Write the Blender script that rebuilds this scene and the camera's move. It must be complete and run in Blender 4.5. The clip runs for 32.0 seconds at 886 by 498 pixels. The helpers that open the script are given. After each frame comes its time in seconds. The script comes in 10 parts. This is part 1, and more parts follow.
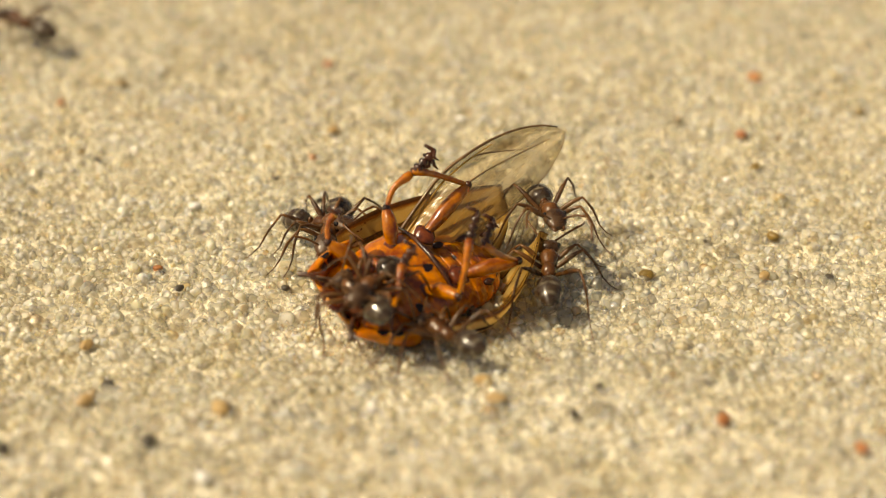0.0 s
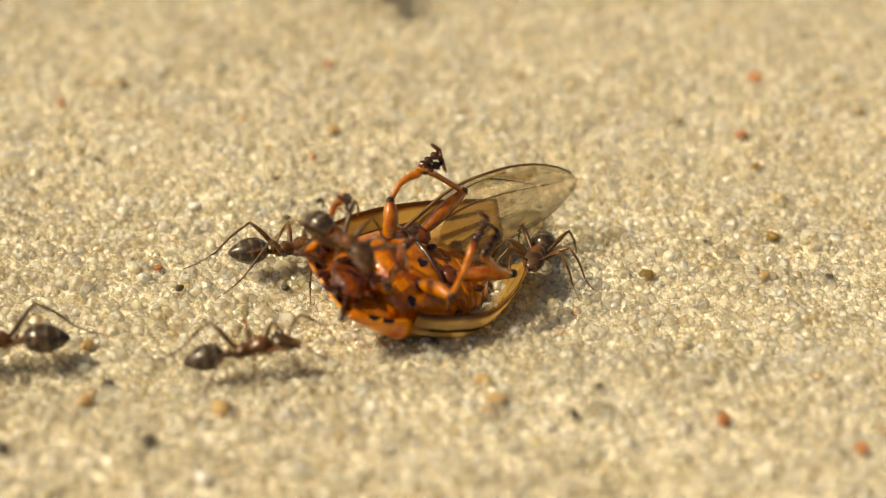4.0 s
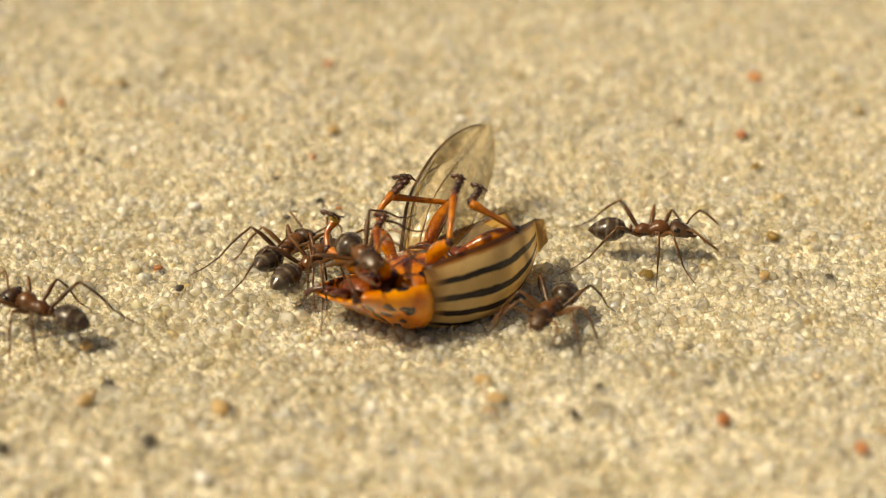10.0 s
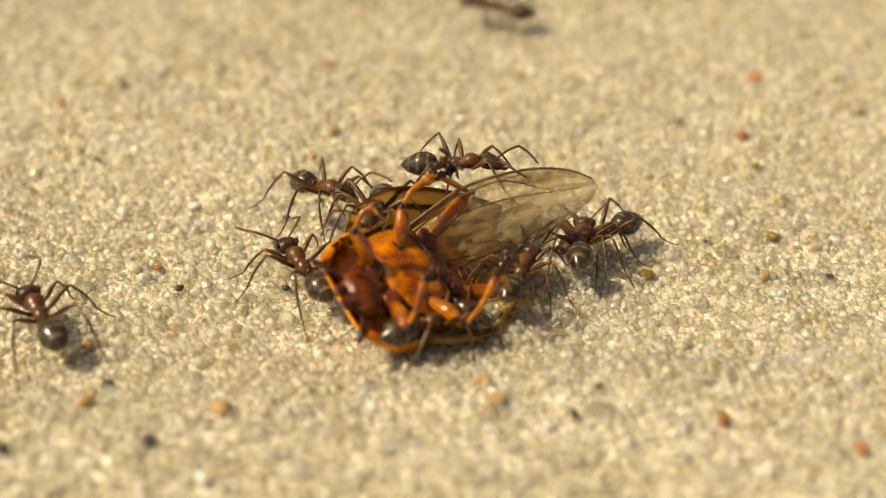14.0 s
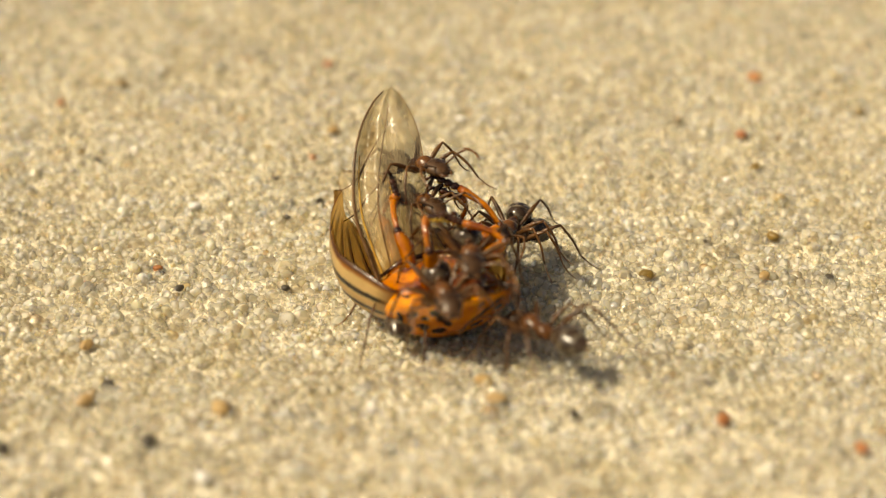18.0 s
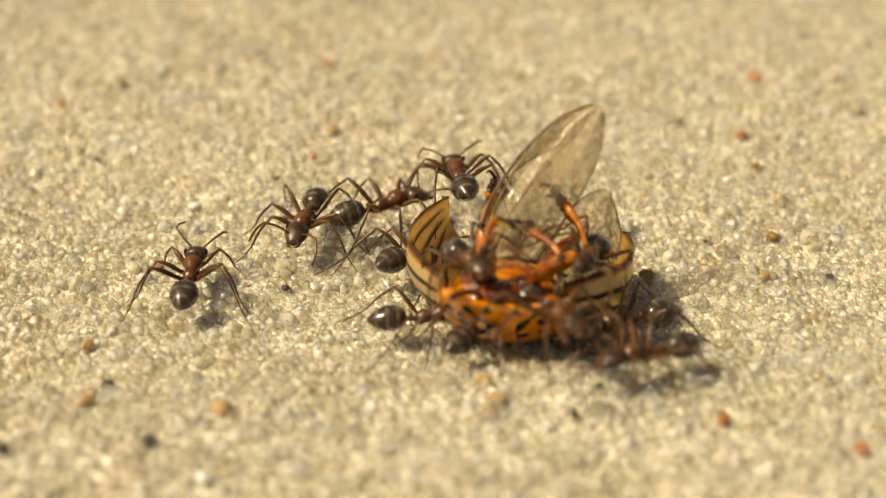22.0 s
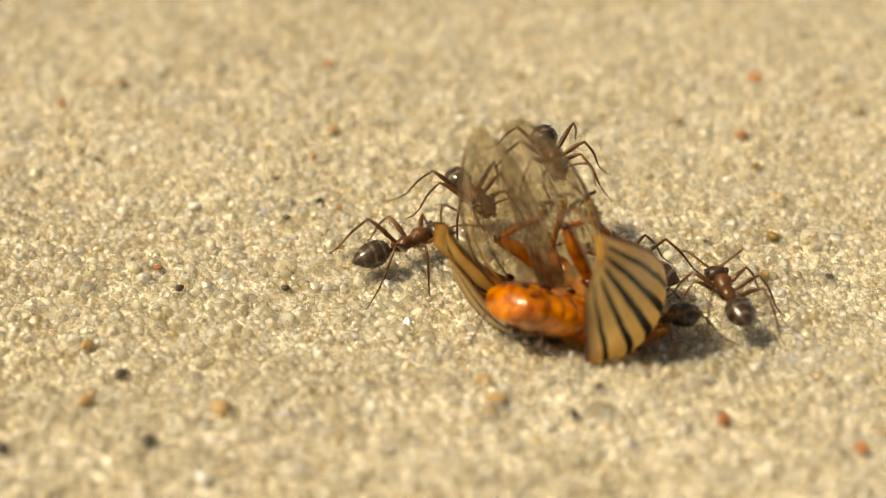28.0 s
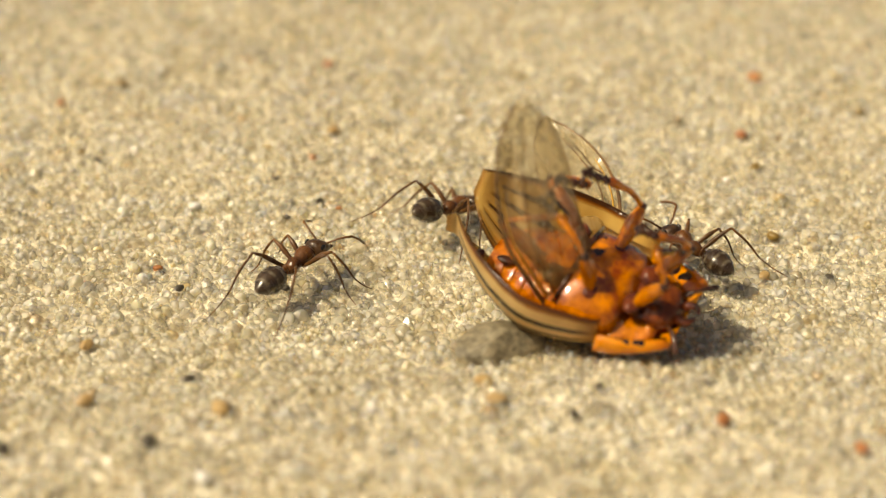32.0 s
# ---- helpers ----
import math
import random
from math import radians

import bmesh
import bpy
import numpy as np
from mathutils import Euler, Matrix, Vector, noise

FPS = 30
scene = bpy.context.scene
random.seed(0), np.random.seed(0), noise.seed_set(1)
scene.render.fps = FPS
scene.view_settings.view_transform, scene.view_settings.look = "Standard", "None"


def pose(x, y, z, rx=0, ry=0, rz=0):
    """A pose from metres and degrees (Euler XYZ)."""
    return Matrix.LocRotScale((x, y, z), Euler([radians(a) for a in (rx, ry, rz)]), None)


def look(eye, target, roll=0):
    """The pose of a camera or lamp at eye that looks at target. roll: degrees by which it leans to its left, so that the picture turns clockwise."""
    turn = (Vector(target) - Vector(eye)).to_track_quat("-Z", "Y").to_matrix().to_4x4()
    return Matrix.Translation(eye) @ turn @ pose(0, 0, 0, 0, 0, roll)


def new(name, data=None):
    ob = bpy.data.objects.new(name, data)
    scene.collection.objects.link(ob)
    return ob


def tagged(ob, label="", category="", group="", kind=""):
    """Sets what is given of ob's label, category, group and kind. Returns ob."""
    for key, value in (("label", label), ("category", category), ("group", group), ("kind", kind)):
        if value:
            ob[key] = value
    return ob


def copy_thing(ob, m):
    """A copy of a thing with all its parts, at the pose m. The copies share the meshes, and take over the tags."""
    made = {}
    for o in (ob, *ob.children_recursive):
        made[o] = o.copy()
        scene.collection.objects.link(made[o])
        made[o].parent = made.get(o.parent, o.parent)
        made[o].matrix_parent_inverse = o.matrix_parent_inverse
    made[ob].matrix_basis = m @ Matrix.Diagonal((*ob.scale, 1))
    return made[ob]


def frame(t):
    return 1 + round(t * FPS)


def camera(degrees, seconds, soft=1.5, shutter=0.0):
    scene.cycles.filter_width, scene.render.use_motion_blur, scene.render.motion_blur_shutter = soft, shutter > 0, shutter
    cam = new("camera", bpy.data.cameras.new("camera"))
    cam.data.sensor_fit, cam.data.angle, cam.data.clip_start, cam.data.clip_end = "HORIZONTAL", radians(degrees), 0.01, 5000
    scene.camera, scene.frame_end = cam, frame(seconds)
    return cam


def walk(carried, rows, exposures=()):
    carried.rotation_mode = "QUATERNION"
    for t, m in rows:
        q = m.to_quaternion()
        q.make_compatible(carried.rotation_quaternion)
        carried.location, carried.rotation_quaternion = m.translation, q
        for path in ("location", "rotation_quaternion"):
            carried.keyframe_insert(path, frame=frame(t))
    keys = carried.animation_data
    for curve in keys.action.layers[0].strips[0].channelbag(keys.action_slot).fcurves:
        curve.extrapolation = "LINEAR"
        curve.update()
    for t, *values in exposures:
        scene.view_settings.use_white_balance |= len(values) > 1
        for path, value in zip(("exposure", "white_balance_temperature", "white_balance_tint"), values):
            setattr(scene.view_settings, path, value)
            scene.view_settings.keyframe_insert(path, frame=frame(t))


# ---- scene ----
MM = 0.001
cam = camera(30, 32.0, soft=0.6)
EYE = (0.0, -0.06036, 0.03485)
walk(cam, [(0.0, look(EYE, (0, 0, 0))), (32.0, look(EYE, (0, 0, 0)))], [(0.0, 0.0, 8800, 5), (32.0, 0.0, 8800, 5)])
cam.data.dof.use_dof = True
cam.data.dof.focus_distance = 0.0672
cam.data.dof.aperture_fstop = 38.0

# ---- world and sun ----
SUN_WAY = Vector((0.58, 0.13, -0.80)).normalized()
world = bpy.data.worlds.new("sky")
scene.world = world
world.use_nodes = True
wn = world.node_tree
sky = wn.nodes.new("ShaderNodeTexSky")
sky.sky_type = "NISHITA"
sky.sun_disc = False
sky.air_density = 0.45
sky.dust_density = 4.0
sky.ozone_density = 0.6
sky.sun_elevation = math.asin(-SUN_WAY.z)
sky.sun_rotation = math.atan2(-SUN_WAY.x, -SUN_WAY.y)
wn.nodes["Background"].inputs["Strength"].default_value = 0.090
wn.links.new(sky.outputs["Color"], wn.nodes["Background"].inputs["Color"])
sun = new("sun", bpy.data.lights.new("sun", "SUN"))
sun.data.energy = 3.75
sun.data.angle = radians(0.5)
sun.data.color = (1.0, 0.95, 0.85)
sun.matrix_world = look((-0.3, 0.02, 0.55), Vector((-0.3, 0.02, 0.55)) + SUN_WAY)


# ---- materials ----
class Nodes:
    """A short hand for node trees."""

    def __init__(self, name):
        self.mat = bpy.data.materials.new(name)
        self.mat.use_nodes = True
        self.tree = self.mat.node_tree
        self.bsdf = self.tree.nodes["Principled BSDF"]
        self.out = self.tree.nodes["Material Output"]

    def add(self, kind, **values):
        n = self.tree.nodes.new(kind)
        for k, v in values.items():
            n.inputs[k.replace("_", " ")].default_value = v
        return n

    def link(self, a, b):
        self.tree.links.new(a, b)

    def coords(self, what="Object"):
        return self.tree.nodes.new("ShaderNodeTexCoord").outputs[what]

    def noise(self, scale, detail=4.0, rough=0.55, source=None):
        n = self.add("ShaderNodeTexNoise", Scale=scale, Detail=detail, Roughness=rough)
        self.link(source or self.coords(), n.inputs["Vector"])
        return n.outputs["Fac"]

    def ramp(self, fac, stops, hard=False):
        n = self.tree.nodes.new("ShaderNodeValToRGB")
        e = n.color_ramp.elements
        while len(e) < len(stops):
            e.new(0.5)
        for el, (p, c) in zip(e, stops):
            el.position = p
            el.color = (*c, 1) if len(c) == 3 else c
        if hard:
            n.color_ramp.interpolation = "CONSTANT"
        self.link(fac, n.inputs["Fac"])
        return n.outputs["Color"]

    def mix(self, fac, a, b, blend="MIX"):
        n = self.tree.nodes.new("ShaderNodeMix")
        n.data_type, n.blend_type = "RGBA", blend
        for sock, v in ((n.inputs[0], fac), (n.inputs[6], a), (n.inputs[7], b)):
            if isinstance(v, bpy.types.NodeSocket):
                self.link(v, sock)
            else:
                sock.default_value = v if isinstance(v, (int, float)) else (*v, 1)
        return n.outputs[2]

    def math(self, op, a, b=0.0, c=0.0):
        n = self.tree.nodes.new("ShaderNodeMath")
        n.operation = op
        for sock, v in zip(n.inputs, (a, b, c)):
            if isinstance(v, bpy.types.NodeSocket):
                self.link(v, sock)
            else:
                sock.default_value = v
        return n.outputs[0]

    def bump(self, height, strength, distance):
        n = self.add("ShaderNodeBump", Strength=strength, Distance=distance)
        self.link(height, n.inputs["Height"])
        self.link(n.outputs["Normal"], self.bsdf.inputs["Normal"])

    def set(self, **values):
        for k, v in values.items():
            sock = self.bsdf.inputs[k.replace("_", " ")]
            if isinstance(v, bpy.types.NodeSocket):
                self.link(v, sock)
            else:
                sock.default_value = (*v, 1) if isinstance(v, tuple) and len(v) == 3 and sock.type == "RGBA" else v
        return self.mat


def sand_material():
    """Rounded quartz: waxy, lit through, some grains nearly clear, all with a glassy skin."""
    s = Nodes("quartz_sand")
    rnd = s.tree.nodes.new("ShaderNodeNewGeometry").outputs["Random Per Island"]
    hue = s.ramp(rnd, [(0.0, (0.90, 0.83, 0.65)), (0.15, (0.93, 0.88, 0.74)), (0.35, (0.95, 0.91, 0.80)), (0.50, (0.88, 0.80, 0.61)), (0.64, (0.95, 0.92, 0.82)),
                       (0.85, (0.94, 0.89, 0.75)), (0.87, (0.74, 0.60, 0.34)), (0.89, (0.95, 0.91, 0.79)), (0.958, (0.93, 0.88, 0.74)), (0.966, (0.70, 0.52, 0.24)), (0.975, (0.95, 0.92, 0.83)), (0.990, (0.66, 0.42, 0.19)), (1.0, (0.36, 0.29, 0.17))])
    stain = s.ramp(s.noise(420, 4), [(0.34, (0.88, 0.82, 0.68)), (0.45, (0.95, 0.92, 0.85)), (0.58, (1.0, 1.0, 1.0))])
    cloud = s.ramp(s.noise(5000, 3), [(0.3, (0.84, 0.82, 0.78)), (0.7, (1.0, 1.0, 1.0))])
    col = s.mix(1.0, s.mix(1.0, hue, stain, "MULTIPLY"), cloud, "MULTIPLY")
    wet = s.math("FRACT", s.math("MULTIPLY", rnd, 37.7))
    rough = s.ramp(wet, [(0.0, (0.03, 0.03, 0.03)), (0.35, (0.09, 0.09, 0.09)), (0.45, (0.28, 0.28, 0.28)), (1.0, (0.5, 0.5, 0.5))])
    clear = s.ramp(s.math("FRACT", s.math("MULTIPLY", rnd, 91.3)), [(0.0, (0.30, 0.30, 0.30)), (0.15, (0.66, 0.66, 0.66)), (0.60, (0.82, 0.82, 0.82)), (1.0, (0.94, 0.94, 0.94))])
    s.bump(s.noise(6000, 2), 0.22, 0.00005)
    facet = s.add("ShaderNodeBump", Strength=1.0, Distance=0.00008)
    s.link(s.noise(7000, 3), facet.inputs["Height"])
    s.set(Base_Color=col, Roughness=rough, IOR=1.54, Specular_IOR_Level=0.5,
          Subsurface_Weight=0.85, Subsurface_Scale=1.0, Subsurface_Radius=(0.00050, 0.00042, 0.00028))
    glassy = s.add("ShaderNodeBsdfRefraction", Color=(0.985, 0.965, 0.92, 1), Roughness=0.03, IOR=1.42)
    through_it = s.add("ShaderNodeBsdfTransparent", Color=(0.985, 0.965, 0.92, 1))
    m1 = s.add("ShaderNodeMixShader", Fac=0.28)
    s.link(through_it.outputs[0], m1.inputs[1])
    s.link(glassy.outputs[0], m1.inputs[2])
    m2 = s.tree.nodes.new("ShaderNodeMixShader")
    s.link(clear, m2.inputs[0])
    s.link(s.bsdf.outputs[0], m2.inputs[1])
    s.link(m1.outputs[0], m2.inputs[2])
    gloss = s.add("ShaderNodeBsdfGlossy", Color=(1.0, 1.0, 1.0, 1))
    s.link(s.ramp(wet, [(0.0, (0.05, 0.05, 0.05)), (0.3, (0.10, 0.10, 0.10)), (0.6, (0.20, 0.20, 0.20)), (1.0, (0.42, 0.42, 0.42))]), gloss.inputs["Roughness"])
    s.link(facet.outputs["Normal"], gloss.inputs["Normal"])
    m3 = s.add("ShaderNodeMixShader", Fac=0.095)
    s.link(m2.outputs[0], m3.inputs[1])
    s.link(gloss.outputs[0], m3.inputs[2])
    s.link(m3.outputs[0], s.out.inputs["Surface"])
    return s.mat


def ground_material():
    s = Nodes("sand_bed")
    v = s.add("ShaderNodeTexVoronoi", Scale=3300.0)
    s.link(s.coords(), v.inputs["Vector"])
    col = s.ramp(s.noise(3000, 3), [(0.2, (0.80, 0.71, 0.52)), (0.45, (0.88, 0.82, 0.67)), (0.62, (0.93, 0.90, 0.79)), (0.8, (0.96, 0.94, 0.86))])
    big = s.ramp(s.noise(40, 4), [(0.3, (0.86, 0.82, 0.75)), (0.7, (1.0, 1.0, 1.0))])
    s.bump(v.outputs["Distance"], 0.9, 0.0002)
    return s.set(Base_Color=s.mix(1.0, col, big, "MULTIPLY"), Roughness=0.6)


def stone_material(name, dark, light, rough=0.35):
    s = Nodes(name)
    info = s.tree.nodes.new("ShaderNodeObjectInfo").outputs["Random"]
    n = s.noise(2600, 5)
    col = s.ramp(n, [(0.25, dark), (0.75, light)])
    tint = s.ramp(info, [(0.0, (0.8, 0.8, 0.8)), (1.0, (1.0, 1.0, 1.0))])
    s.bump(s.noise(7000, 4), 0.5, 0.00006)
    return s.set(Base_Color=s.mix(1.0, col, tint, "MULTIPLY"), Roughness=rough)


def cuticle(name, base, deep, spots=None, scale=900.0, size=0.22, rough=0.16, sss=0.0, glass=0.0, relief=0.5, coat=0.35):
    """Shiny insect cuticle: mottled colour, dark spots, fine pits."""
    s = Nodes(name)
    mott = s.ramp(s.noise(950, 6, 0.68), [(0.40, deep), (0.62, base)])
    col = mott
    if spots:
        v = s.add("ShaderNodeTexVoronoi", Scale=scale, Randomness=0.9)
        warp = s.add("ShaderNodeTexNoise", Scale=1500.0)
        co = s.coords()
        s.link(co, warp.inputs["Vector"])
        shift = s.tree.nodes.new("ShaderNodeVectorMath")
        shift.operation = "MULTIPLY_ADD"
        shift.inputs[1].default_value = (0.0006, 0.0006, 0.0006)
        s.link(warp.outputs["Color"], shift.inputs[0])
        s.link(co, shift.inputs[2])
        s.link(shift.outputs[0], v.inputs["Vector"])
        mask = s.ramp(v.outputs["Distance"], [(size, (1, 1, 1)), (size + 0.04, (0, 0, 0))])
        col = s.mix(mask, mott, spots)
    s.bump(s.math("ADD", s.math("MULTIPLY", s.noise(1700, 4), 1.0), s.math("MULTIPLY", s.noise(7000, 3), 0.2)), relief, 0.00013)
    return s.set(Base_Color=col, Roughness=s.ramp(s.noise(2500, 3), [(0.3, (rough * 0.7,) * 3), (0.7, (rough * 1.7,) * 3)]),
                 Coat_Weight=coat, Coat_Roughness=0.05, IOR=1.45, Specular_IOR_Level=0.4, Subsurface_Weight=sss, Subsurface_Scale=1.0, Subsurface_Radius=(0.0009, 0.0003, 0.00006), Transmission_Weight=glass)


def shield_material():
    """Orange neck shield: a black V in the middle and irregular spots on each side of it."""
    s = Nodes("spotted_orange_cuticle")
    co = s.coords()
    sep = s.tree.nodes.new("ShaderNodeSeparateXYZ")
    s.link(co, sep.inputs[0])
    both = s.tree.nodes.new("ShaderNodeCombineXYZ")
    s.link(sep.outputs[0], both.inputs[0])
    s.link(s.math("ABSOLUTE", sep.outputs[1]), both.inputs[1])
    warp = s.add("ShaderNodeTexNoise", Scale=1600.0)
    s.link(co, warp.inputs["Vector"])
    shift = s.tree.nodes.new("ShaderNodeVectorMath")
    shift.operation = "MULTIPLY_ADD"
    shift.inputs[1].default_value = (0.0005, 0.0005, 0.0)
    s.link(warp.outputs["Color"], shift.inputs[0])
    s.link(both.outputs[0], shift.inputs[2])
    nearest = None
    for x, y, length, width, turn in ((3.75, 0.75, 0.62, 0.17, 35), (4.55, 0.55, 0.20, 0.17, 0), (4.40, 1.20, 0.26, 0.20, 20), (3.85, 1.50, 0.22, 0.19, 0),
                                      (3.25, 1.45, 0.27, 0.18, 60), (3.95, 2.05, 0.30, 0.17, -20), (3.35, 2.25, 0.30, 0.16, 0), (3.05, 0.75, 0.16, 0.28, 0)):
        m = s.tree.nodes.new("ShaderNodeMapping")
        m.vector_type = "TEXTURE"
        m.inputs["Location"].default_value = ((x + 0.25) * MM, (y + 0.25) * MM, 0)
        m.inputs["Rotation"].default_value = (0, 0, radians(turn))
        m.inputs["Scale"].default_value = (length * MM, width * MM, 1000)
        s.link(shift.outputs[0], m.inputs["Vector"])
        d = s.tree.nodes.new("ShaderNodeVectorMath")
        d.operation = "LENGTH"
        s.link(m.outputs[0], d.inputs[0])
        nearest = d.outputs["Value"] if nearest is None else s.math("MINIMUM", nearest, d.outputs["Value"])
    mark = s.ramp(nearest, [(0.86, (1, 1, 1)), (1.0, (0, 0, 0))])
    skin = s.ramp(s.noise(900, 5), [(0.35, (0.48, 0.11, 0.003)), (0.62, (0.84, 0.29, 0.006))])
    v = s.add("ShaderNodeTexVoronoi", Scale=6500.0)
    s.link(co, v.inputs["Vector"])
    s.bump(v.outputs["Distance"], 0.22, 0.00004)
    return s.set(Base_Color=s.mix(mark, skin, (0.012, 0.007, 0.006)), Roughness=0.17, Coat_Weight=0.5, Coat_Roughness=0.06, IOR=1.5,
                 Subsurface_Weight=0.12, Subsurface_Scale=1.0, Subsurface_Radius=(0.0006, 0.0002, 0.00004))


def elytron_material(name="striped_wing_case", cream=(0.88, 0.67, 0.31), dark=(0.014, 0.007, 0.005), rough=0.28, thin=0.45, clear=0.0):
    """Cream wing case with five dark stripes that meet towards the tip, orange-brown rim and seam."""
    s = Nodes(name)
    sep = s.tree.nodes.new("ShaderNodeSeparateXYZ")
    s.link(s.coords("UV"), sep.inputs[0])
    wob = s.math("MULTIPLY_ADD", s.noise(900, 3), 0.05, -0.025)
    u = s.math("ADD", sep.outputs[0], wob)
    stops = [(0.0, (0.20, 0.07, 0.02))]
    for c, w in ((0.14, 0.014), (0.31, 0.024), (0.475, 0.030), (0.645, 0.028), (0.81, 0.022)):
        stops += [(c - w - 0.008, cream), (c - w, dark), (c + w, dark), (c + w + 0.008, cream)]
    stops += [(0.93, cream), (0.955, (0.45, 0.17, 0.03))]
    col = s.ramp(u, stops)
    along = s.math("ADD", sep.outputs[1], s.math("MULTIPLY", wob, 1.2))
    end = s.ramp(along, [(0.89, (0, 0, 0)), (0.92, (1, 1, 1))])
    col = s.mix(end, col, cream)
    fade = s.ramp(sep.outputs[1], [(0.02, (0.9, 0.9, 0.9)), (0.10, (0, 0, 0)), (0.93, (0, 0, 0)), (0.985, (0.8, 0.8, 0.8))])
    col = s.mix(fade, col, (0.40, 0.20, 0.05))
    seam = s.ramp(sep.outputs[0], [(0.0, (1, 1, 1)), (0.022, (1, 1, 1)), (0.034, (0, 0, 0)), (0.958, (0, 0, 0)), (0.97, (1, 1, 1))])
    col = s.mix(seam, col, (0.12, 0.045, 0.015))
    tone = s.ramp(s.noise(700, 4), [(0.3, (0.80, 0.74, 0.66)), (0.65, (1, 1, 1))])
    v = s.add("ShaderNodeTexVoronoi", Scale=5200.0)
    s.link(s.coords(), v.inputs["Vector"])
    s.bump(v.outputs["Distance"], 0.30, 0.00005)
    col = s.mix(1.0, col, tone, "MULTIPLY")
    s.set(Base_Color=col, Roughness=rough, Coat_Weight=0.4, Coat_Roughness=0.12, IOR=1.5)
    glow = s.add("ShaderNodeBsdfTranslucent")
    s.link(col, glow.inputs["Color"])
    m = s.tree.nodes.new("ShaderNodeMixShader")
    m.inputs[0].default_value = thin
    s.link(s.bsdf.outputs[0], m.inputs[1])
    s.link(glow.outputs[0], m.inputs[2])
    skin = s.add("ShaderNodeMixShader", Fac=clear)
    s.link(m.outputs[0], skin.inputs[1])
    s.link(s.add("ShaderNodeBsdfTransparent", Color=(0.96, 0.84, 0.52, 1)).outputs[0], skin.inputs[2])
    s.link(skin.outputs[0], s.out.inputs["Surface"])
    return s.mat


def wing_material():
    """Thin smoky membrane, streaked along its length."""
    s = Nodes("smoky_wing_membrane")
    stretch = s.tree.nodes.new("ShaderNodeMapping")
    stretch.inputs["Scale"].default_value = (0.16, 1.0, 1.0)
    s.link(s.coords(), stretch.inputs["Vector"])
    streak = s.noise(1500, 5, 0.6, stretch.outputs["Vector"])
    clear = s.add("ShaderNodeBsdfTransparent")
    s.link(s.ramp(streak, [(0.26, (0.60, 0.48, 0.30)), (0.40, (0.82, 0.74, 0.57)), (0.66, (0.92, 0.87, 0.74))]), clear.inputs["Color"])
    sep = s.tree.nodes.new("ShaderNodeSeparateXYZ")
    s.link(s.coords(), sep.inputs[0])
    root = s.ramp(s.math("MULTIPLY", sep.outputs[0], -170.0), [(0.12, (1, 1, 1)), (0.72, (0, 0, 0))])
    skin = s.ramp(streak, [(0.26, (0.17, 0.11, 0.05)), (0.44, (0.42, 0.33, 0.20))])
    s.set(Base_Color=s.mix(root, skin, (0.62, 0.36, 0.08)), Roughness=0.20, IOR=1.5, Specular_IOR_Level=0.6)
    s.bump(s.math("ADD", s.math("MULTIPLY", streak, 0.18), s.noise(520, 2)), 0.9, 0.0006)
    m = s.tree.nodes.new("ShaderNodeMixShader")
    m.inputs[0].default_value = 0.47
    s.link(clear.outputs[0], m.inputs[1])
    s.link(s.bsdf.outputs[0], m.inputs[2])
    s.link(m.outputs[0], s.out.inputs["Surface"])
    return s.mat


def gaster_material():
    s = Nodes("black_brown_banded_cuticle")
    sep = s.tree.nodes.new("ShaderNodeSeparateXYZ")
    s.link(s.coords(), sep.inputs[0])
    band = s.math("FRACT", s.math("MULTIPLY", sep.outputs[0], -2650.0))
    patch = s.noise(2600, 4)
    hair = s.math("MULTIPLY", s.ramp(band, [(0.0, (1, 1, 1)), (0.14, (0.55, 0.55, 0.55)), (0.22, (0, 0, 0)), (0.80, (0.05, 0.05, 0.05)), (0.97, (0.8, 0.8, 0.8))]), s.ramp(patch, [(0.40, (0.1, 0.1, 0.1)), (0.62, (1, 1, 1))]))
    col = s.mix(hair, s.ramp(patch, [(0.3, (0.022, 0.012, 0.007)), (0.7, (0.060, 0.034, 0.017))]), (0.20, 0.165, 0.11))
    s.bump(s.noise(9000, 3), 0.35, 0.00002)
    return s.set(Base_Color=col, Roughness=s.ramp(s.noise(4000, 2), [(0.3, (0.14,) * 3), (0.7, (0.34,) * 3)]), IOR=1.5, Specular_IOR_Level=0.6, Sheen_Weight=0.08, Sheen_Roughness=0.4)


SAND = sand_material()
BED = ground_material()
ORANGE = cuticle("orange_cuticle", (0.84, 0.255, 0.003), (0.27, 0.045, 0.001), (0.014, 0.005, 0.003), 760.0, 0.15, rough=0.07, sss=0.08, glass=0.12, relief=0.9, coat=0.9)
SHIELD = shield_material()
LEG = cuticle("amber_cuticle", (0.72, 0.225, 0.005), (0.26, 0.052, 0.002), rough=0.08, sss=0.08, glass=0.25, relief=0.5, coat=0.9)
PAD = cuticle("yellow_foot_pad", (0.62, 0.42, 0.06), (0.36, 0.20, 0.02), rough=0.3)
DARK = cuticle("dark_brown_cuticle", (0.085, 0.027, 0.010), (0.022, 0.009, 0.006), rough=0.16)
HEAD = cuticle("red_brown_head_cuticle", (0.24, 0.052, 0.006), (0.06, 0.012, 0.003), rough=0.10, relief=1.0)
RAW = cuticle("torn_dark_red_cuticle", (0.20, 0.045, 0.012), (0.06, 0.012, 0.006), rough=0.12)
CASE = elytron_material()
CASE_IN = elytron_material("striped_amber_underside", (0.98, 0.72, 0.28), (0.48, 0.23, 0.06), 0.2, 0.45, 0.55)
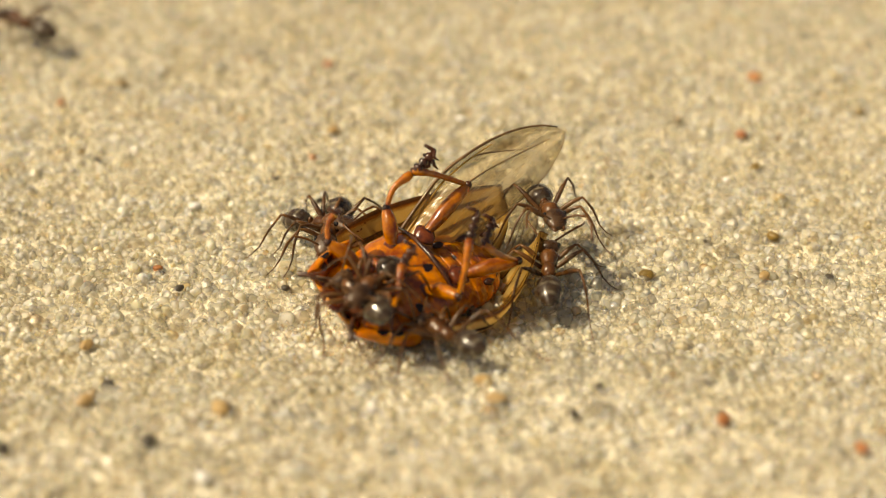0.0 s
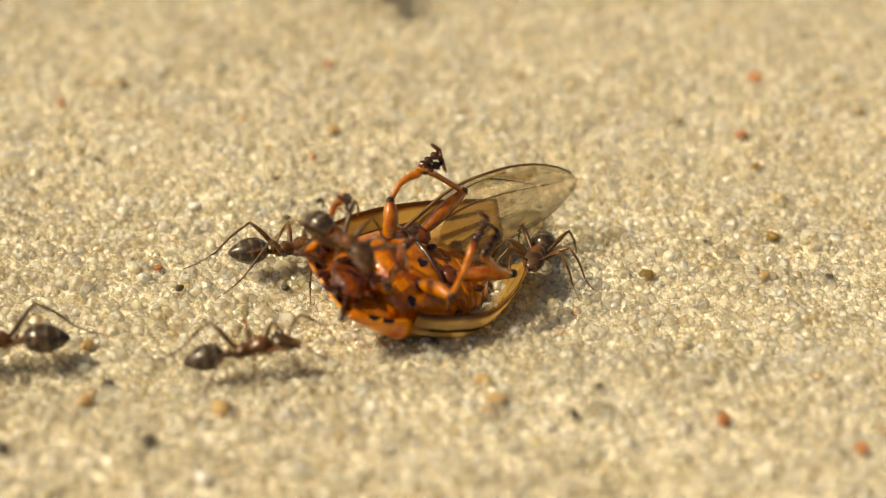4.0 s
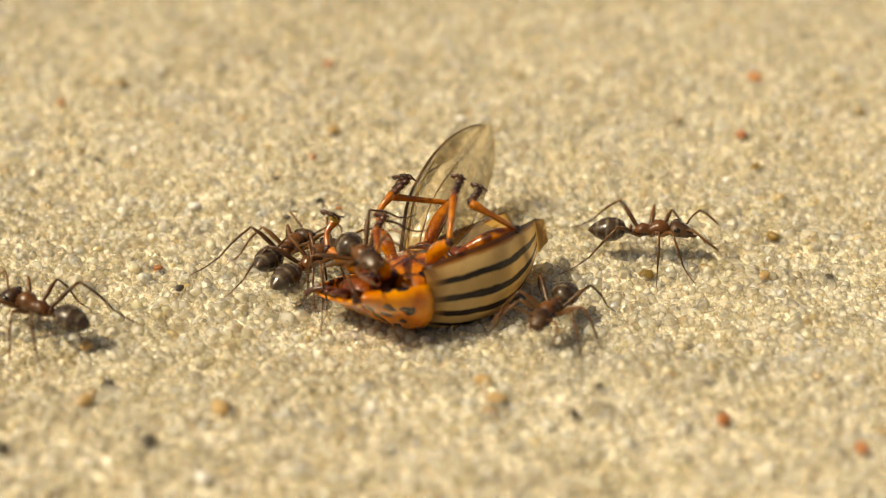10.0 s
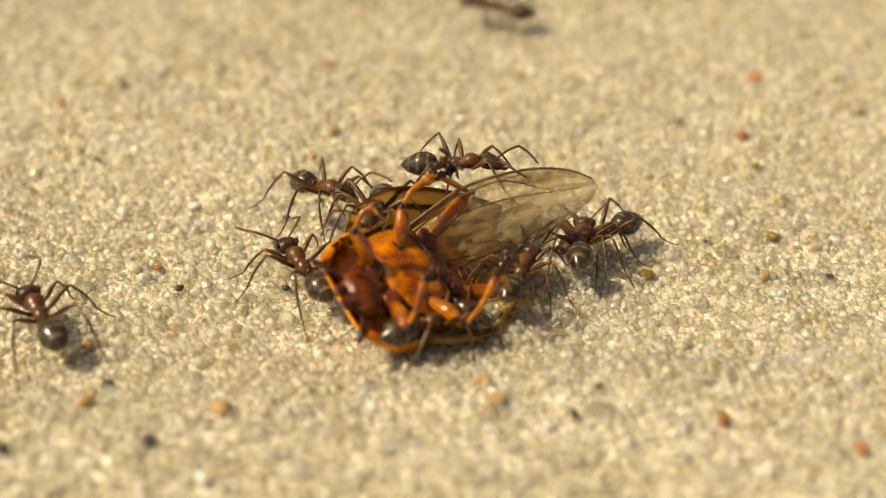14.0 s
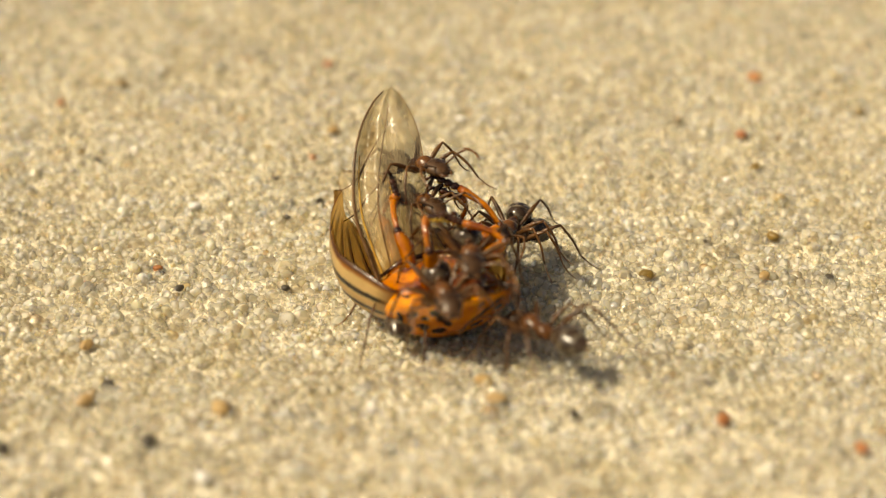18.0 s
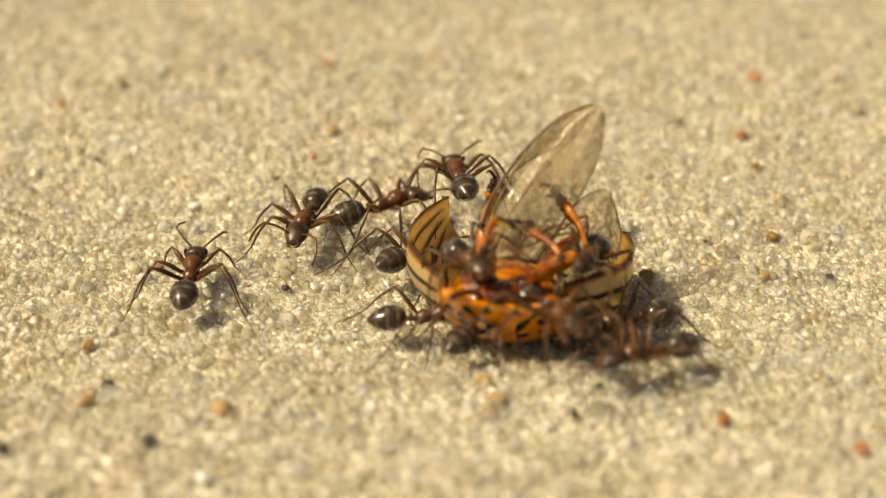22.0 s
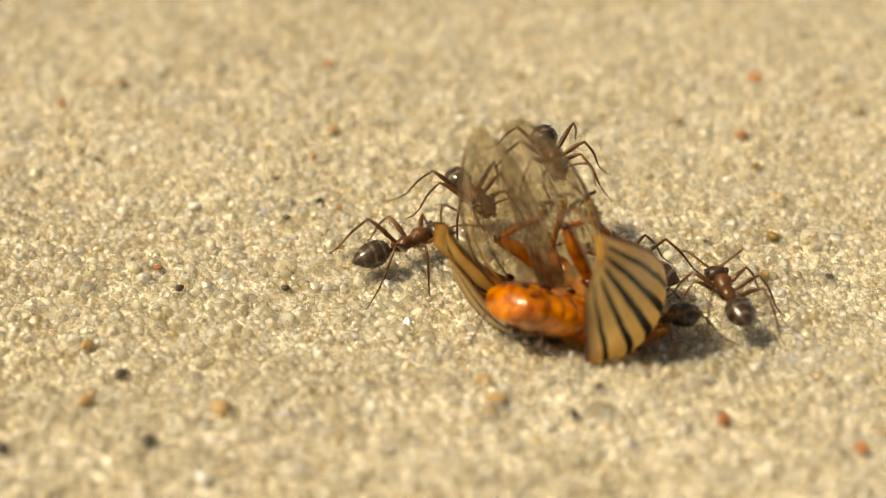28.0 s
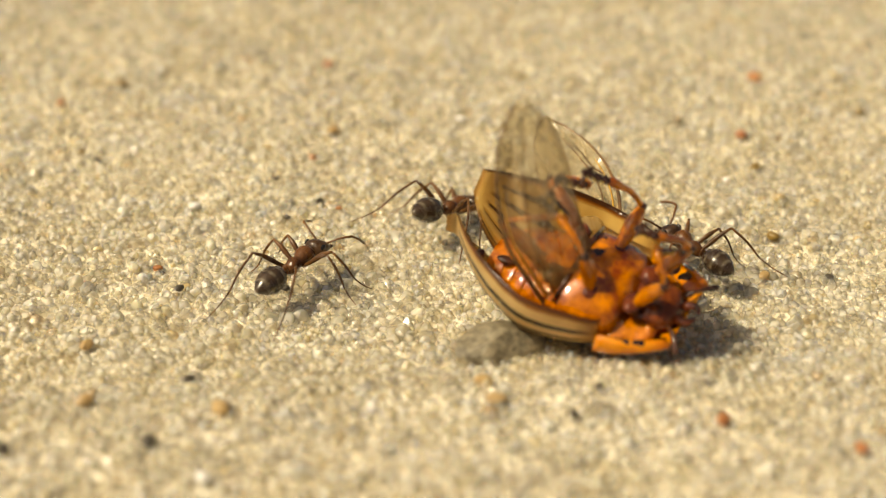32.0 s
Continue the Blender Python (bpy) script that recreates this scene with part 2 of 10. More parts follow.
WING = wing_material()
VEIN = cuticle("brown_wing_vein", (0.20, 0.105, 0.04), (0.09, 0.045, 0.018), rough=0.3)
YELLOW_VEIN = cuticle("yellow_wing_root", (0.62, 0.38, 0.07), (0.45, 0.22, 0.03), rough=0.3)
ANT_HEAD = cuticle("dark_ant_cuticle", (0.105, 0.052, 0.022), (0.030, 0.014, 0.007), rough=0.24, coat=0.25)
ANT_MID = cuticle("rust_brown_ant_cuticle", (0.165, 0.062, 0.017), (0.040, 0.015, 0.006), rough=0.24, coat=0.25)
ANT_LEG = cuticle("brown_ant_leg", (0.150, 0.062, 0.016), (0.050, 0.021, 0.007), rough=0.24, coat=0.25)
ANT_GASTER = gaster_material()
EYE_BLACK = cuticle("black_eye", (0.012, 0.010, 0.010), (0.006, 0.005, 0.005), rough=0.12)

# ---- building helpers, all in millimetres ----
ROOT = {}


def part(name, bm, material, parent, label="", at=(0, 0, 0), smooth=True):
    """Links bm as one mesh under parent, its origin at the point given in its thing's space."""
    at = Vector(at)
    bmesh.ops.translate(bm, verts=bm.verts, vec=-at)
    bmesh.ops.scale(bm, verts=bm.verts, vec=(MM, MM, MM))
    me = bpy.data.meshes.new(name)
    bm.to_mesh(me)
    bm.free()
    for p in me.polygons:
        p.use_smooth = smooth
    for m in material if isinstance(material, (list, tuple)) else (material,):
        me.materials.append(m)
    ob = new(name, me)
    ob.parent = parent
    ob.location = (at - ROOT.get(parent, Vector())) * MM
    ROOT[ob] = at
    if label:
        ob["label"] = label
    return ob


def loft(bm, rings, n=14, close=True):
    """Rings of (x, yc, zc, half width, half height up, half height down)."""
    rows = []
    for x, yc, zc, w, up, dn in rings:
        row = []
        for i in range(n):
            a = 2 * math.pi * i / n
            s = math.sin(a)
            row.append(bm.verts.new((x, yc + w * math.cos(a), zc + (up if s > 0 else dn) * s)))
        rows.append(row)
    for a, b in zip(rows, rows[1:]):
        for i in range(n):
            bm.faces.new((a[i], b[i], b[(i + 1) % n], a[(i + 1) % n]))
    if close:
        bm.faces.new(rows[0])
        bm.faces.new(rows[-1][::-1])
    bmesh.ops.recalc_face_normals(bm, faces=bm.faces)
    return bm


def tube(bm, points, radii, n=7):
    """A tapered tube through points."""
    pts = [Vector(p) for p in points]
    rows = []
    side = None
    for i, p in enumerate(pts):
        d = (pts[min(i + 1, len(pts) - 1)] - pts[max(i - 1, 0)]).normalized()
        ref = side if side is not None else (Vector((0, 0, 1)) if abs(d.z) < 0.9 else Vector((1, 0, 0)))
        u = d.cross(ref).normalized()
        side = u.cross(d).normalized()
        v = side
        rows.append([bm.verts.new(p + radii[i] * (math.cos(2 * math.pi * k / n) * u + math.sin(2 * math.pi * k / n) * v)) for k in range(n)])
    for a, b in zip(rows, rows[1:]):
        for k in range(n):
            bm.faces.new((a[k], a[(k + 1) % n], b[(k + 1) % n], b[k]))
    bm.faces.new(rows[0][::-1])
    bm.faces.new(rows[-1])
    bmesh.ops.recalc_face_normals(bm, faces=bm.faces)
    return bm


def blob(bm, centre, radii, u=12, v=8, turn=None, lump=0.0, seed=0.0):
    """An ellipsoid, lumpy where asked."""
    made = bmesh.ops.create_uvsphere(bm, u_segments=u, v_segments=v, radius=1.0)["verts"]
    m = Matrix.Translation(centre) @ (turn.to_4x4() if turn else Matrix.Identity(4)) @ Matrix.Diagonal((*radii, 1))
    for w in made:
        if lump:
            w.co *= 1 + lump * noise.noise(w.co * 1.7 + Vector((seed, seed, seed)))
        w.co = m @ w.co
    return bm


def smooth_path(points, steps=4):
    """Catmull-Rom through points."""
    pts = [Vector(p) for p in points]
    pts = [2 * pts[0] - pts[1]] + pts + [2 * pts[-1] - pts[-2]]
    out = []
    for i in range(1, len(pts) - 2):
        a, b, c, d = pts[i - 1:i + 3]
        for k in range(steps):
            t = k / steps
            out.append(0.5 * ((2 * b) + (c - a) * t + (2 * a - 5 * b + 4 * c - d) * t * t + (3 * b - a - 3 * c + d) * t ** 3))
    out.append(pts[-2])
    return out


# ---- the sand ----
def ground_height(x, y):
    """Millimetres above the datum at x, y in millimetres."""
    h = 0.30 * noise.noise(Vector((x * 0.16, y * 0.16, 3.1))) + 0.12 * noise.noise(Vector((x * 0.5, y * 0.5, 7.7)))
    d2 = ((x - 1.5) / 7.0) ** 2 + ((y + 4.5) / 4.5) ** 2
    h -= 0.35 * math.exp(-d2)
    rim = y + 10.3 - 0.10 * x
    h += 1.2 / (1 + math.exp(rim * 1.6))
    return h


def build_bed():
    """One sheet from the sand round the beetle to the horizon, finer near the middle."""
    bm = bmesh.new()
    near = [-36 + 0.75 * i for i in range(97)]
    far = [60, 150, 400, 1200, 6000, 40000, 300000]
    xs = [-f for f in reversed(far)] + near + far
    ys = [-f for f in reversed(far)] + near + far
    grid = [[bm.verts.new((x, y, ground_height(x, y) - 0.13 if abs(x) < 37 and abs(y) < 37 else -0.1)) for x in xs] for y in ys]
    for j in range(len(ys) - 1):
        for i in range(len(xs) - 1):
            bm.faces.new((grid[j][i], grid[j][i + 1], grid[j + 1][i + 1], grid[j + 1][i]))
    ob = part("ground", bm, BED, None)
    tagged(ob, "pale yellow dry sand ground reaching the horizon", "ground", kind="structure")


def build_grains():
    """Loose quartz grains over the part of the ground near the beetle."""
    rng = np.random.default_rng(11)
    shapes = []
    for k in range(14):
        bm = bmesh.new()
        bmesh.ops.create_icosphere(bm, subdivisions=2 if k % 2 else 3, radius=1.0)
        off = Vector((k * 3.7, k * 1.9, 0))
        for v in bm.verts:
            d = v.co.normalized()
            v.co = d * (1 + 0.26 * noise.noise(d * 1.3 + off) + 0.05 * noise.noise(d * 3.5 + off))
        # flat chips, as broken quartz has
        for c in range(9):
            n = Vector(rng.normal(size=3)).normalized()
            for v in bm.verts:
                over = v.co.dot(n) - (0.69 if k % 3 else 0.84)
                if over > 0:
                    v.co -= n * over
        bm.verts.index_update()
        shapes.append((np.array([v.co for v in bm.verts]), np.array([[v.index for v in f.verts] for f in bm.faces])))
        bm.free()
    verts, faces, soft, base = [], [], [], 0
    def scatter(pitch, y, y_end, width, depth, spread, fine):
        nonlocal base
        row = 0
        while y < y_end:
            half = width(y)
            for i in range(int(2 * half / pitch)):
                x = -half + (i + 0.5 * (row % 2)) * pitch + rng.uniform(-0.12, 0.12)
                yy = y + rng.uniform(-0.12, 0.12)
                r = 0.12 + 0.20 * rng.random() ** 1.3 + (0.15 * rng.random() if rng.random() < 0.12 else 0)
                near = fine and abs(x) < 15 and -12 < yy < 4
                v, f = shapes[int(rng.integers(7)) * 2 + (0 if near and rng.random() < 0.5 else 1)]
                q = rng.normal(size=4)
                w, a, b, c = q / np.linalg.norm(q)
                turn = np.array([[1 - 2 * (b * b + c * c), 2 * (a * b - w * c), 2 * (a * c + w * b)],
                                 [2 * (a * b + w * c), 1 - 2 * (a * a + c * c), 2 * (b * c - w * a)],
                                 [2 * (a * c - w * b), 2 * (b * c + w * a), 1 - 2 * (a * a + b * b)]])
                size = r * np.array([1.0, rng.uniform(0.75, 1.05), rng.uniform(0.65, 1.0)])
                z = ground_height(x, yy) - depth + rng.uniform(-spread, spread)
                verts.append(((v * size) @ turn.T + (x, yy, z)) * MM)
                faces.append(f + base)
                soft.append(np.full(len(f), rng.random() < 0.6))
                base += len(v)
            y += pitch * 0.88
            row += 1

    scatter(0.325, -19.0, 32.5, lambda y: 15.8 + 0.24 * (y + 19), 0.06, 0.09, True)
    verts, faces = np.concatenate(verts), np.concatenate(faces)
    me = bpy.data.meshes.new("sand_grains")
    me.from_pydata(verts.tolist(), [], faces.tolist())
    me.polygons.foreach_set("use_smooth", np.concatenate(soft))
    me.materials.append(SAND)
    ob = new("sand_grains", me)
    tagged(ob, "loose pale yellow and clear quartz sand grains", "sand", kind="stuff")


build_bed()
build_grains()


# ---- single grains that stand out ----
def grain_mesh(name, radii, material, seed):
    bm = bmesh.new()
    bmesh.ops.create_icosphere(bm, subdivisions=3, radius=1.0)
    off = Vector((seed * 1.3, seed * 2.1, seed * 0.7))
    for v in bm.verts:
        d = v.co.normalized()
        k = 1 + 0.25 * noise.noise(d * 1.4 + off) + 0.07 * noise.noise(d * 4 + off)
        v.co = Vector((d.x * radii[0], d.y * radii[1], d.z * radii[2])) * k
    return part(name, bm, material, None)


BLACK_STONE = stone_material("dark_mineral", (0.030, 0.022, 0.014), (0.095, 0.075, 0.05), 0.5)
OLIVE_STONE = stone_material("olive_brown_mineral", (0.09, 0.055, 0.012), (0.34, 0.21, 0.045))
RED_STONE = stone_material("red_orange_mineral", (0.30, 0.09, 0.03), (0.52, 0.22, 0.07))
TAN_STONE = stone_material("tan_mineral", (0.36, 0.22, 0.08), (0.58, 0.40, 0.18))
GREY_STONE = stone_material("grey_speckled_stone", (0.07, 0.055, 0.032), (0.46, 0.39, 0.26), 0.5)
# white base colour stands in for the sun's glint on clear quartz grains
GLINT_STONE = stone_material("glint_white_quartz", (0.80, 0.78, 0.74), (0.92, 0.91, 0.88), 0.06)


def marked_grain(x, y, size, material, label, seed):
    ob = grain_mesh("sand_grain", (size, size * 0.75, size * 0.62), material, seed)
    ob.location = (x * MM, y * MM, (ground_height(x, y) + 0.15) * MM)
    ob.rotation_euler = (0, 0, seed * 0.9)
    return tagged(ob, label, "sand grain", "coloured sand grains", )


BLACK_LABEL, OLIVE_LABEL = "small black mineral grain lying on the sand", "olive brown translucent mineral grain on the sand"
RED_LABEL, TAN_LABEL, GLINT_LABEL = "reddish orange mineral grain on the sand", "tan feldspar grain among the sand", "quartz grain on the sand, its sun glint painted white"
marked_grain(8.39, -2.04, 0.33, OLIVE_STONE, OLIVE_LABEL, 0)
kicked_grain = marked_grain(-12.25, -10.62, 0.26, BLACK_STONE, BLACK_LABEL, 1)
marked_grain(-9.93, -15.39, 0.32, BLACK_STONE, BLACK_LABEL, 2)
marked_grain(15.77, -2.44, 0.19, BLACK_STONE, BLACK_LABEL, 3)
marked_grain(20.44, 13.14, 0.26, OLIVE_STONE, OLIVE_LABEL, 4)
marked_grain(14.35, 7.27, 0.27, OLIVE_STONE, OLIVE_LABEL, 5)
marked_grain(15.96, 17.41, 0.38, RED_STONE, RED_LABEL, 6)
marked_grain(-5.94, 18.98, 0.30, RED_STONE, RED_LABEL, 7)
marked_grain(-10.64, -3.34, 0.20, BLACK_STONE, BLACK_LABEL, 8)
marked_grain(-14.77, -15.68, 0.26, BLACK_STONE, BLACK_LABEL, 9)
marked_grain(-16.08, 8.29, 0.20, BLACK_STONE, BLACK_LABEL, 10)
marked_grain(-7.51, 5.91, 0.18, BLACK_STONE, BLACK_LABEL, 11)
marked_grain(9.65, -14.00, 0.30, RED_STONE, RED_LABEL, 12)
marked_grain(-7.75, -13.30, 0.40, TAN_STONE, TAN_LABEL, 13)
marked_grain(1.86, -12.78, 0.36, TAN_STONE, TAN_LABEL, 14)
marked_grain(13.12, -2.49, 0.28, TAN_STONE, TAN_LABEL, 15)
marked_grain(14.21, 10.56, 0.32, RED_STONE, RED_LABEL, 16)
marked_grain(-16.21, 16.23, 0.30, OLIVE_STONE, OLIVE_LABEL, 17)
marked_grain(-6.08, 8.48, 0.19, RED_STONE, RED_LABEL, 18)
marked_grain(-18.96, 14.33, 0.25, RED_STONE, RED_LABEL, 19)
marked_grain(-7.86, -17.32, 0.28, GLINT_STONE, GLINT_LABEL, 20)
marked_grain(9.85, -7.52, 0.14, GLINT_STONE, GLINT_LABEL, 21)
marked_grain(-5.26, 11.14, 0.34, TAN_STONE, TAN_LABEL, 22)
marked_grain(13.96, -15.96, 0.28, RED_STONE, RED_LABEL, 23)
marked_grain(-12.64, -12.54, 0.34, TAN_STONE, TAN_LABEL, 25)
marked_grain(12.85, 6.18, 0.20, GLINT_STONE, GLINT_LABEL, 26)
marked_grain(14.04, 0.82, 0.30, OLIVE_STONE, OLIVE_LABEL, 27)
marked_grain(-11.73, -1.76, 0.22, RED_STONE, RED_LABEL, 28)
marked_grain(-16.91, 8.96, 0.20, OLIVE_STONE, OLIVE_LABEL, 29)
marked_grain(4.52, -13.61, 0.20, BLACK_STONE, BLACK_LABEL, 30)
marked_grain(-6.79, 2.61, 0.17, BLACK_STONE, BLACK_LABEL, 31)
marked_grain(5.53, -12.03, 0.17, BLACK_STONE, BLACK_LABEL, 32)
marked_grain(11.43, 12.34, 0.25, OLIVE_STONE, OLIVE_LABEL, 33)
marked_grain(4.00, 17.47, 0.20, OLIVE_STONE, OLIVE_LABEL, 34)
marked_grain(-4.57, 3.47, 0.14, RED_STONE, RED_LABEL, 35)
marked_grain(-5.49, 4.19, 0.19, BLACK_STONE, BLACK_LABEL, 36)
marked_grain(11.12, 0.55, 0.12, BLACK_STONE, BLACK_LABEL, 37)
marked_grain(-6.37, -3.27, 0.18, BLACK_STONE, BLACK_LABEL, 38)
marked_grain(-10.92, 3.64, 0.26, GLINT_STONE, GLINT_LABEL, 39)
marked_grain(-5.30, 14.39, 0.22, GLINT_STONE, GLINT_LABEL, 40)
marked_grain(0.85, 12.36, 0.24, GLINT_STONE, GLINT_LABEL, 41)
marked_grain(1.43, -11.56, 0.30, TAN_STONE, TAN_LABEL, 42)
marked_grain(-13.6, -7.6, 0.28, TAN_STONE, TAN_LABEL, 43)


# ---- the beetle: lies on its back, +x to its head, +z to its belly ----
def case_point(u, v, side, lift=0.0):
    """A point of a closed wing case: u from seam to rim, v from base to tip."""
    x = 2.35 - 7.35 * v
    w = 3.3 * (max(0.0, 1 - (max(0.0, v - 0.30) / 0.705) ** 1.7)) ** 0.82 * (0.72 + 0.28 * min(1.0, v / 0.40) ** 0.6)
    floor = 0.10 + 0.95 * max(0.0, (0.42 - v) / 0.42) ** 2.2 + 2.25 * max(0.0, (v - 0.42) / 0.58) ** 2.2
    h = 3.1 - floor
    a = u * radians(105)
    seam = 0.03 + 0.75 * max(0.0, (v - 0.80) / 0.20) ** 2
    return Vector((x, side * (seam + max(0.0, w - seam - lift) * math.sin(a)), floor + lift + (h - lift) * (1 - math.cos(a))))


HINGE = (2.2, 1.35, 1.7)


def wing_case(beetle, side):
    bm = bmesh.new()
    uv = bm.loops.layers.uv.new("UVMap")
    nu, nv = 22, 26
    vs = [0.5 * (1 - math.cos(math.pi * j / nv)) * 0.6 + 0.4 * j / nv for j in range(nv + 1)]
    vs[-1] = 0.9985
    layers = []
    for lift in (0.0, 0.13):
        layers.append([[bm.verts.new(case_point(i / nu, vs[j], side, lift)) for i in range(nu + 1)] for j in range(nv + 1)])

    def quad(a, b, c, d, k, coords):
        f = bm.faces.new((a, b, c, d))
        f.material_index = k
        for lp, co in zip(f.loops, coords):
            lp[uv].uv = co

    for k, g in enumerate(layers):
        for j in range(nv):
            for i in range(nu):
                c = [(i / nu, vs[j]), ((i + 1) / nu, vs[j]), ((i + 1) / nu, vs[j + 1]), (i / nu, vs[j + 1])]
                quad(g[j][i], g[j][i + 1], g[j + 1][i + 1], g[j + 1][i], k, c)
    o, n = layers
    rim = [(1.0, 0.5)] * 4
    for j in range(nv):
        quad(o[j][0], o[j + 1][0], n[j + 1][0], n[j][0], 1, rim)
        quad(o[j][nu], o[j + 1][nu], n[j + 1][nu], n[j][nu], 1, rim)
    for i in range(nu):
        quad(o[0][i], o[0][i + 1], n[0][i + 1], n[0][i], 1, rim)
        quad(o[nv][i], o[nv][i + 1], n[nv][i + 1], n[nv][i], 1, rim)
    bmesh.ops.recalc_face_normals(bm, faces=bm.faces)
    ob = part("wing_case", bm, (CASE, CASE_IN), beetle, "cream wing case with black lengthwise stripes", (HINGE[0], side * HINGE[1], HINGE[2]))
    return ob


def wing_outline(v):
    """Half widths of the hind wing in front of and behind its axis."""
    lead = 0.25 + 0.65 * math.sin(math.pi * min(1.0, v * 0.62 + 0.10))
    trail = 0.40 + 1.80 * math.sin(math.pi * (0.12 + 0.80 * v)) ** 0.9
    end = (max(0.0, 1 - max(0.0, (v - 0.65) / 0.35) ** 2.6)) ** 0.5
    return lead * end, trail * end


def wing_point(s, v, side):
    """s from -1 (leading edge) to 1 (trailing edge); a curved blade with a fold across it at 0.6 of its length."""
    lead, trail = wing_outline(v)
    y = (-s * lead if s < 0 else -s * trail) + 2.1 * v - 4.5 * max(0.0, v - 0.4) ** 1.5
    bend = 0.9 * max(0.0, v - 0.58) ** 1.2
    z = 0.42 * math.sin(3.0 * s + 0.6) * math.sin(math.pi * min(1.0, v * 1.05)) - bend + 0.20 * math.sin(7 * v + 2 * s) * v
    z += 0.10 * v * math.sin(9.0 * s + 4.0 * v) + 0.07 * noise.noise(Vector((3.1 * s, 9.0 * v, side)))
    return Vector((-9.4 * v, side * y, z))


def hind_wing(beetle, side):
    bm = bmesh.new()
    nu, nv = 20, 36
    g = [[bm.verts.new(wing_point(-1 + 2 * i / nu, min(0.9995, j / nv), side)) for i in range(nu + 1)] for j in range(nv + 1)]
    for j in range(nv):
        for i in range(nu):
            bm.faces.new((g[j][i], g[j][i + 1], g[j + 1][i + 1], g[j + 1][i]))
    at = Vector((1.0, side * 1.4, 1.1))
    bmesh.ops.translate(bm, verts=bm.verts, vec=at)
    wing = part("hind_wing", bm, WING, beetle, "smoky translucent membranous hind wing standing up", at)
    for k, (s0, s1, v0, v1, r) in enumerate(((-1.0, -1.0, 0.0, 0.99, 0.10), (-0.55, -0.75, 0.02, 0.70, 0.07), (-0.2, 0.15, 0.05, 0.93, 0.045),
                                             (0.3, 0.92, 0.04, 0.45, 0.04), (-0.72, 0.05, 0.60, 0.80, 0.04), (0.99, 0.99, 0.06, 0.99, 0.04))):
        vb = bmesh.new()
        steps = 20
        pts = [wing_point(s0 + (s1 - s0) * t / steps, v0 + (v1 - v0) * t / steps, side) + at for t in range(steps + 1)]
        tube(vb, pts, [r * (1 - 0.65 * t / steps) for t in range(steps + 1)], 6)
        part("vein", vb, YELLOW_VEIN if k == 1 else VEIN, wing, "", at)
    return wing


def beetle_leg(beetle, side, kind):
    """Thick femur, thinner tibia, lobed dark tarsus with two claws, all curled over the belly."""
    root, knee, ankle, toe = {
        ("front", -1): ((3.0, 0.75, 2.9), (3.9, 1.8, 3.8), (3.4, 2.1, 4.5), (3.8, 1.7, 4.8)),
        ("middle", -1): ((1.4, 1.05, 3.0), (1.1, 2.2, 3.9), (0.2, 2.5, 4.6), (-0.6, 2.5, 4.9)),
        ("hind", -1): ((-0.2, 1.15, 3.0), (-2.4, 1.9, 3.8), (-0.9, 2.5, 4.6), (-1.7, 2.7, 4.9)),
        ("front", 1): ((3.0, 0.75, 2.9), (3.7, 1.9, 3.9), (3.0, 1.1, 4.5), (2.4, 0.8, 4.7)),
        ("middle", 1): ((1.4, 1.05, 3.0), (1.2, 2.6, 3.9), (0.3, 1.9, 4.9), (-0.4, 1.4, 5.2)),
        ("hind", 1): ((-0.2, 1.15, 3.0), (-2.0, 2.2, 3.7), (-0.7, 1.9, 4.6), (-1.5, 1.4, 4.9))}[kind, side]
    flip = lambda p: Vector((p[0], side * p[1], p[2]))
    a, b, c, d = map(flip, (root, knee, ankle, toe))
    reach, b = b, a + (b - a) * 1.12
    reach, c = c, b + (c - reach) * 1.45
    d = c + (d - reach) * 1.3
    bm = bmesh.new()
    mid = a.lerp(b, 0.55) + Vector((0, 0, 0.08))
    tube(bm, smooth_path([a, a.lerp(b, 0.22), mid, a.lerp(b, 0.9), b], 3), [0.15, 0.17, 0.20, 0.25, 0.29, 0.31, 0.32, 0.30, 0.26, 0.22, 0.19, 0.17, 0.13], 10)
    leg = part("leg", bm, LEG, beetle, "curled amber-orange leg", a)
    bm = bmesh.new()
    blob(bm, b, (0.18, 0.18, 0.18), 10, 7)
    blob(bm, a.lerp(b, 0.04), (0.24, 0.24, 0.22), 10, 7)
    part("knee", bm, DARK, leg, "dark knee joint", a)
    bm = bmesh.new()
    bend = b.lerp(c, 0.5) + Vector((0.12, side * 0.18, 0.05))
    tube(bm, smooth_path([b, bend, c], 4), [0.10, 0.11, 0.115, 0.12, 0.125, 0.135, 0.155, 0.19, 0.17], 9)
    part("tibia", bm, LEG, leg, "amber shin widening to its end", a)
    bm = bmesh.new()
    turn = (d - c).to_track_quat("X", "Z").to_matrix()
    for k in range(3):
        blob(bm, c.lerp(d, 0.16 + 0.27 * k), (0.17, 0.21 - 0.01 * k, 0.13), 10, 6, turn, 0.2, k)
    tube(bm, [c, c.lerp(d, 0.5), d], [0.12, 0.09, 0.10], 7)
    part("tarsus", bm, DARK, leg, "dark lobed foot", a)
    bm = bmesh.new()
    for k in range(3):
        blob(bm, c.lerp(d, 0.20 + 0.27 * k) - turn @ Vector((0, 0, 0.09)), (0.13, 0.17, 0.09), 9, 6, turn, 0.2, k + 4)
    part("pad", bm, PAD, leg, "yellow hairy foot pads", a)
    for k in (-1, 1):
        bm = bmesh.new()
        out = Vector((0.25, 0.32 * k, 0.1))
        tube(bm, smooth_path([d, d + out, d + out * 1.3 + Vector((-0.28, 0, -0.25))], 3), [0.09, 0.085, 0.08, 0.07, 0.06, 0.045, 0.02], 6)
        part("claw", bm, DARK, leg, "", a)
    return leg


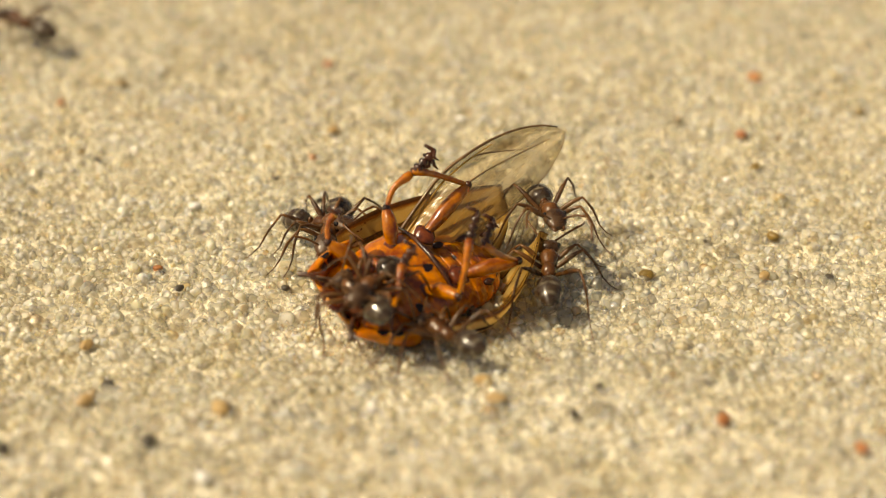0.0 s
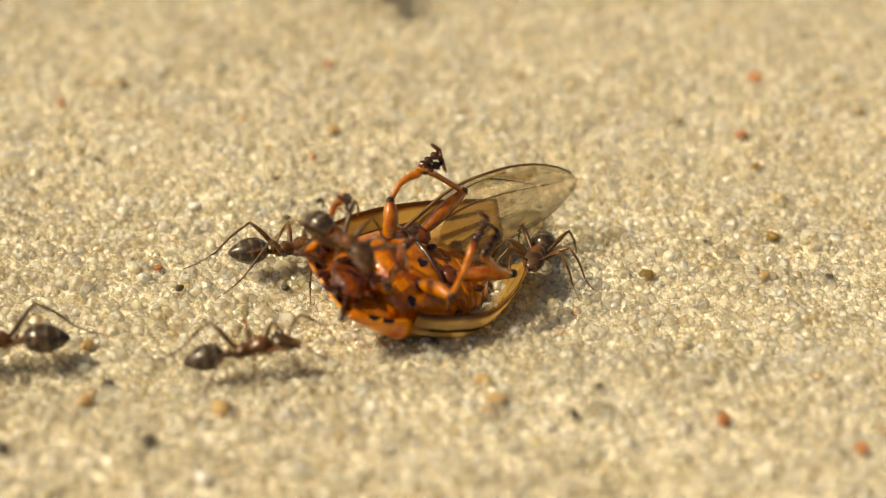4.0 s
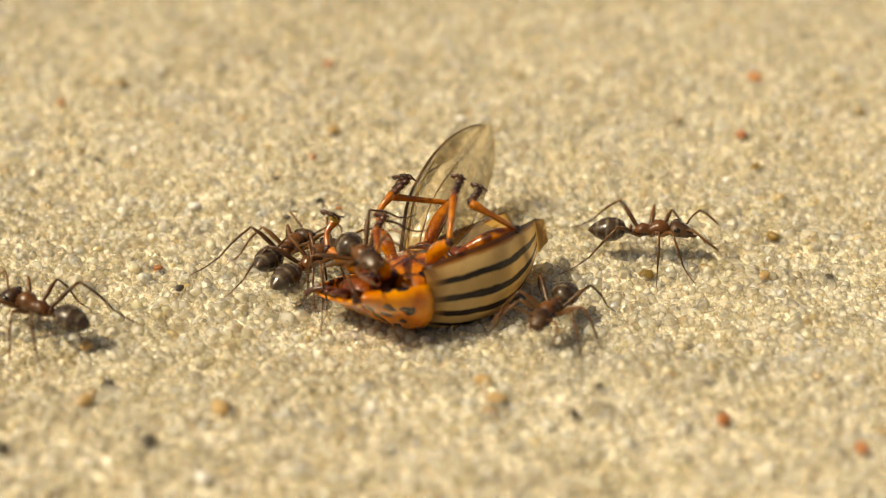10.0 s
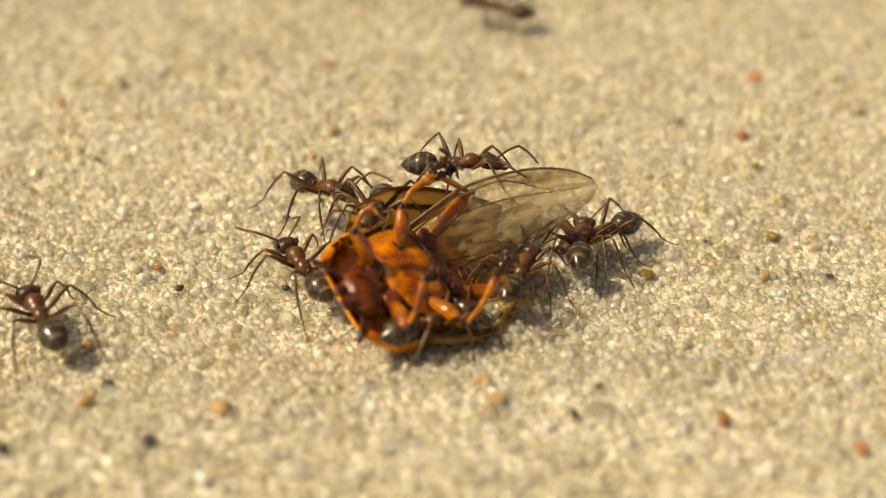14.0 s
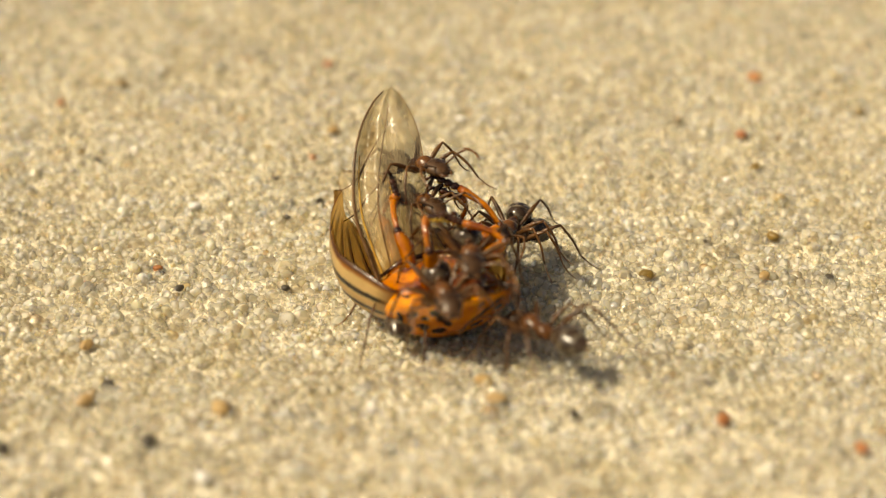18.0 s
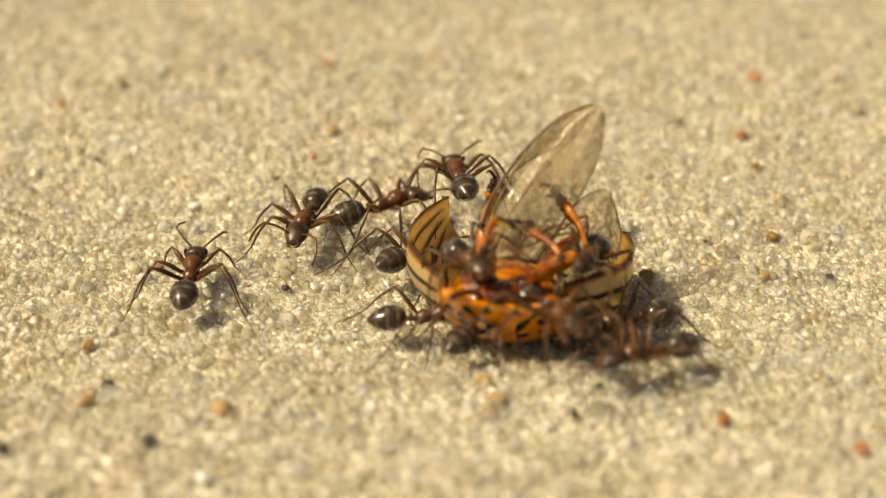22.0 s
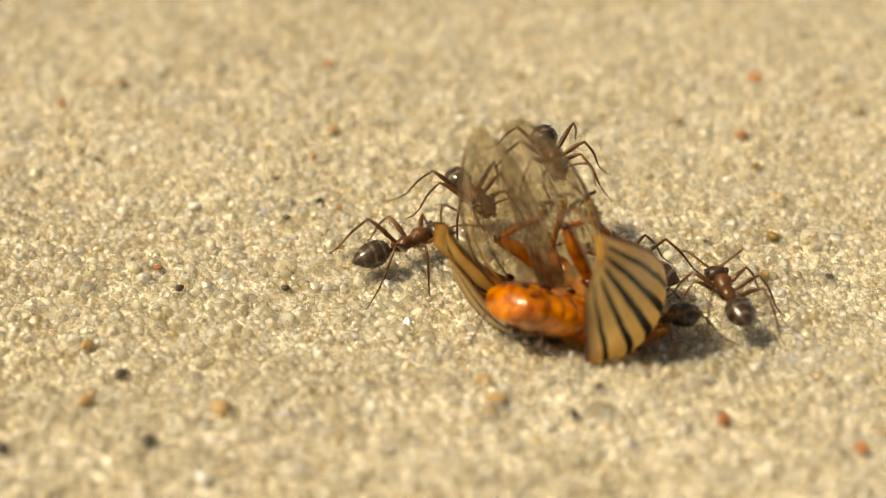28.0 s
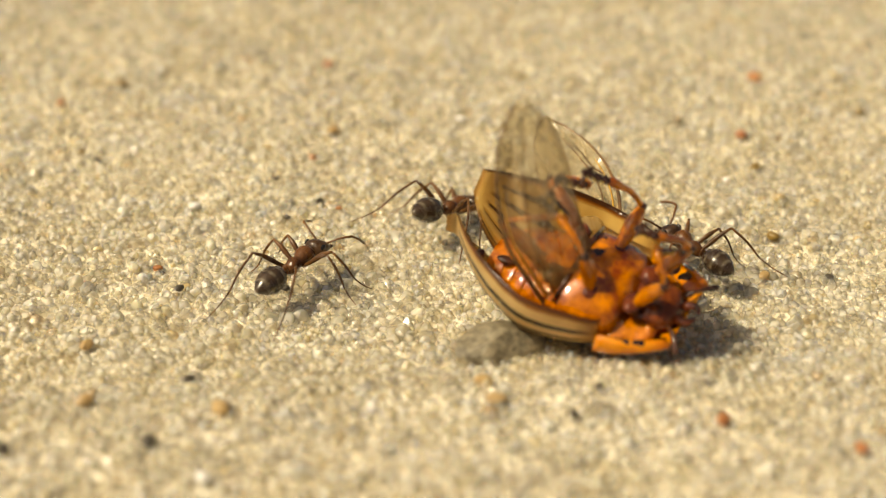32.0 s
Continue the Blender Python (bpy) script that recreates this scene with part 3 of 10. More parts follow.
def build_beetle():
    beetle = new("beetle")
    beetle.empty_display_size = 0.002
    tagged(beetle, "dead striped orange leaf beetle lying on its back, wings spread", "beetle")
    prof = lambda x: 2.12 * max(0.02, 1 - (max(0.0, -x - 0.4) / 3.15) ** 2.4) ** 0.55
    # belly plates, each lapping over the next
    edges = [0.35, -0.50, -1.1, -1.65, -2.2, -2.95]
    for k in range(5):
        x0, x1 = edges[k], edges[k + 1] - 0.12
        bm = bmesh.new()
        rings = []
        for t in range(7):
            x = x0 + (x1 - x0) * t / 6
            f = 0.055 * math.sin(math.pi * min(1, t / 6 * 1.1 + 0.1)) - 0.02 * k
            w = prof(x)
            rings.append((x, 0, 1.72 + 0.19 * min(0, x), 0.94 * w + f, (0.92 + f) * (w / 2.30) ** 0.6, 1.15 * (w / 2.30) ** 0.7))
        loft(bm, rings, 26)
        part("belly_plate", bm, ORANGE, beetle)
    bm = bmesh.new()
    loft(bm, [(0.25, 0, 2.1, 2.24, 1.05, 1.4), (0.5, 0, 2.1, 2.30, 1.22, 1.45), (1.1, 0, 2.1, 2.32, 1.30, 1.4), (1.8, 0, 2.1, 2.25, 1.26, 1.3), (2.4, 0, 2.1, 2.1, 1.12, 1.1), (2.75, 0, 2.1, 1.9, 0.9, 0.9)], 26)
    part("breast_plate", bm, ORANGE, beetle)
    bm = bmesh.new()
    tube(bm, [(0.36, -2.1, 2.75), (0.42, -1.2, 3.2), (0.42, 0, 3.34), (0.42, 1.2, 3.2), (0.36, 2.1, 2.75)], [0.07, 0.10, 0.12, 0.10, 0.07], 7)
    part("suture", bm, DARK, beetle, "black seam across the breast")
    rnd = random.Random(5)
    for x, y in ((3.0, 0.75), (1.4, 1.05), (-0.2, 1.15)):
        for sd in (-1, 1):
            bm = bmesh.new()
            blob(bm, (x, sd * y, 3.02), (0.42, 0.50, 0.22), 12, 8, None, 0.3, x + sd)
            part("hip", bm, RAW, beetle, "dark hip joint at the root of a leg")
    for k in range(9):
        bm = bmesh.new()
        sx = rnd.uniform(-3.4, 2.2)
        sy = rnd.uniform(-1.6, 1.6)
        blob(bm, (sx, sy, 1.74 + 0.19 * min(0, sx) + 0.92 * max(0.1, 1 - (sy / 2.7) ** 2 - (max(0, -sx - 1) / 4.5) ** 2) ** 0.5 + (0.50 if sx > 0.3 else 0.02)), (rnd.uniform(0.12, 0.38), rnd.uniform(0.10, 0.2), 0.10), 9, 6, None, 0.4, k)
        part("dark_spot", bm, DARK, beetle, "black mark on the belly")
    # neck shield: a curved shell, open to the belly, its front edge hollowed for the head
    bm = bmesh.new()
    nu, nv = 26, 10
    shells = []
    for lift in (0.0, 0.16):
        rows = []
        for j in range(nv + 1):
            v = j / nv
            row = []
            for i in range(nu + 1):
                q = -1 + 2 * i / nu
                a = q * radians(110)
                w = (2.66 - 0.90 * v ** 2.0) - lift
                h = (1.60 - 1.20 * v ** 1.1) - lift
                x = 2.40 + (2.45 + 0.28 * abs(q) ** 2 - 0.50 * abs(q) ** 8) * v - (0.06 * lift if 0 < v < 1 else 0)
                row.append(bm.verts.new((x, w * math.sin(a), 2.08 + 0.75 * v - h * math.cos(a))))
            rows.append(row)
        shells.append(rows)
    o, n = shells
    for g in shells:
        for j in range(nv):
            for i in range(nu):
                bm.faces.new((g[j][i], g[j][i + 1], g[j + 1][i + 1], g[j + 1][i]))
    for j in range(nv):
        for i in (0, nu):
            bm.faces.new((o[j][i], o[j + 1][i], n[j + 1][i], n[j][i]))
    for i in range(nu):
        for j in (0, nv):
            bm.faces.new((o[j][i], o[j][i + 1], n[j][i + 1], n[j][i]))
    bmesh.ops.recalc_face_normals(bm, faces=bm.faces)
    part("neck_shield", bm, SHIELD, beetle, "orange neck shield with black spots")
    bm = bmesh.new()
    loft(bm, [(2.45, 0, 1.85, 2.20, 0.62, 1.0), (2.8, 0, 1.85, 2.25, 0.68, 1.1), (3.4, 0, 1.9, 2.05, 0.62, 0.48), (3.9, 0, 2.1, 1.75, 0.45, 0.30), (4.2, 0, 2.3, 1.4, 0.28, 0.14)], 24)
    part("throat_plate", bm, ORANGE, beetle, "amber underside of the neck shield")
    bm = bmesh.new()
    blob(bm, (4.40, 0, 2.45), (0.75, 1.05, 0.62), 16, 11)
    head = part("head", bm, HEAD, beetle, "dark red-brown head bent down", (4.2, 0, 2.1))
    for sd in (-1, 1):
        bm = bmesh.new()
        blob(bm, (4.45, sd * 0.90, 2.45), (0.18, 0.13, 0.22), 10, 7)
        part("eye", bm, EYE_BLACK, head, "", (4.2, 0, 2.1))
        bm = bmesh.new()
        tube(bm, smooth_path([(5.1, sd * 0.35, 2.6), (5.5, sd * 0.42, 2.8), (5.75, sd * 0.10, 2.85)], 3), [0.2, 0.19, 0.17, 0.15, 0.12, 0.09, 0.04], 7)
        part("mandible", bm, RAW, head, "", (4.2, 0, 2.1))
        bm = bmesh.new()
        path = smooth_path([(4.8, sd * 0.7, 2.5), (5.15, sd * 1.05, 2.75), (5.5, sd * 1.45, 2.75), (5.75, sd * 1.8, 2.6)], 4)
        fine = smooth_path(path, 2)
        tube(bm, fine, [(0.095 if k % 2 else 0.06) + 0.002 * k for k in range(len(fine))], 8)
        part("antenna", bm, DARK, head, "beaded dark antenna", (4.2, 0, 2.1))
    bm = bmesh.new()
    bmesh.ops.create_icosphere(bm, subdivisions=4, radius=1.0)
    for v in bm.verts:
        d = v.co.normalized()
        k = 1 + 0.45 * noise.noise(d * 2.6) + 0.30 * noise.noise(d * 6.0 + Vector((4, 0, 0)))
        v.co = Vector((3.55 + 1.0 * d.x * k, 0.95 * d.y * k, 2.72 + 0.34 * d.z * k))
    part("torn_tissue", bm, RAW, beetle, "dark red chewed flesh round the mouth")
    head.location.x -= 0.45 * MM
    head.location.z += 0.15 * MM
    limbs = {}
    for sd in (-1, 1):
        limbs["case", sd] = wing_case(beetle, sd)
        limbs["wing", sd] = hind_wing(beetle, sd)
        for kind in ("front", "middle", "hind"):
            limbs[kind, sd] = beetle_leg(beetle, sd, kind)
    for c in beetle.children:
        if not c.name.startswith("wing_case"):
            c.location.z += 0.35 * MM
    return beetle, limbs


beetle, limbs = build_beetle()


# ---- the ants: +x to the head, feet on z = 0 ----
def build_ant():
    ant = new("ant")
    ant.empty_display_size = 0.001
    tagged(ant, "dark brown ant with rust-red middle, crawling round the beetle", "ant", "ants at the beetle")
    bm = bmesh.new()
    loft(bm, [(0.96, 0, 0.98, 0.12, 0.12, 0.12), (1.02, 0, 0.99, 0.32, 0.27, 0.23), (1.2, 0, 1.0, 0.43, 0.32, 0.28), (1.44, 0, 0.97, 0.44, 0.29, 0.26), (1.66, 0, 0.91, 0.36, 0.21, 0.23), (1.84, 0, 0.86, 0.24, 0.12, 0.15), (1.90, 0, 0.84, 0.14, 0.07, 0.09)], 16)
    head = part("head", bm, ANT_HEAD, ant, "", (1.0, 0, 0.95))
    for sd in (-1, 1):
        bm = bmesh.new()
        blob(bm, (1.25, sd * 0.37, 1.12), (0.13, 0.08, 0.11), 9, 6)
        part("eye", bm, EYE_BLACK, head, "", (1.0, 0, 0.95))
        bm = bmesh.new()
        tube(bm, smooth_path([(1.72, sd * 0.17, 0.85), (1.95, sd * 0.20, 0.80), (2.08, sd * 0.04, 0.78)], 3), [0.08, 0.08, 0.075, 0.065, 0.05, 0.035, 0.015], 6)
        part("mandible", bm, ANT_MID, head, "", (1.0, 0, 0.95))
    bm = bmesh.new()
    loft(bm, [(1.0, 0, 0.93, 0.13, 0.13, 0.13), (0.88, 0, 0.97, 0.28, 0.27, 0.22), (0.64, 0, 1.02, 0.36, 0.33, 0.30), (0.42, 0, 1.02, 0.33, 0.29, 0.32), (0.24, 0, 0.93, 0.23, 0.19, 0.26), (0.12, 0, 0.92, 0.24, 0.21, 0.27), (-0.08, 0, 0.93, 0.28, 0.26, 0.30), (-0.28, 0, 0.86, 0.23, 0.19, 0.24), (-0.40, 0, 0.78, 0.12, 0.09, 0.12)], 14)
    part("thorax", bm, ANT_MID, ant)
    bm = bmesh.new()
    tube(bm, [(-0.34, 0, 0.78), (-0.48, 0, 0.80), (-0.62, 0, 0.80), (-0.74, 0, 0.82)], [0.08, 0.10, 0.09, 0.09], 8)
    blob(bm, (-0.52, 0, 0.93), (0.07, 0.15, 0.18), 9, 7)
    part("petiole", bm, ANT_MID, ant)
    bm = bmesh.new()
    rings = []
    for k in range(15):
        t = k / 14
        r = max(0.06, (1 - (1 - t / 0.42) ** 2) ** 0.5 if t < 0.42 else 1 - ((t - 0.42) / 0.60) ** 2.1)
        step = 0.02 * (1 - (t * 4 % 1))
        rings.append((-0.68 - 1.50 * t, 0, 0.90 - 0.10 * t, 0.51 * r + step, 0.46 * r + step, 0.45 * r + step))
    loft(bm, rings, 18)
    part("gaster", bm, ANT_GASTER, ant, "black banded hind body", (-0.7, 0, 0.85))
    for sd in (-1, 1):
        bm = bmesh.new()
        r0 = Vector((1.60, sd * 0.18, 1.05))
        tube(bm, smooth_path([r0, (1.85, sd * 0.60, 1.32), (2.15, sd * 0.95, 1.45)], 3), [0.042, 0.040, 0.040, 0.042, 0.044, 0.048, 0.048], 6)
        feeler = part("antenna", bm, ANT_LEG, ant, "", r0)
        bm = bmesh.new()
        tube(bm, smooth_path([(2.15, sd * 0.95, 1.45), (2.55, sd * 1.05, 1.25), (3.05, sd * 1.00, 0.95)], 4), [0.040] + [0.046] * 7 + [0.026], 6)
        part("flagellum", bm, ANT_LEG, feeler, "", r0)
        for root, knee, ankle, foot in (((0.66, 0.2, 0.80), (1.15, 0.95, 1.30), (1.72, 1.50, 0.20), (2.25, 1.85, -0.27)),
                                        ((0.26, 0.2, 0.76), (0.22, 1.25, 1.40), (0.00, 1.95, 0.22), (-0.18, 2.45, -0.27)),
                                        ((-0.14, 0.2, 0.74), (-0.95, 1.10, 1.60), (-1.95, 1.60, 0.40), (-3.0, 2.0, -0.27))):
            a, b, c, d = (Vector((p[0], sd * p[1], p[2])) for p in (root, knee, ankle, foot))
            bm = bmesh.new()
            tube(bm, smooth_path([a, a.lerp(b, 0.3), a.lerp(b, 0.65) + Vector((0, 0, 0.05)), b], 2), [0.085, 0.08, 0.085, 0.10, 0.09, 0.066, 0.046], 7)
            leg = part("leg", bm, ANT_LEG, ant, "", a)
            bm = bmesh.new()
            tube(bm, smooth_path([b, b.lerp(c, 0.5) + Vector((0, sd * 0.06, 0.05)), c], 3), [0.040, 0.046, 0.052, 0.050, 0.046, 0.040, 0.032], 6)
            part("tibia", bm, ANT_LEG, leg, "", a)
            bm = bmesh.new()
            tube(bm, smooth_path([c, c.lerp(d, 0.5) + Vector((0, 0, -0.06)), d], 3), [0.032, 0.028, 0.026, 0.024, 0.023, 0.021, 0.018], 6)
            part("tarsus", bm, ANT_LEG, leg, "", a)
    for c in ant.children:
        c.location.z += 0.30 * MM
    return ant


ANTS = [build_ant()]
ANT_COUNT = 14
for k in range(ANT_COUNT - 1):
    ANTS.append(copy_thing(ANTS[0], Matrix.Identity(4)))
for k, a in enumerate(ANTS):
    s = 1.10 + 0.07 * math.sin(k * 2.4)
    a.scale = (s, s, s)
    a.location = ((k - 8) * 5 * MM, 40 * MM, ground_height((k - 8) * 5, 30) * MM)


# ---- the flat stone beside the beetle ----
def pebble_mesh():
    """A worn flat pebble: blunt facets, dents and a broken edge."""
    bm = bmesh.new()
    bmesh.ops.create_icosphere(bm, subdivisions=5, radius=1.0)
    rnd = random.Random(12)
    cuts = [(Vector((rnd.gauss(0, 1), rnd.gauss(0, 1), rnd.gauss(0, 1))).normalized(), rnd.uniform(0.70, 0.92)) for _ in range(11)]
    for v in bm.verts:
        d = v.co.normalized()
        p = d * (1 + 0.16 * noise.noise(d * 1.6 + Vector((4, 1, 2))))
        for n, reach in cuts:
            over = p.dot(n) - reach
            if over > 0:
                p -= n * over * 0.85
        p *= 1 + 0.035 * noise.noise(d * 6.0) + 0.02 * noise.noise(d * 15.0) - 0.05 * max(0.0, noise.noise(d * 4.0 + Vector((9, 0, 0))) - 0.2)
        v.co = Vector((p.x * 1.95, p.y * 1.15, p.z * 0.80))
    return part("pebble", bm, GREY_STONE, None)


flat_stone = pebble_mesh()
tagged(flat_stone, "flat grey speckled pebble beside the beetle", "pebble")


# ---- what moves ----
def at(t, x, y, z, rx, ry, rz):
    """A row for walk(): millimetres and degrees."""
    return t, pose(x * MM, y * MM, z * MM, rx, ry, rz)


def stride(ant, phase):
    """The six legs and the feelers swing in turn."""
    legs = [c for c in ant.children if c.name.startswith("leg")]
    for i, leg in enumerate(legs):
        base = leg.location.copy()
        rows = []
        for k in range(81):
            t = k * 0.4
            swing = 13 * math.sin(k * 2.1 + phase + math.pi * (i % 2) + 0.6 * (i // 3)) + 5 * math.sin(k * 0.77 + i)
            lift = 4 * math.sin(k * 1.3 + i * 1.7 + phase)
            rows.append((t, Matrix.Translation(base) @ pose(0, 0, 0, lift, 0, swing)))
        walk(leg, rows)
    for i, c in enumerate(c for c in ant.children if c.name.startswith("antenna")):
        base = c.location.copy()
        walk(c, [(k * 0.4, Matrix.Translation(base) @ pose(0, 0, 0, 0, 14 * math.sin(k * 1.9 + i * 2 + phase), 18 * math.sin(k * 1.1 + i + phase))) for k in range(81)])


def twitch(leg, phase, fold):
    """The beetle's legs are tugged to and fro; those of one side are pushed up, then folded in."""
    base = leg.location.copy()
    walk(leg, [(k * 0.8, Matrix.Translation(base) @ pose(0, 0, 0, (fold if k > 31 else fold * 0.65 if k > 20 else 0) + 7 * math.sin(k * 1.7 + phase), 8 * math.sin(k * 1.1 + phase * 2), 5 * math.sin(k * 2.3 + phase))) for k in range(41)])


def motions():
    walk(beetle, [
        at(0, -0.96, -3.13, -1.07, -22.0, 1.2, -142.3), at(1, -1.40, -4.33, -0.96, -22.0, -7.1, -139.7), at(2, -1.43, -3.73, -0.98, -22.0, -6.9, -141.2),
        at(3, -1.48, -3.62, -0.98, -22.0, -7.1, -142.3), at(3.5, -1.50, -3.55, -0.96, -22.0, -7.7, -142.5), at(5.5, -1.87, -3.44, -0.94, -22.0, -8.6, -142.5),
        at(6, -1.88, -3.40, -0.93, -22.0, -9.0, -142.6), at(7, -1.97, -3.33, -0.91, -22.0, -9.6, -142.8), at(8, -1.91, -3.32, -0.91, -22.0, -9.4, -143.2),
        at(9, -1.72, -3.27, -0.92, -22.0, -8.7, -144.8), at(9.5, -0.33, -3.12, -1.32, -10.0, 1.5, -137.3), at(10, 0.43, -4.22, -1.38, 20.0, -1.3, -141.7),
        at(11, 0.21, -4.35, -1.39, 20.0, -2.8, -140.4), at(12, -0.36, -4.07, -1.57, -0.0, -7.3, -136.2), at(13, 0.26, -4.14, -1.60, 5.0, -2.7, -137.8),
        at(13.5, -0.39, -3.49, -1.22, -15.0, -2.1, -134.9), at(14, -1.94, -3.72, -0.52, -38.0, -8.5, -134.3), at(14.5, -0.15, -3.91, -1.21, -15.0, -2.8, -140.6),
        at(16.5, -0.36, -5.84, -1.13, -5.0, -19.5, -106.4), at(17, -0.40, -5.68, -1.17, -0.0, -18.9, -97.5), at(17.5, -0.41, -5.74, -1.18, -0.0, -18.2, -98.8),
        at(18, -0.29, -5.04, -1.29, 0.0, -16.3, -70.5), at(18.5, -0.51, -5.33, -1.23, -0.0, -16.8, -65.4), at(19, -0.24, -5.10, -1.29, -5.0, -16.2, -70.0),
        at(19.5, 1.03, -5.81, -1.14, -0.0, -18.4, -83.7), at(20, 2.36, -6.13, -1.01, -0.0, -18.1, -91.3), at(20.5, 2.40, -6.13, -1.01, -0.0, -18.0, -93.3),
        at(21, 2.81, -6.11, -0.96, -0.0, -18.6, -94.9), at(21.5, 2.71, -6.07, -0.98, -0.0, -18.3, -99.4), at(22, 2.61, -6.08, -0.98, 0.0, -18.4, -98.0),
        at(22.5, 2.83, -6.10, -0.97, -0.0, -18.4, -98.2), at(23, 2.98, -6.30, -0.93, 0.0, -19.2, -97.7), at(23.5, 3.06, -6.20, -0.96, 0.0, -18.1, -86.7),
        at(24, 3.48, -4.69, -0.69, -22.0, -11.9, -132.8), at(24.5, 3.58, -4.69, -0.69, -22.0, -11.9, -132.8), at(24.9, 2.96, -6.55, 0.31, -20.0, -8.0, -165.0),
        at(24.95, 3.80, -5.89, 0.15, -8.0, -3.0, -205.0), at(25, 4.27, -5.44, 0.09, 5.0, 2.0, -248.0), at(25.05, 5.10, -5.95, 0.10, 2.0, 0.0, -305.0),
        at(25.1, 5.59, -6.54, 0.10, -4.0, 0.0, -360.0), at(25.2, 4.96, -6.99, 0.15, -10.0, -2.0, -392.0), at(25.5, 3.55, -5.42, -0.98, -12.0, -3.0, -408.2),
        at(27.5, 3.71, -5.56, -0.91, -15.0, -4.8, -403.5), at(27.75, 3.73, -6.54, -0.76, -22.4, 16.9, -368.0), at(28, 3.76, -7.51, -0.60, -14.0, 38.4, -327.7),
        at(28.5, 3.78, -7.31, -0.64, -14.0, 38.5, -329.4), at(29, 3.98, -7.41, -0.54, -18.0, 38.9, -330.1), at(29.5, 5.44, -8.26, 0.37, -35.0, 46.9, -322.6),
        at(30, 5.15, -7.68, 0.41, -42.0, 48.6, -331.7), at(30.5, 6.14, -9.71, 0.92, -0.0, 48.2, -284.3), at(31, 3.63, -9.40, 1.58, -38.0, 58.2, -312.6),
        at(31.5, 2.51, -5.41, -0.52, -10.0, 42.2, -335.4), at(31.75, 3.88, -5.07, -0.84, 0.0, 35.0, -372.0), at(32, 4.69, -5.20, 0.33, 18.0, 13.0, -388.0)])
    walk(limbs['case', 1], [
        at(0, 2.20, 1.35, 1.70, -9.0, 0.0, 0.0), at(1, 2.20, 1.35, 1.70, -9.0, 0.0, 0.0), at(2, 2.20, 1.35, 1.70, -9.0, 0.0, 0.0),
        at(3, 2.20, 1.35, 1.70, -9.0, 0.0, 0.0), at(3.5, 2.20, 1.35, 1.70, -9.0, 0.0, 0.0), at(5.5, 2.20, 1.35, 1.70, -9.0, 0.0, 0.0),
        at(6, 2.20, 1.35, 1.70, -9.0, 0.0, 0.0), at(7, 2.20, 1.35, 1.70, -9.0, 0.0, 0.0), at(8, 2.20, 1.35, 1.70, -9.0, 0.0, 0.0),
        at(9, 2.20, 1.35, 1.70, -9.0, 0.0, 0.0), at(9.5, 2.20, 1.35, 1.70, 0.0, -0.0, 0.0), at(10, 2.20, 1.35, 1.70, 0.0, -0.0, 0.0),
        at(11, 2.20, 1.35, 1.70, 0.0, -0.0, 0.0), at(12, 2.20, 1.35, 1.70, 0.0, -0.0, 0.0), at(13, 2.20, 1.35, 1.70, 0.0, -0.0, 0.0),
        at(13.5, 2.20, 1.35, 1.70, 0.0, -0.0, 0.0), at(14, 2.20, 1.35, 1.70, -5.0, 0.0, 0.0), at(14.5, 2.20, 1.35, 1.70, 0.0, -0.0, 0.0),
        at(16.5, 2.20, 1.35, 1.70, -3.9, 4.6, -20.7), at(17, 2.20, 1.35, 1.70, -5.6, 6.1, -27.8), at(17.5, 2.20, 1.35, 1.70, -5.6, 6.3, -27.0),
        at(18, 2.20, 1.35, 1.70, 0.0, -0.0, 0.0), at(18.5, 2.20, 1.35, 1.70, 0.0, -0.0, 0.0), at(19, 2.20, 1.35, 1.70, 0.0, -0.0, 0.0),
        at(19.5, 2.20, 1.35, 1.70, -4.9, 2.8, -32.6), at(20, 2.20, 1.35, 1.70, -3.2, 0.5, -27.9), at(20.5, 2.20, 1.35, 1.70, -3.3, 0.9, -27.0),
        at(21, 2.20, 1.35, 1.70, -2.8, -0.6, -28.1), at(21.5, 2.20, 1.35, 1.70, -5.8, 6.6, -27.4), at(22, 2.20, 1.35, 1.70, -6.1, 6.5, -29.2),
        at(22.5, 2.20, 1.35, 1.70, -3.6, 2.0, -26.3), at(23, 2.20, 1.35, 1.70, -2.8, 0.5, -24.4), at(23.5, 2.20, 1.35, 1.70, -2.8, -0.7, -28.7),
        at(24, 2.20, 1.35, 1.70, -9.0, 0.0, 0.0), at(24.5, 2.20, 1.35, 1.70, -9.0, 0.0, 0.0), at(24.9, 2.20, 1.35, 1.70, -9.0, 0.0, 0.0),
        at(25, 2.20, 1.35, 1.70, -12.0, 0.0, -20.0), at(25.1, 2.20, 1.35, 1.70, 0.0, -0.0, 0.0), at(25.5, 2.20, 1.35, 1.70, 0.0, -0.0, 0.0),
        at(27.5, 2.20, 1.35, 1.70, 0.0, -0.0, 0.0), at(28, 2.20, 1.35, 1.70, -29.4, -1.0, -13.8), at(28.5, 2.20, 1.35, 1.70, -30.7, -4.2, -13.2),
        at(29, 2.20, 1.35, 1.70, -33.9, 1.1, -19.9), at(29.5, 2.20, 1.35, 1.70, -30.5, 15.3, -45.8), at(30, 2.20, 1.35, 1.70, -9.9, 1.1, -24.2),
        at(30.5, 2.20, 1.35, 1.70, -6.3, 6.9, -29.8), at(31, 2.20, 1.35, 1.70, -13.4, 28.3, -45.3), at(31.5, 2.20, 1.35, 1.70, -42.5, 6.6, -15.3),
        at(32, 2.20, 1.35, 1.70, -45.0, 0.0, 0.0)])
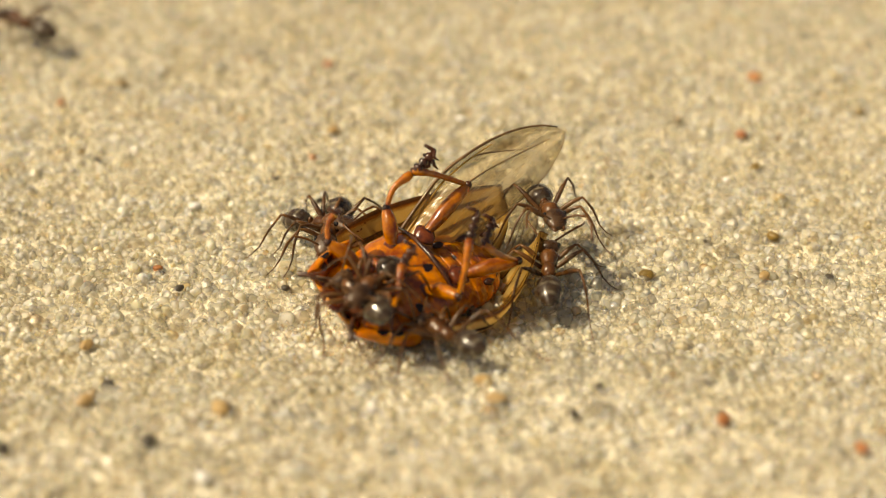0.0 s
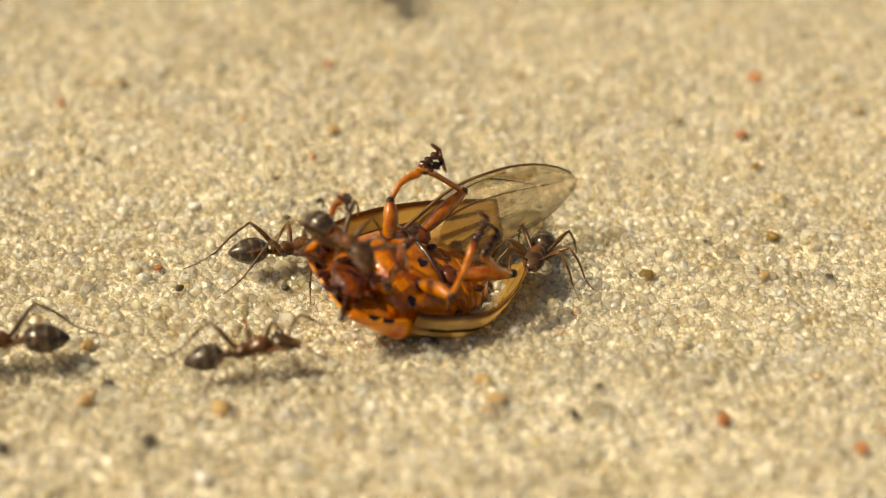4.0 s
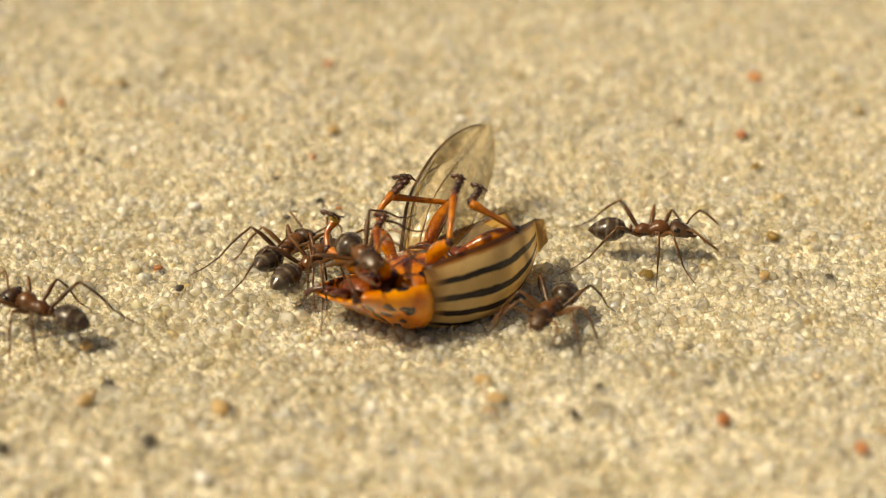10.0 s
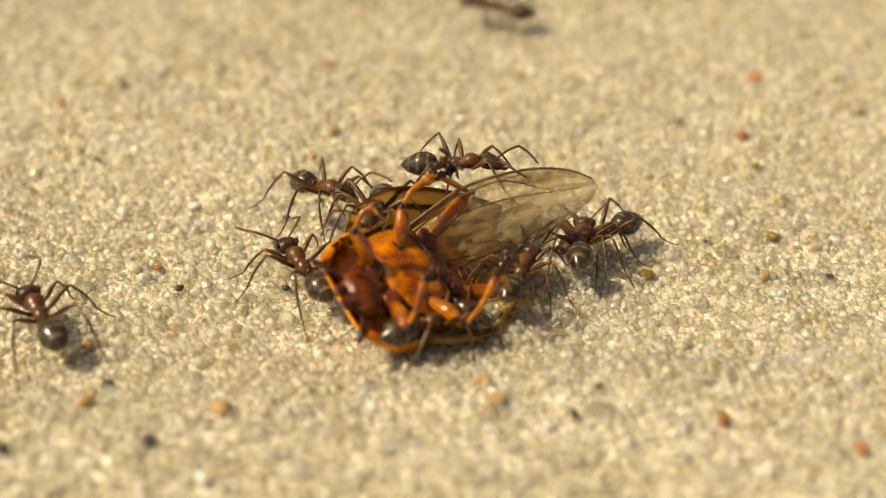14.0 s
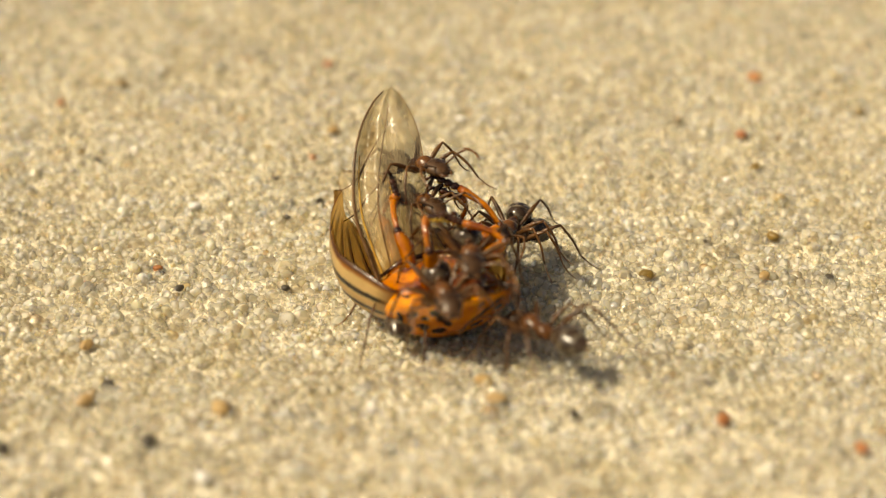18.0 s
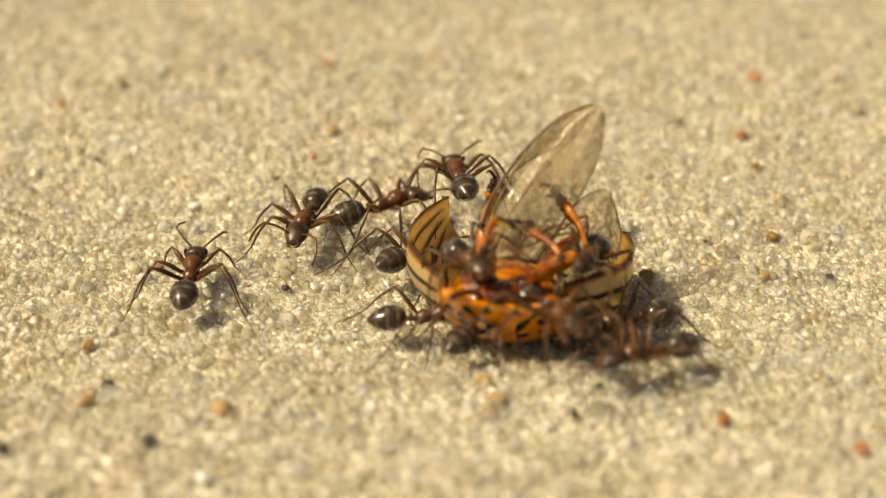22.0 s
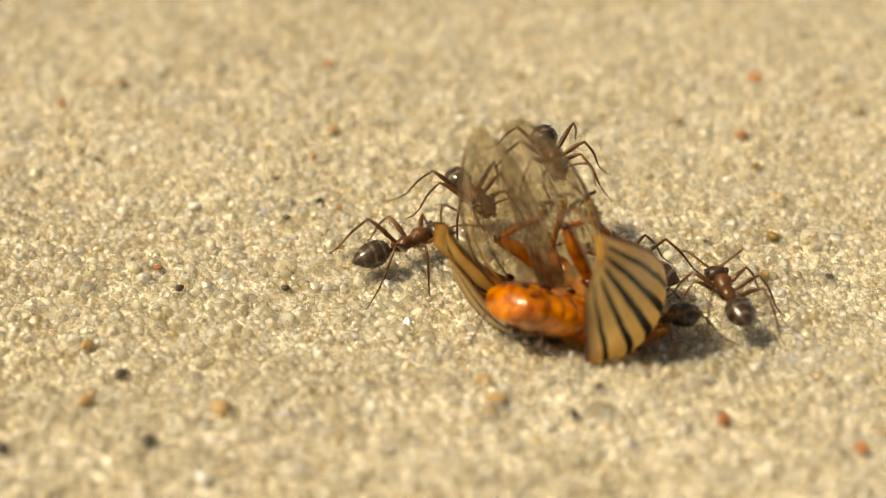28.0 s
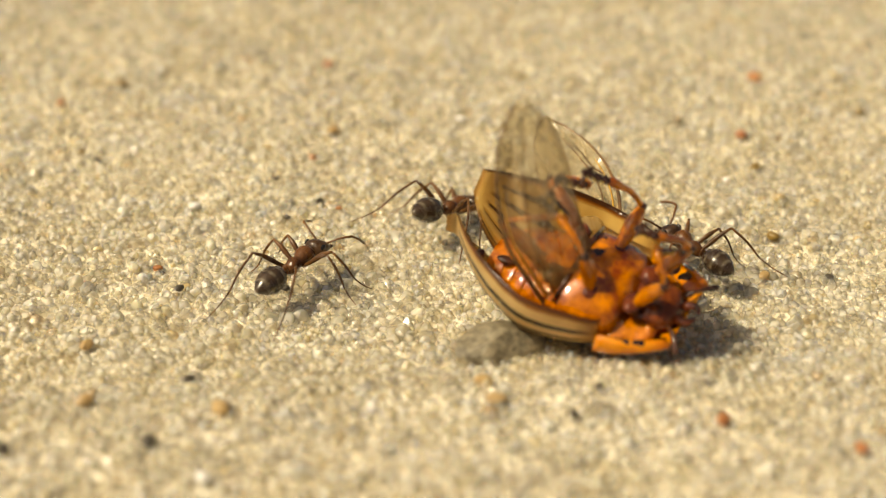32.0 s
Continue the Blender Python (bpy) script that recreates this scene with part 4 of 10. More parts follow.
    walk(limbs['case', -1], [
        at(0, 2.20, -1.35, 1.70, 48.0, 0.0, 0.0), at(1, 2.20, -1.35, 1.70, 48.0, 0.0, 0.0), at(2, 2.20, -1.35, 1.70, 48.0, 0.0, 0.0),
        at(3, 2.20, -1.35, 1.70, 48.0, 0.0, 0.0), at(3.5, 2.20, -1.35, 1.70, 48.0, 0.0, 0.0), at(5.5, 2.20, -1.35, 1.70, 48.0, 0.0, 0.0),
        at(6, 2.20, -1.35, 1.70, 48.0, 0.0, 0.0), at(7, 2.20, -1.35, 1.70, 48.0, 0.0, 0.0), at(8, 2.20, -1.35, 1.70, 48.0, 0.0, 0.0),
        at(9, 2.20, -1.35, 1.70, 48.0, 0.0, 0.0), at(9.5, 2.20, -1.35, 1.70, 30.0, 0.0, 0.0), at(10, 2.20, -1.35, 1.70, 30.0, 0.0, 0.0),
        at(11, 2.20, -1.35, 1.70, 30.0, 0.0, 0.0), at(12, 2.20, -1.35, 1.70, 30.0, 0.0, 0.0), at(13, 2.20, -1.35, 1.70, 30.0, 0.0, 0.0),
        at(13.5, 2.20, -1.35, 1.70, 30.0, 0.0, 0.0), at(14, 2.20, -1.35, 1.70, 30.0, 0.0, 0.0), at(14.5, 2.20, -1.35, 1.70, 30.0, 0.0, 0.0),
        at(16.5, 2.20, -1.35, 1.70, 16.5, 20.4, 41.7), at(17, 2.20, -1.35, 1.70, 19.5, 26.8, 40.0), at(17.5, 2.20, -1.35, 1.70, 11.3, 17.4, 30.5),
        at(18, 2.20, -1.35, 1.70, 8.2, 21.7, 14.7), at(18.5, 2.20, -1.35, 1.70, 7.3, 18.4, 15.1), at(19, 2.20, -1.35, 1.70, 7.0, 15.2, 17.8),
        at(19.5, 2.20, -1.35, 1.70, 13.0, 14.9, 40.4), at(20, 2.20, -1.35, 1.70, 28.6, 24.1, 63.7), at(20.5, 2.20, -1.35, 1.70, 16.3, 13.2, 54.5),
        at(21, 2.20, -1.35, 1.70, 12.1, 12.7, 41.4), at(21.5, 2.20, -1.35, 1.70, 7.8, 12.3, 25.5), at(22, 2.20, -1.35, 1.70, 8.0, 15.0, 21.9),
        at(22.5, 2.20, -1.35, 1.70, 9.2, 9.0, 38.6), at(23, 2.20, -1.35, 1.70, 9.6, 14.9, 28.2), at(23.5, 2.20, -1.35, 1.70, 2.1, -2.6, 30.3),
        at(24, 2.20, -1.35, 1.70, 48.0, 0.0, 0.0), at(24.5, 2.20, -1.35, 1.70, 48.0, 0.0, 0.0), at(24.9, 2.20, -1.35, 1.70, 48.0, 0.0, 0.0),
        at(25, 2.20, -1.35, 1.70, 12.0, 0.0, 20.0), at(25.1, 2.20, -1.35, 1.70, 1.2, 2.1, 7.0), at(25.5, 2.20, -1.35, 1.70, 1.2, 2.1, 7.0),
        at(27.5, 2.20, -1.35, 1.70, -0.7, -4.3, 1.2), at(28, 2.20, -1.35, 1.70, -24.7, 15.8, 34.5), at(28.5, 2.20, -1.35, 1.70, -28.2, 16.7, 30.4),
        at(29, 2.20, -1.35, 1.70, -27.0, 13.2, 29.8), at(29.5, 2.20, -1.35, 1.70, -0.0, 0.0, -0.0), at(30, 2.20, -1.35, 1.70, 0.0, -0.0, 0.0),
        at(30.5, 2.20, -1.35, 1.70, 7.6, 15.7, 19.7), at(31, 2.20, -1.35, 1.70, 0.0, 0.0, 0.0), at(31.5, 2.20, -1.35, 1.70, -21.9, 15.8, 31.5),
        at(32, 2.20, -1.35, 1.70, 0.0, -0.0, 0.0)])
    walk(limbs['wing', 1], [
        at(0, 1.00, 1.40, 1.45, -31.4, 3.6, 23.1), at(1, 1.00, 1.40, 1.45, -43.1, 2.6, 8.5), at(2, 1.00, 1.40, 1.45, -37.7, 3.0, 16.5),
        at(3, 1.00, 1.40, 1.45, -37.8, 3.6, 17.3), at(3.5, 1.00, 1.40, 1.45, -38.0, 3.8, 17.3), at(5.5, 1.00, 1.40, 1.45, -32.2, 7.6, 23.8),
        at(6, 1.00, 1.40, 1.45, -32.3, 7.6, 23.9), at(7, 1.00, 1.40, 1.45, -32.8, 8.1, 23.6), at(8, 1.00, 1.40, 1.45, -33.6, 8.8, 22.7),
        at(9, 1.00, 1.40, 1.45, -36.2, 3.4, 22.2), at(9.5, 1.00, 1.40, 1.45, -30.6, 6.7, 30.4), at(10, 1.00, 1.40, 1.45, -66.3, 8.7, 29.6),
        at(11, 1.00, 1.40, 1.45, -63.0, 10.0, 30.1), at(12, 1.00, 1.40, 1.45, -36.9, 14.9, 28.5), at(13, 1.00, 1.40, 1.45, -42.1, 16.2, 28.5),
        at(13.5, 1.00, 1.40, 1.45, -31.0, 3.8, 23.2), at(14, 1.00, 1.40, 1.45, -19.0, 7.6, 15.5), at(14.5, 1.00, 1.40, 1.45, -33.9, 9.6, 24.1),
        at(16.5, 1.00, 1.40, 1.45, -18.7, 27.0, 11.5), at(17, 1.00, 1.40, 1.45, -28.5, 16.6, 0.2), at(17.5, 1.00, 1.40, 1.45, -28.1, 16.3, 1.4),
        at(18, 1.00, 1.40, 1.45, 25.7, 30.5, 20.4), at(18.5, 1.00, 1.40, 1.45, 23.1, 31.4, 13.7), at(19, 1.00, 1.40, 1.45, -2.0, 22.8, -9.8),
        at(19.5, 1.00, 1.40, 1.45, -8.6, 29.5, -1.0), at(20, 1.00, 1.40, 1.45, -33.3, 37.4, -14.9), at(20.5, 1.00, 1.40, 1.45, -25.8, 34.3, -6.7),
        at(21, 1.00, 1.40, 1.45, -27.8, 33.8, -7.2), at(21.5, 1.00, 1.40, 1.45, -42.4, 24.8, -12.1), at(22, 1.00, 1.40, 1.45, -43.7, 24.7, -14.3),
        at(22.5, 1.00, 1.40, 1.45, -35.2, 25.9, -8.4), at(23, 1.00, 1.40, 1.45, -29.8, 26.7, -5.2), at(23.5, 1.00, 1.40, 1.45, -11.2, 29.5, -2.1),
        at(24, 1.00, 1.40, 1.45, -17.0, 40.5, 25.4), at(24.5, 1.00, 1.40, 1.45, -17.0, 40.5, 25.4), at(24.9, 1.00, 1.40, 1.45, -17.0, 40.5, 25.4),
        at(25, 1.00, 1.40, 1.45, 33.2, 62.8, 9.9), at(25.1, 1.00, 1.40, 1.45, 22.6, 39.5, -8.4), at(25.5, 1.00, 1.40, 1.45, 22.6, 39.5, -8.4),
        at(27.5, 1.00, 1.40, 1.45, 50.3, 42.1, 22.3), at(27.75, 1.00, 1.40, 1.45, -14.0, 43.4, 8.1), at(28, 1.00, 1.40, 1.45, -73.6, 34.7, 0.4),
        at(28.5, 1.00, 1.40, 1.45, -76.5, 39.9, -4.3), at(29, 1.00, 1.40, 1.45, -76.3, 34.9, -3.8), at(29.5, 1.00, 1.40, 1.45, -63.4, 43.6, -18.5),
        at(30, 1.00, 1.40, 1.45, -61.4, 10.4, -1.8), at(30.5, 1.00, 1.40, 1.45, -6.0, 65.6, 19.8), at(31, 1.00, 1.40, 1.45, -42.7, 6.0, -3.1),
        at(31.5, 1.00, 1.40, 1.45, -83.0, 15.3, 19.0), at(31.75, 1.00, 1.40, 1.45, -44.2, 7.4, -2.6), at(32, 1.00, 1.40, 1.45, 0.8, -5.3, -48.1)])
    walk(limbs['wing', -1], [
        at(0, 1.00, -1.40, 1.45, -43.6, 27.0, 2.8), at(1, 1.00, -1.40, 1.45, -53.5, 9.9, -7.5), at(2, 1.00, -1.40, 1.45, -50.4, 17.3, -3.6),
        at(3, 1.00, -1.40, 1.45, -49.8, 19.8, -2.4), at(3.5, 1.00, -1.40, 1.45, -50.0, 19.9, -2.2), at(5.5, 1.00, -1.40, 1.45, -54.6, 39.0, -11.2),
        at(6, 1.00, -1.40, 1.45, -54.4, 38.4, -10.5), at(7, 1.00, -1.40, 1.45, -54.9, 37.7, -10.9), at(8, 1.00, -1.40, 1.45, -52.5, 37.3, -6.6),
        at(9, 1.00, -1.40, 1.45, -49.7, 31.8, -1.2), at(9.5, 1.00, -1.40, 1.45, -41.4, 16.9, 18.1), at(10, 1.00, -1.40, 1.45, -64.4, 36.3, 14.8),
        at(11, 1.00, -1.40, 1.45, -63.4, 34.5, 15.4), at(12, 1.00, -1.40, 1.45, -53.2, 43.7, 6.1), at(13, 1.00, -1.40, 1.45, -57.2, 43.2, 6.1),
        at(13.5, 1.00, -1.40, 1.45, -42.9, 22.8, 7.3), at(14, 1.00, -1.40, 1.45, -39.7, 36.5, -11.8), at(14.5, 1.00, -1.40, 1.45, -46.7, 31.6, 5.2),
        at(16.5, 1.00, -1.40, 1.45, -60.7, 38.8, -25.1), at(17, 1.00, -1.40, 1.45, -67.2, 46.1, -40.2), at(17.5, 1.00, -1.40, 1.45, -65.9, 47.3, -38.3),
        at(18, 1.00, -1.40, 1.45, -23.1, 64.3, -21.1), at(18.5, 1.00, -1.40, 1.45, 6.1, 58.0, 4.6), at(19, 1.00, -1.40, 1.45, -6.4, 57.2, -6.2),
        at(19.5, 1.00, -1.40, 1.45, -24.1, 62.8, -11.3), at(20, 1.00, -1.40, 1.45, -93.3, 61.2, -80.9), at(20.5, 1.00, -1.40, 1.45, -83.7, 75.1, -66.7),
        at(21, 1.00, -1.40, 1.45, -89.5, 73.2, -71.7), at(21.5, 1.00, -1.40, 1.45, -94.3, 61.6, -75.0), at(22, 1.00, -1.40, 1.45, -95.1, 61.3, -77.1),
        at(22.5, 1.00, -1.40, 1.45, -91.9, 67.6, -72.4), at(23, 1.00, -1.40, 1.45, -93.0, 70.4, -73.5), at(23.5, 1.00, -1.40, 1.45, -68.7, 80.3, -56.7),
        at(24, 1.00, -1.40, 1.45, -27.3, 42.0, 16.1), at(24.5, 1.00, -1.40, 1.45, -27.3, 42.0, 16.1), at(24.9, 1.00, -1.40, 1.45, -27.3, 42.0, 16.1),
        at(25, 1.00, -1.40, 1.45, 18.7, 59.1, -5.7), at(25.1, 1.00, -1.40, 1.45, 32.2, 41.5, 6.6), at(25.5, 1.00, -1.40, 1.45, 32.2, 41.5, 6.6),
        at(27.5, 1.00, -1.40, 1.45, 33.7, 38.5, 0.2), at(27.75, 1.00, -1.40, 1.45, -24.2, 43.3, -7.4), at(28, 1.00, -1.40, 1.45, -83.5, 40.9, -17.1),
        at(28.5, 1.00, -1.40, 1.45, -94.9, 44.2, -31.8), at(29, 1.00, -1.40, 1.45, -90.9, 39.8, -28.1), at(29.5, 1.00, -1.40, 1.45, -55.7, 32.1, -8.6),
        at(30, 1.00, -1.40, 1.45, -66.7, 30.8, -23.0), at(30.5, 1.00, -1.40, 1.45, -27.6, 57.7, -4.6), at(31, 1.00, -1.40, 1.45, -45.7, 41.8, -19.4),
        at(31.25, 1.00, -1.40, 1.45, 26.3, 44.8, -12.5), at(31.5, 1.00, -1.40, 1.45, 97.6, 41.0, -6.4), at(31.75, 1.00, -1.40, 1.45, 72.9, 60.5, 16.9),
        at(32, 1.00, -1.40, 1.45, 13.1, 64.4, -22.8)])
    walk(ANTS[0], [
        at(0, 27.62, 15.97, -0.04, -0.0, -1.4, -144.6), at(0.5, 27.62, 15.97, -0.04, -0.0, -1.4, -144.6), at(1, 27.62, 15.97, -0.04, -0.0, -1.4, -144.6),
        at(1.5, 27.62, 15.97, -0.04, -0.0, -1.4, -144.6), at(2, 27.62, 15.97, -0.04, -0.0, -1.4, -144.6), at(2.5, 27.62, 15.97, -0.04, -0.0, -1.4, -144.6),
        at(3, 27.62, 15.97, -0.04, -0.0, -1.4, -144.6), at(3.5, 27.62, 15.97, -0.04, -0.0, -1.4, -144.6), at(5.5, 27.62, 15.97, -0.04, -0.0, -1.4, -144.6),
        at(6, 27.62, 15.97, -0.04, -0.0, -1.4, -144.6), at(6.5, 27.62, 15.97, -0.04, -0.0, -1.4, -144.6), at(7, 27.62, 15.97, -0.04, -0.0, -1.4, -144.6),
        at(7.5, 27.62, 15.97, -0.04, -0.0, -1.4, -144.6), at(8, 27.62, 15.97, -0.04, -0.0, -1.4, -144.6), at(8.5, 27.62, 15.97, -0.04, -0.0, -1.4, -144.6),
        at(9, 27.62, 15.97, -0.04, -0.0, -1.4, -144.6), at(9.5, 27.62, 15.97, -0.04, -0.0, -1.4, -144.6), at(10, 27.62, 15.97, -0.04, -0.0, -1.4, -144.6),
        at(10.5, 27.62, 15.97, -0.04, -0.0, -1.4, -144.6), at(11, 27.62, 15.97, -0.04, -0.0, -1.4, -144.6), at(11.5, 27.62, 15.97, -0.04, -0.0, -1.4, -144.6),
        at(12, 27.62, 15.97, -0.04, -0.0, -1.4, -144.6), at(12.5, 27.62, 15.97, -0.04, -0.0, -1.4, -144.6), at(13, 27.62, 15.97, -0.04, -0.0, -1.4, -144.6),
        at(13.5, 27.62, 15.97, -0.04, -0.0, -1.4, -144.6), at(13.64, 21.70, 11.29, -0.07, -0.0, 0.0, -141.7), at(13.86, 12.41, 3.95, 0.11, 0.0, -0.0, -141.7),
        at(14, 6.50, -0.72, -0.12, -0.0, 0.8, -143.8), at(14.25, 6.06, -3.43, -0.17, 0.9, 2.8, -191.7), at(14.5, 5.62, -6.14, -0.21, -0.0, 4.8, -239.7),
        at(15.06, 4.16, -4.66, 3.28, -0.0, -0.0, -225.4), at(15.94, 1.87, -2.35, 3.25, 0.0, 0.0, -225.4), at(16.22, 1.14, -1.61, 3.39, 2.2, 5.7, -267.8),
        at(16.5, 0.42, -0.87, 3.53, -0.0, 11.4, -310.7), at(16.667, 0.58, -1.76, 3.15, -11.7, 8.1, -361.9), at(16.833, 0.75, -2.64, 2.78, -16.5, -2.8, -411.4),
        at(17, 0.91, -3.53, 2.40, -11.3, -13.5, -461.4), at(17.047, 1.00, 0.15, 1.63, -2.8, -14.4, -519.1), at(17.093, 1.09, 3.82, 0.86, 2.5, -7.9, -575.9),
        at(17.14, 1.19, 7.50, 0.09, -0.0, -0.0, -631.4), at(17.36, 1.61, 24.83, -0.07, -0.0, -0.0, -631.4), at(17.5, 1.88, 35.86, 0.03, -0.0, 0.2, -630.9),
        at(17.547, 1.97, 32.30, -0.01, -0.1, 0.1, -690.1), at(17.593, 2.06, 28.73, -0.04, -0.1, 0.0, -749.3), at(17.64, 2.15, 25.17, -0.07, 0.0, 0.0, -808.5),
        at(17.86, 2.58, 8.37, 0.05, 0.0, 0.0, -808.5), at(18, 2.85, -2.32, 0.53, -0.0, -12.7, -847.9), at(18.25, 3.33, -2.91, 0.18, 2.9, -7.2, -903.0),
        at(18.5, 3.80, -3.50, -0.18, -0.0, -1.7, -957.3), at(18.75, 4.03, -3.57, -0.18, -0.9, -0.2, -898.0), at(19, 4.25, -3.64, -0.17, -0.0, 1.4, -838.6),
        at(19.25, 5.12, -4.74, -0.18, 0.5, 2.6, -885.6), at(19.5, 5.98, -5.85, -0.19, 0.0, 3.8, -932.7), at(20, 6.14, -4.53, -0.29, -0.0, 2.6, -881.2),
        at(20.5, 6.46, -5.06, -0.24, -0.0, 1.3, -880.2), at(20.75, 6.72, -4.36, -0.21, -0.3, 0.7, -934.8), at(21, 6.97, -3.66, -0.19, -0.0, 0.1, -989.4),
        at(21.14, 7.98, 7.35, 0.04, 0.0, -0.0, -995.2), at(21.36, 9.56, 24.65, -0.06, -0.0, 0.0, -995.2), at(21.5, 10.57, 35.65, -0.01, -0.0, 0.8, -995.3),
        at(21.547, 9.95, 31.37, -0.03, 0.3, 0.6, -936.3), at(21.593, 9.32, 27.09, -0.06, 0.3, 0.2, -877.3), at(21.64, 8.70, 22.80, -0.09, 0.0, 0.0, -818.3),
        at(21.86, 5.75, 2.61, 0.02, 0.0, 0.0, -818.3), at(22, 3.88, -10.24, 2.01, -0.4, -6.5, -776.8), at(22.07, 4.22, -3.83, 1.03, -2.6, -3.1, -704.8),
        at(22.14, 4.57, 2.59, 0.06, 0.0, 0.0, -633.1), at(22.36, 5.66, 22.76, -0.07, -0.0, -0.0, -633.1), at(22.5, 6.35, 35.59, -0.07, -0.0, 1.0, -633.2),
        at(22.547, 6.17, 31.35, -0.06, -0.4, 0.8, -692.9), at(22.593, 5.98, 27.11, -0.06, -0.4, 0.3, -752.7), at(22.64, 5.80, 22.87, -0.06, 0.0, 0.0, -812.5),
        at(22.86, 4.94, 2.88, 0.05, 0.0, 0.0, -812.5), at(22.907, 4.76, -1.35, 0.66, 10.3, -17.2, -864.8), at(22.953, 4.58, -5.59, 1.27, 31.3, -18.7, -922.1),
        at(23, 4.40, -9.83, 1.88, 44.1, -3.2, -975.4), at(23.14, 5.65, 2.95, 0.03, -0.0, 0.0, -995.6), at(23.36, 7.62, 23.04, -0.08, 0.0, 0.0, -995.6),
        at(23.5, 8.88, 35.82, -0.00, 0.0, 0.3, -994.4), at(23.667, 8.88, 35.74, -0.01, 0.4, 0.1, -937.3), at(23.833, 8.89, 35.66, -0.02, 0.4, -0.4, -880.1),
        at(24, 8.89, 35.58, -0.02, 0.0, -0.6, -823.0), at(24.5, 8.89, 35.58, -0.02, -0.0, -0.6, -823.0), at(24.64, 8.66, 25.13, -0.02, 0.0, 0.0, -811.3),
        at(24.86, 8.29, 8.71, -0.05, 0.0, -0.0, -811.3), at(24.907, 8.21, 5.23, -0.18, 7.1, 5.2, -863.9), at(24.953, 8.13, 1.75, -0.31, 7.3, 14.0, -916.8),
        at(25, 8.05, -1.73, -0.45, 0.0, 19.3, -971.8), at(25.5, 7.02, -5.54, 0.51, 0.0, 12.3, -981.8), at(26.5, 8.11, -4.12, 0.27, 8.0, 1.0, -910.7),
        at(27.5, 9.19, -2.70, 0.04, -0.0, -10.2, -839.8), at(27.75, 8.31, -2.79, -0.08, 2.2, -5.3, -888.7), at(28, 7.43, -2.88, -0.20, -0.0, -0.4, -937.1),
        at(28.5, 8.54, -4.12, -0.23, -0.0, 0.7, -973.8), at(29, 9.52, -1.72, -0.45, -0.0, 1.7, -929.2), at(29.36, 7.71, -1.18, 3.34, -0.0, 0.0, -916.6),
        at(29.43, 7.36, -1.07, 3.43, 1.0, -1.6, -851.7), at(29.5, 7.01, -0.97, 3.53, -0.0, -3.2, -786.7), at(30, 6.25, -1.96, 2.00, 0.0, 1.8, -788.9),
        at(30.07, 7.02, -1.79, 2.67, 0.3, 0.9, -748.2), at(30.14, 7.79, -1.62, 3.33, -0.0, -0.0, -707.4), at(30.36, 10.20, -1.08, -0.08, 0.0, 0.0, -707.4),
        at(30.43, 10.96, -0.91, 1.29, 0.5, 1.0, -764.6), at(30.5, 11.73, -0.74, 2.65, -0.0, 1.9, -821.8), at(30.64, 7.84, -1.34, 3.33, -0.0, 0.0, -891.2),
        at(30.86, 1.73, -2.29, -0.27, 0.0, 0.0, -891.2), at(30.93, -0.21, -2.59, -0.32, -0.8, -1.3, -950.3), at(31, -2.16, -2.89, -0.36, 0.0, -2.6, -1009.5),
        at(31.5, -1.58, -1.40, -0.57, 0.0, -4.1, -1019.6), at(32, -5.95, -3.35, -0.08, -0.0, 0.1, -1024.2)])
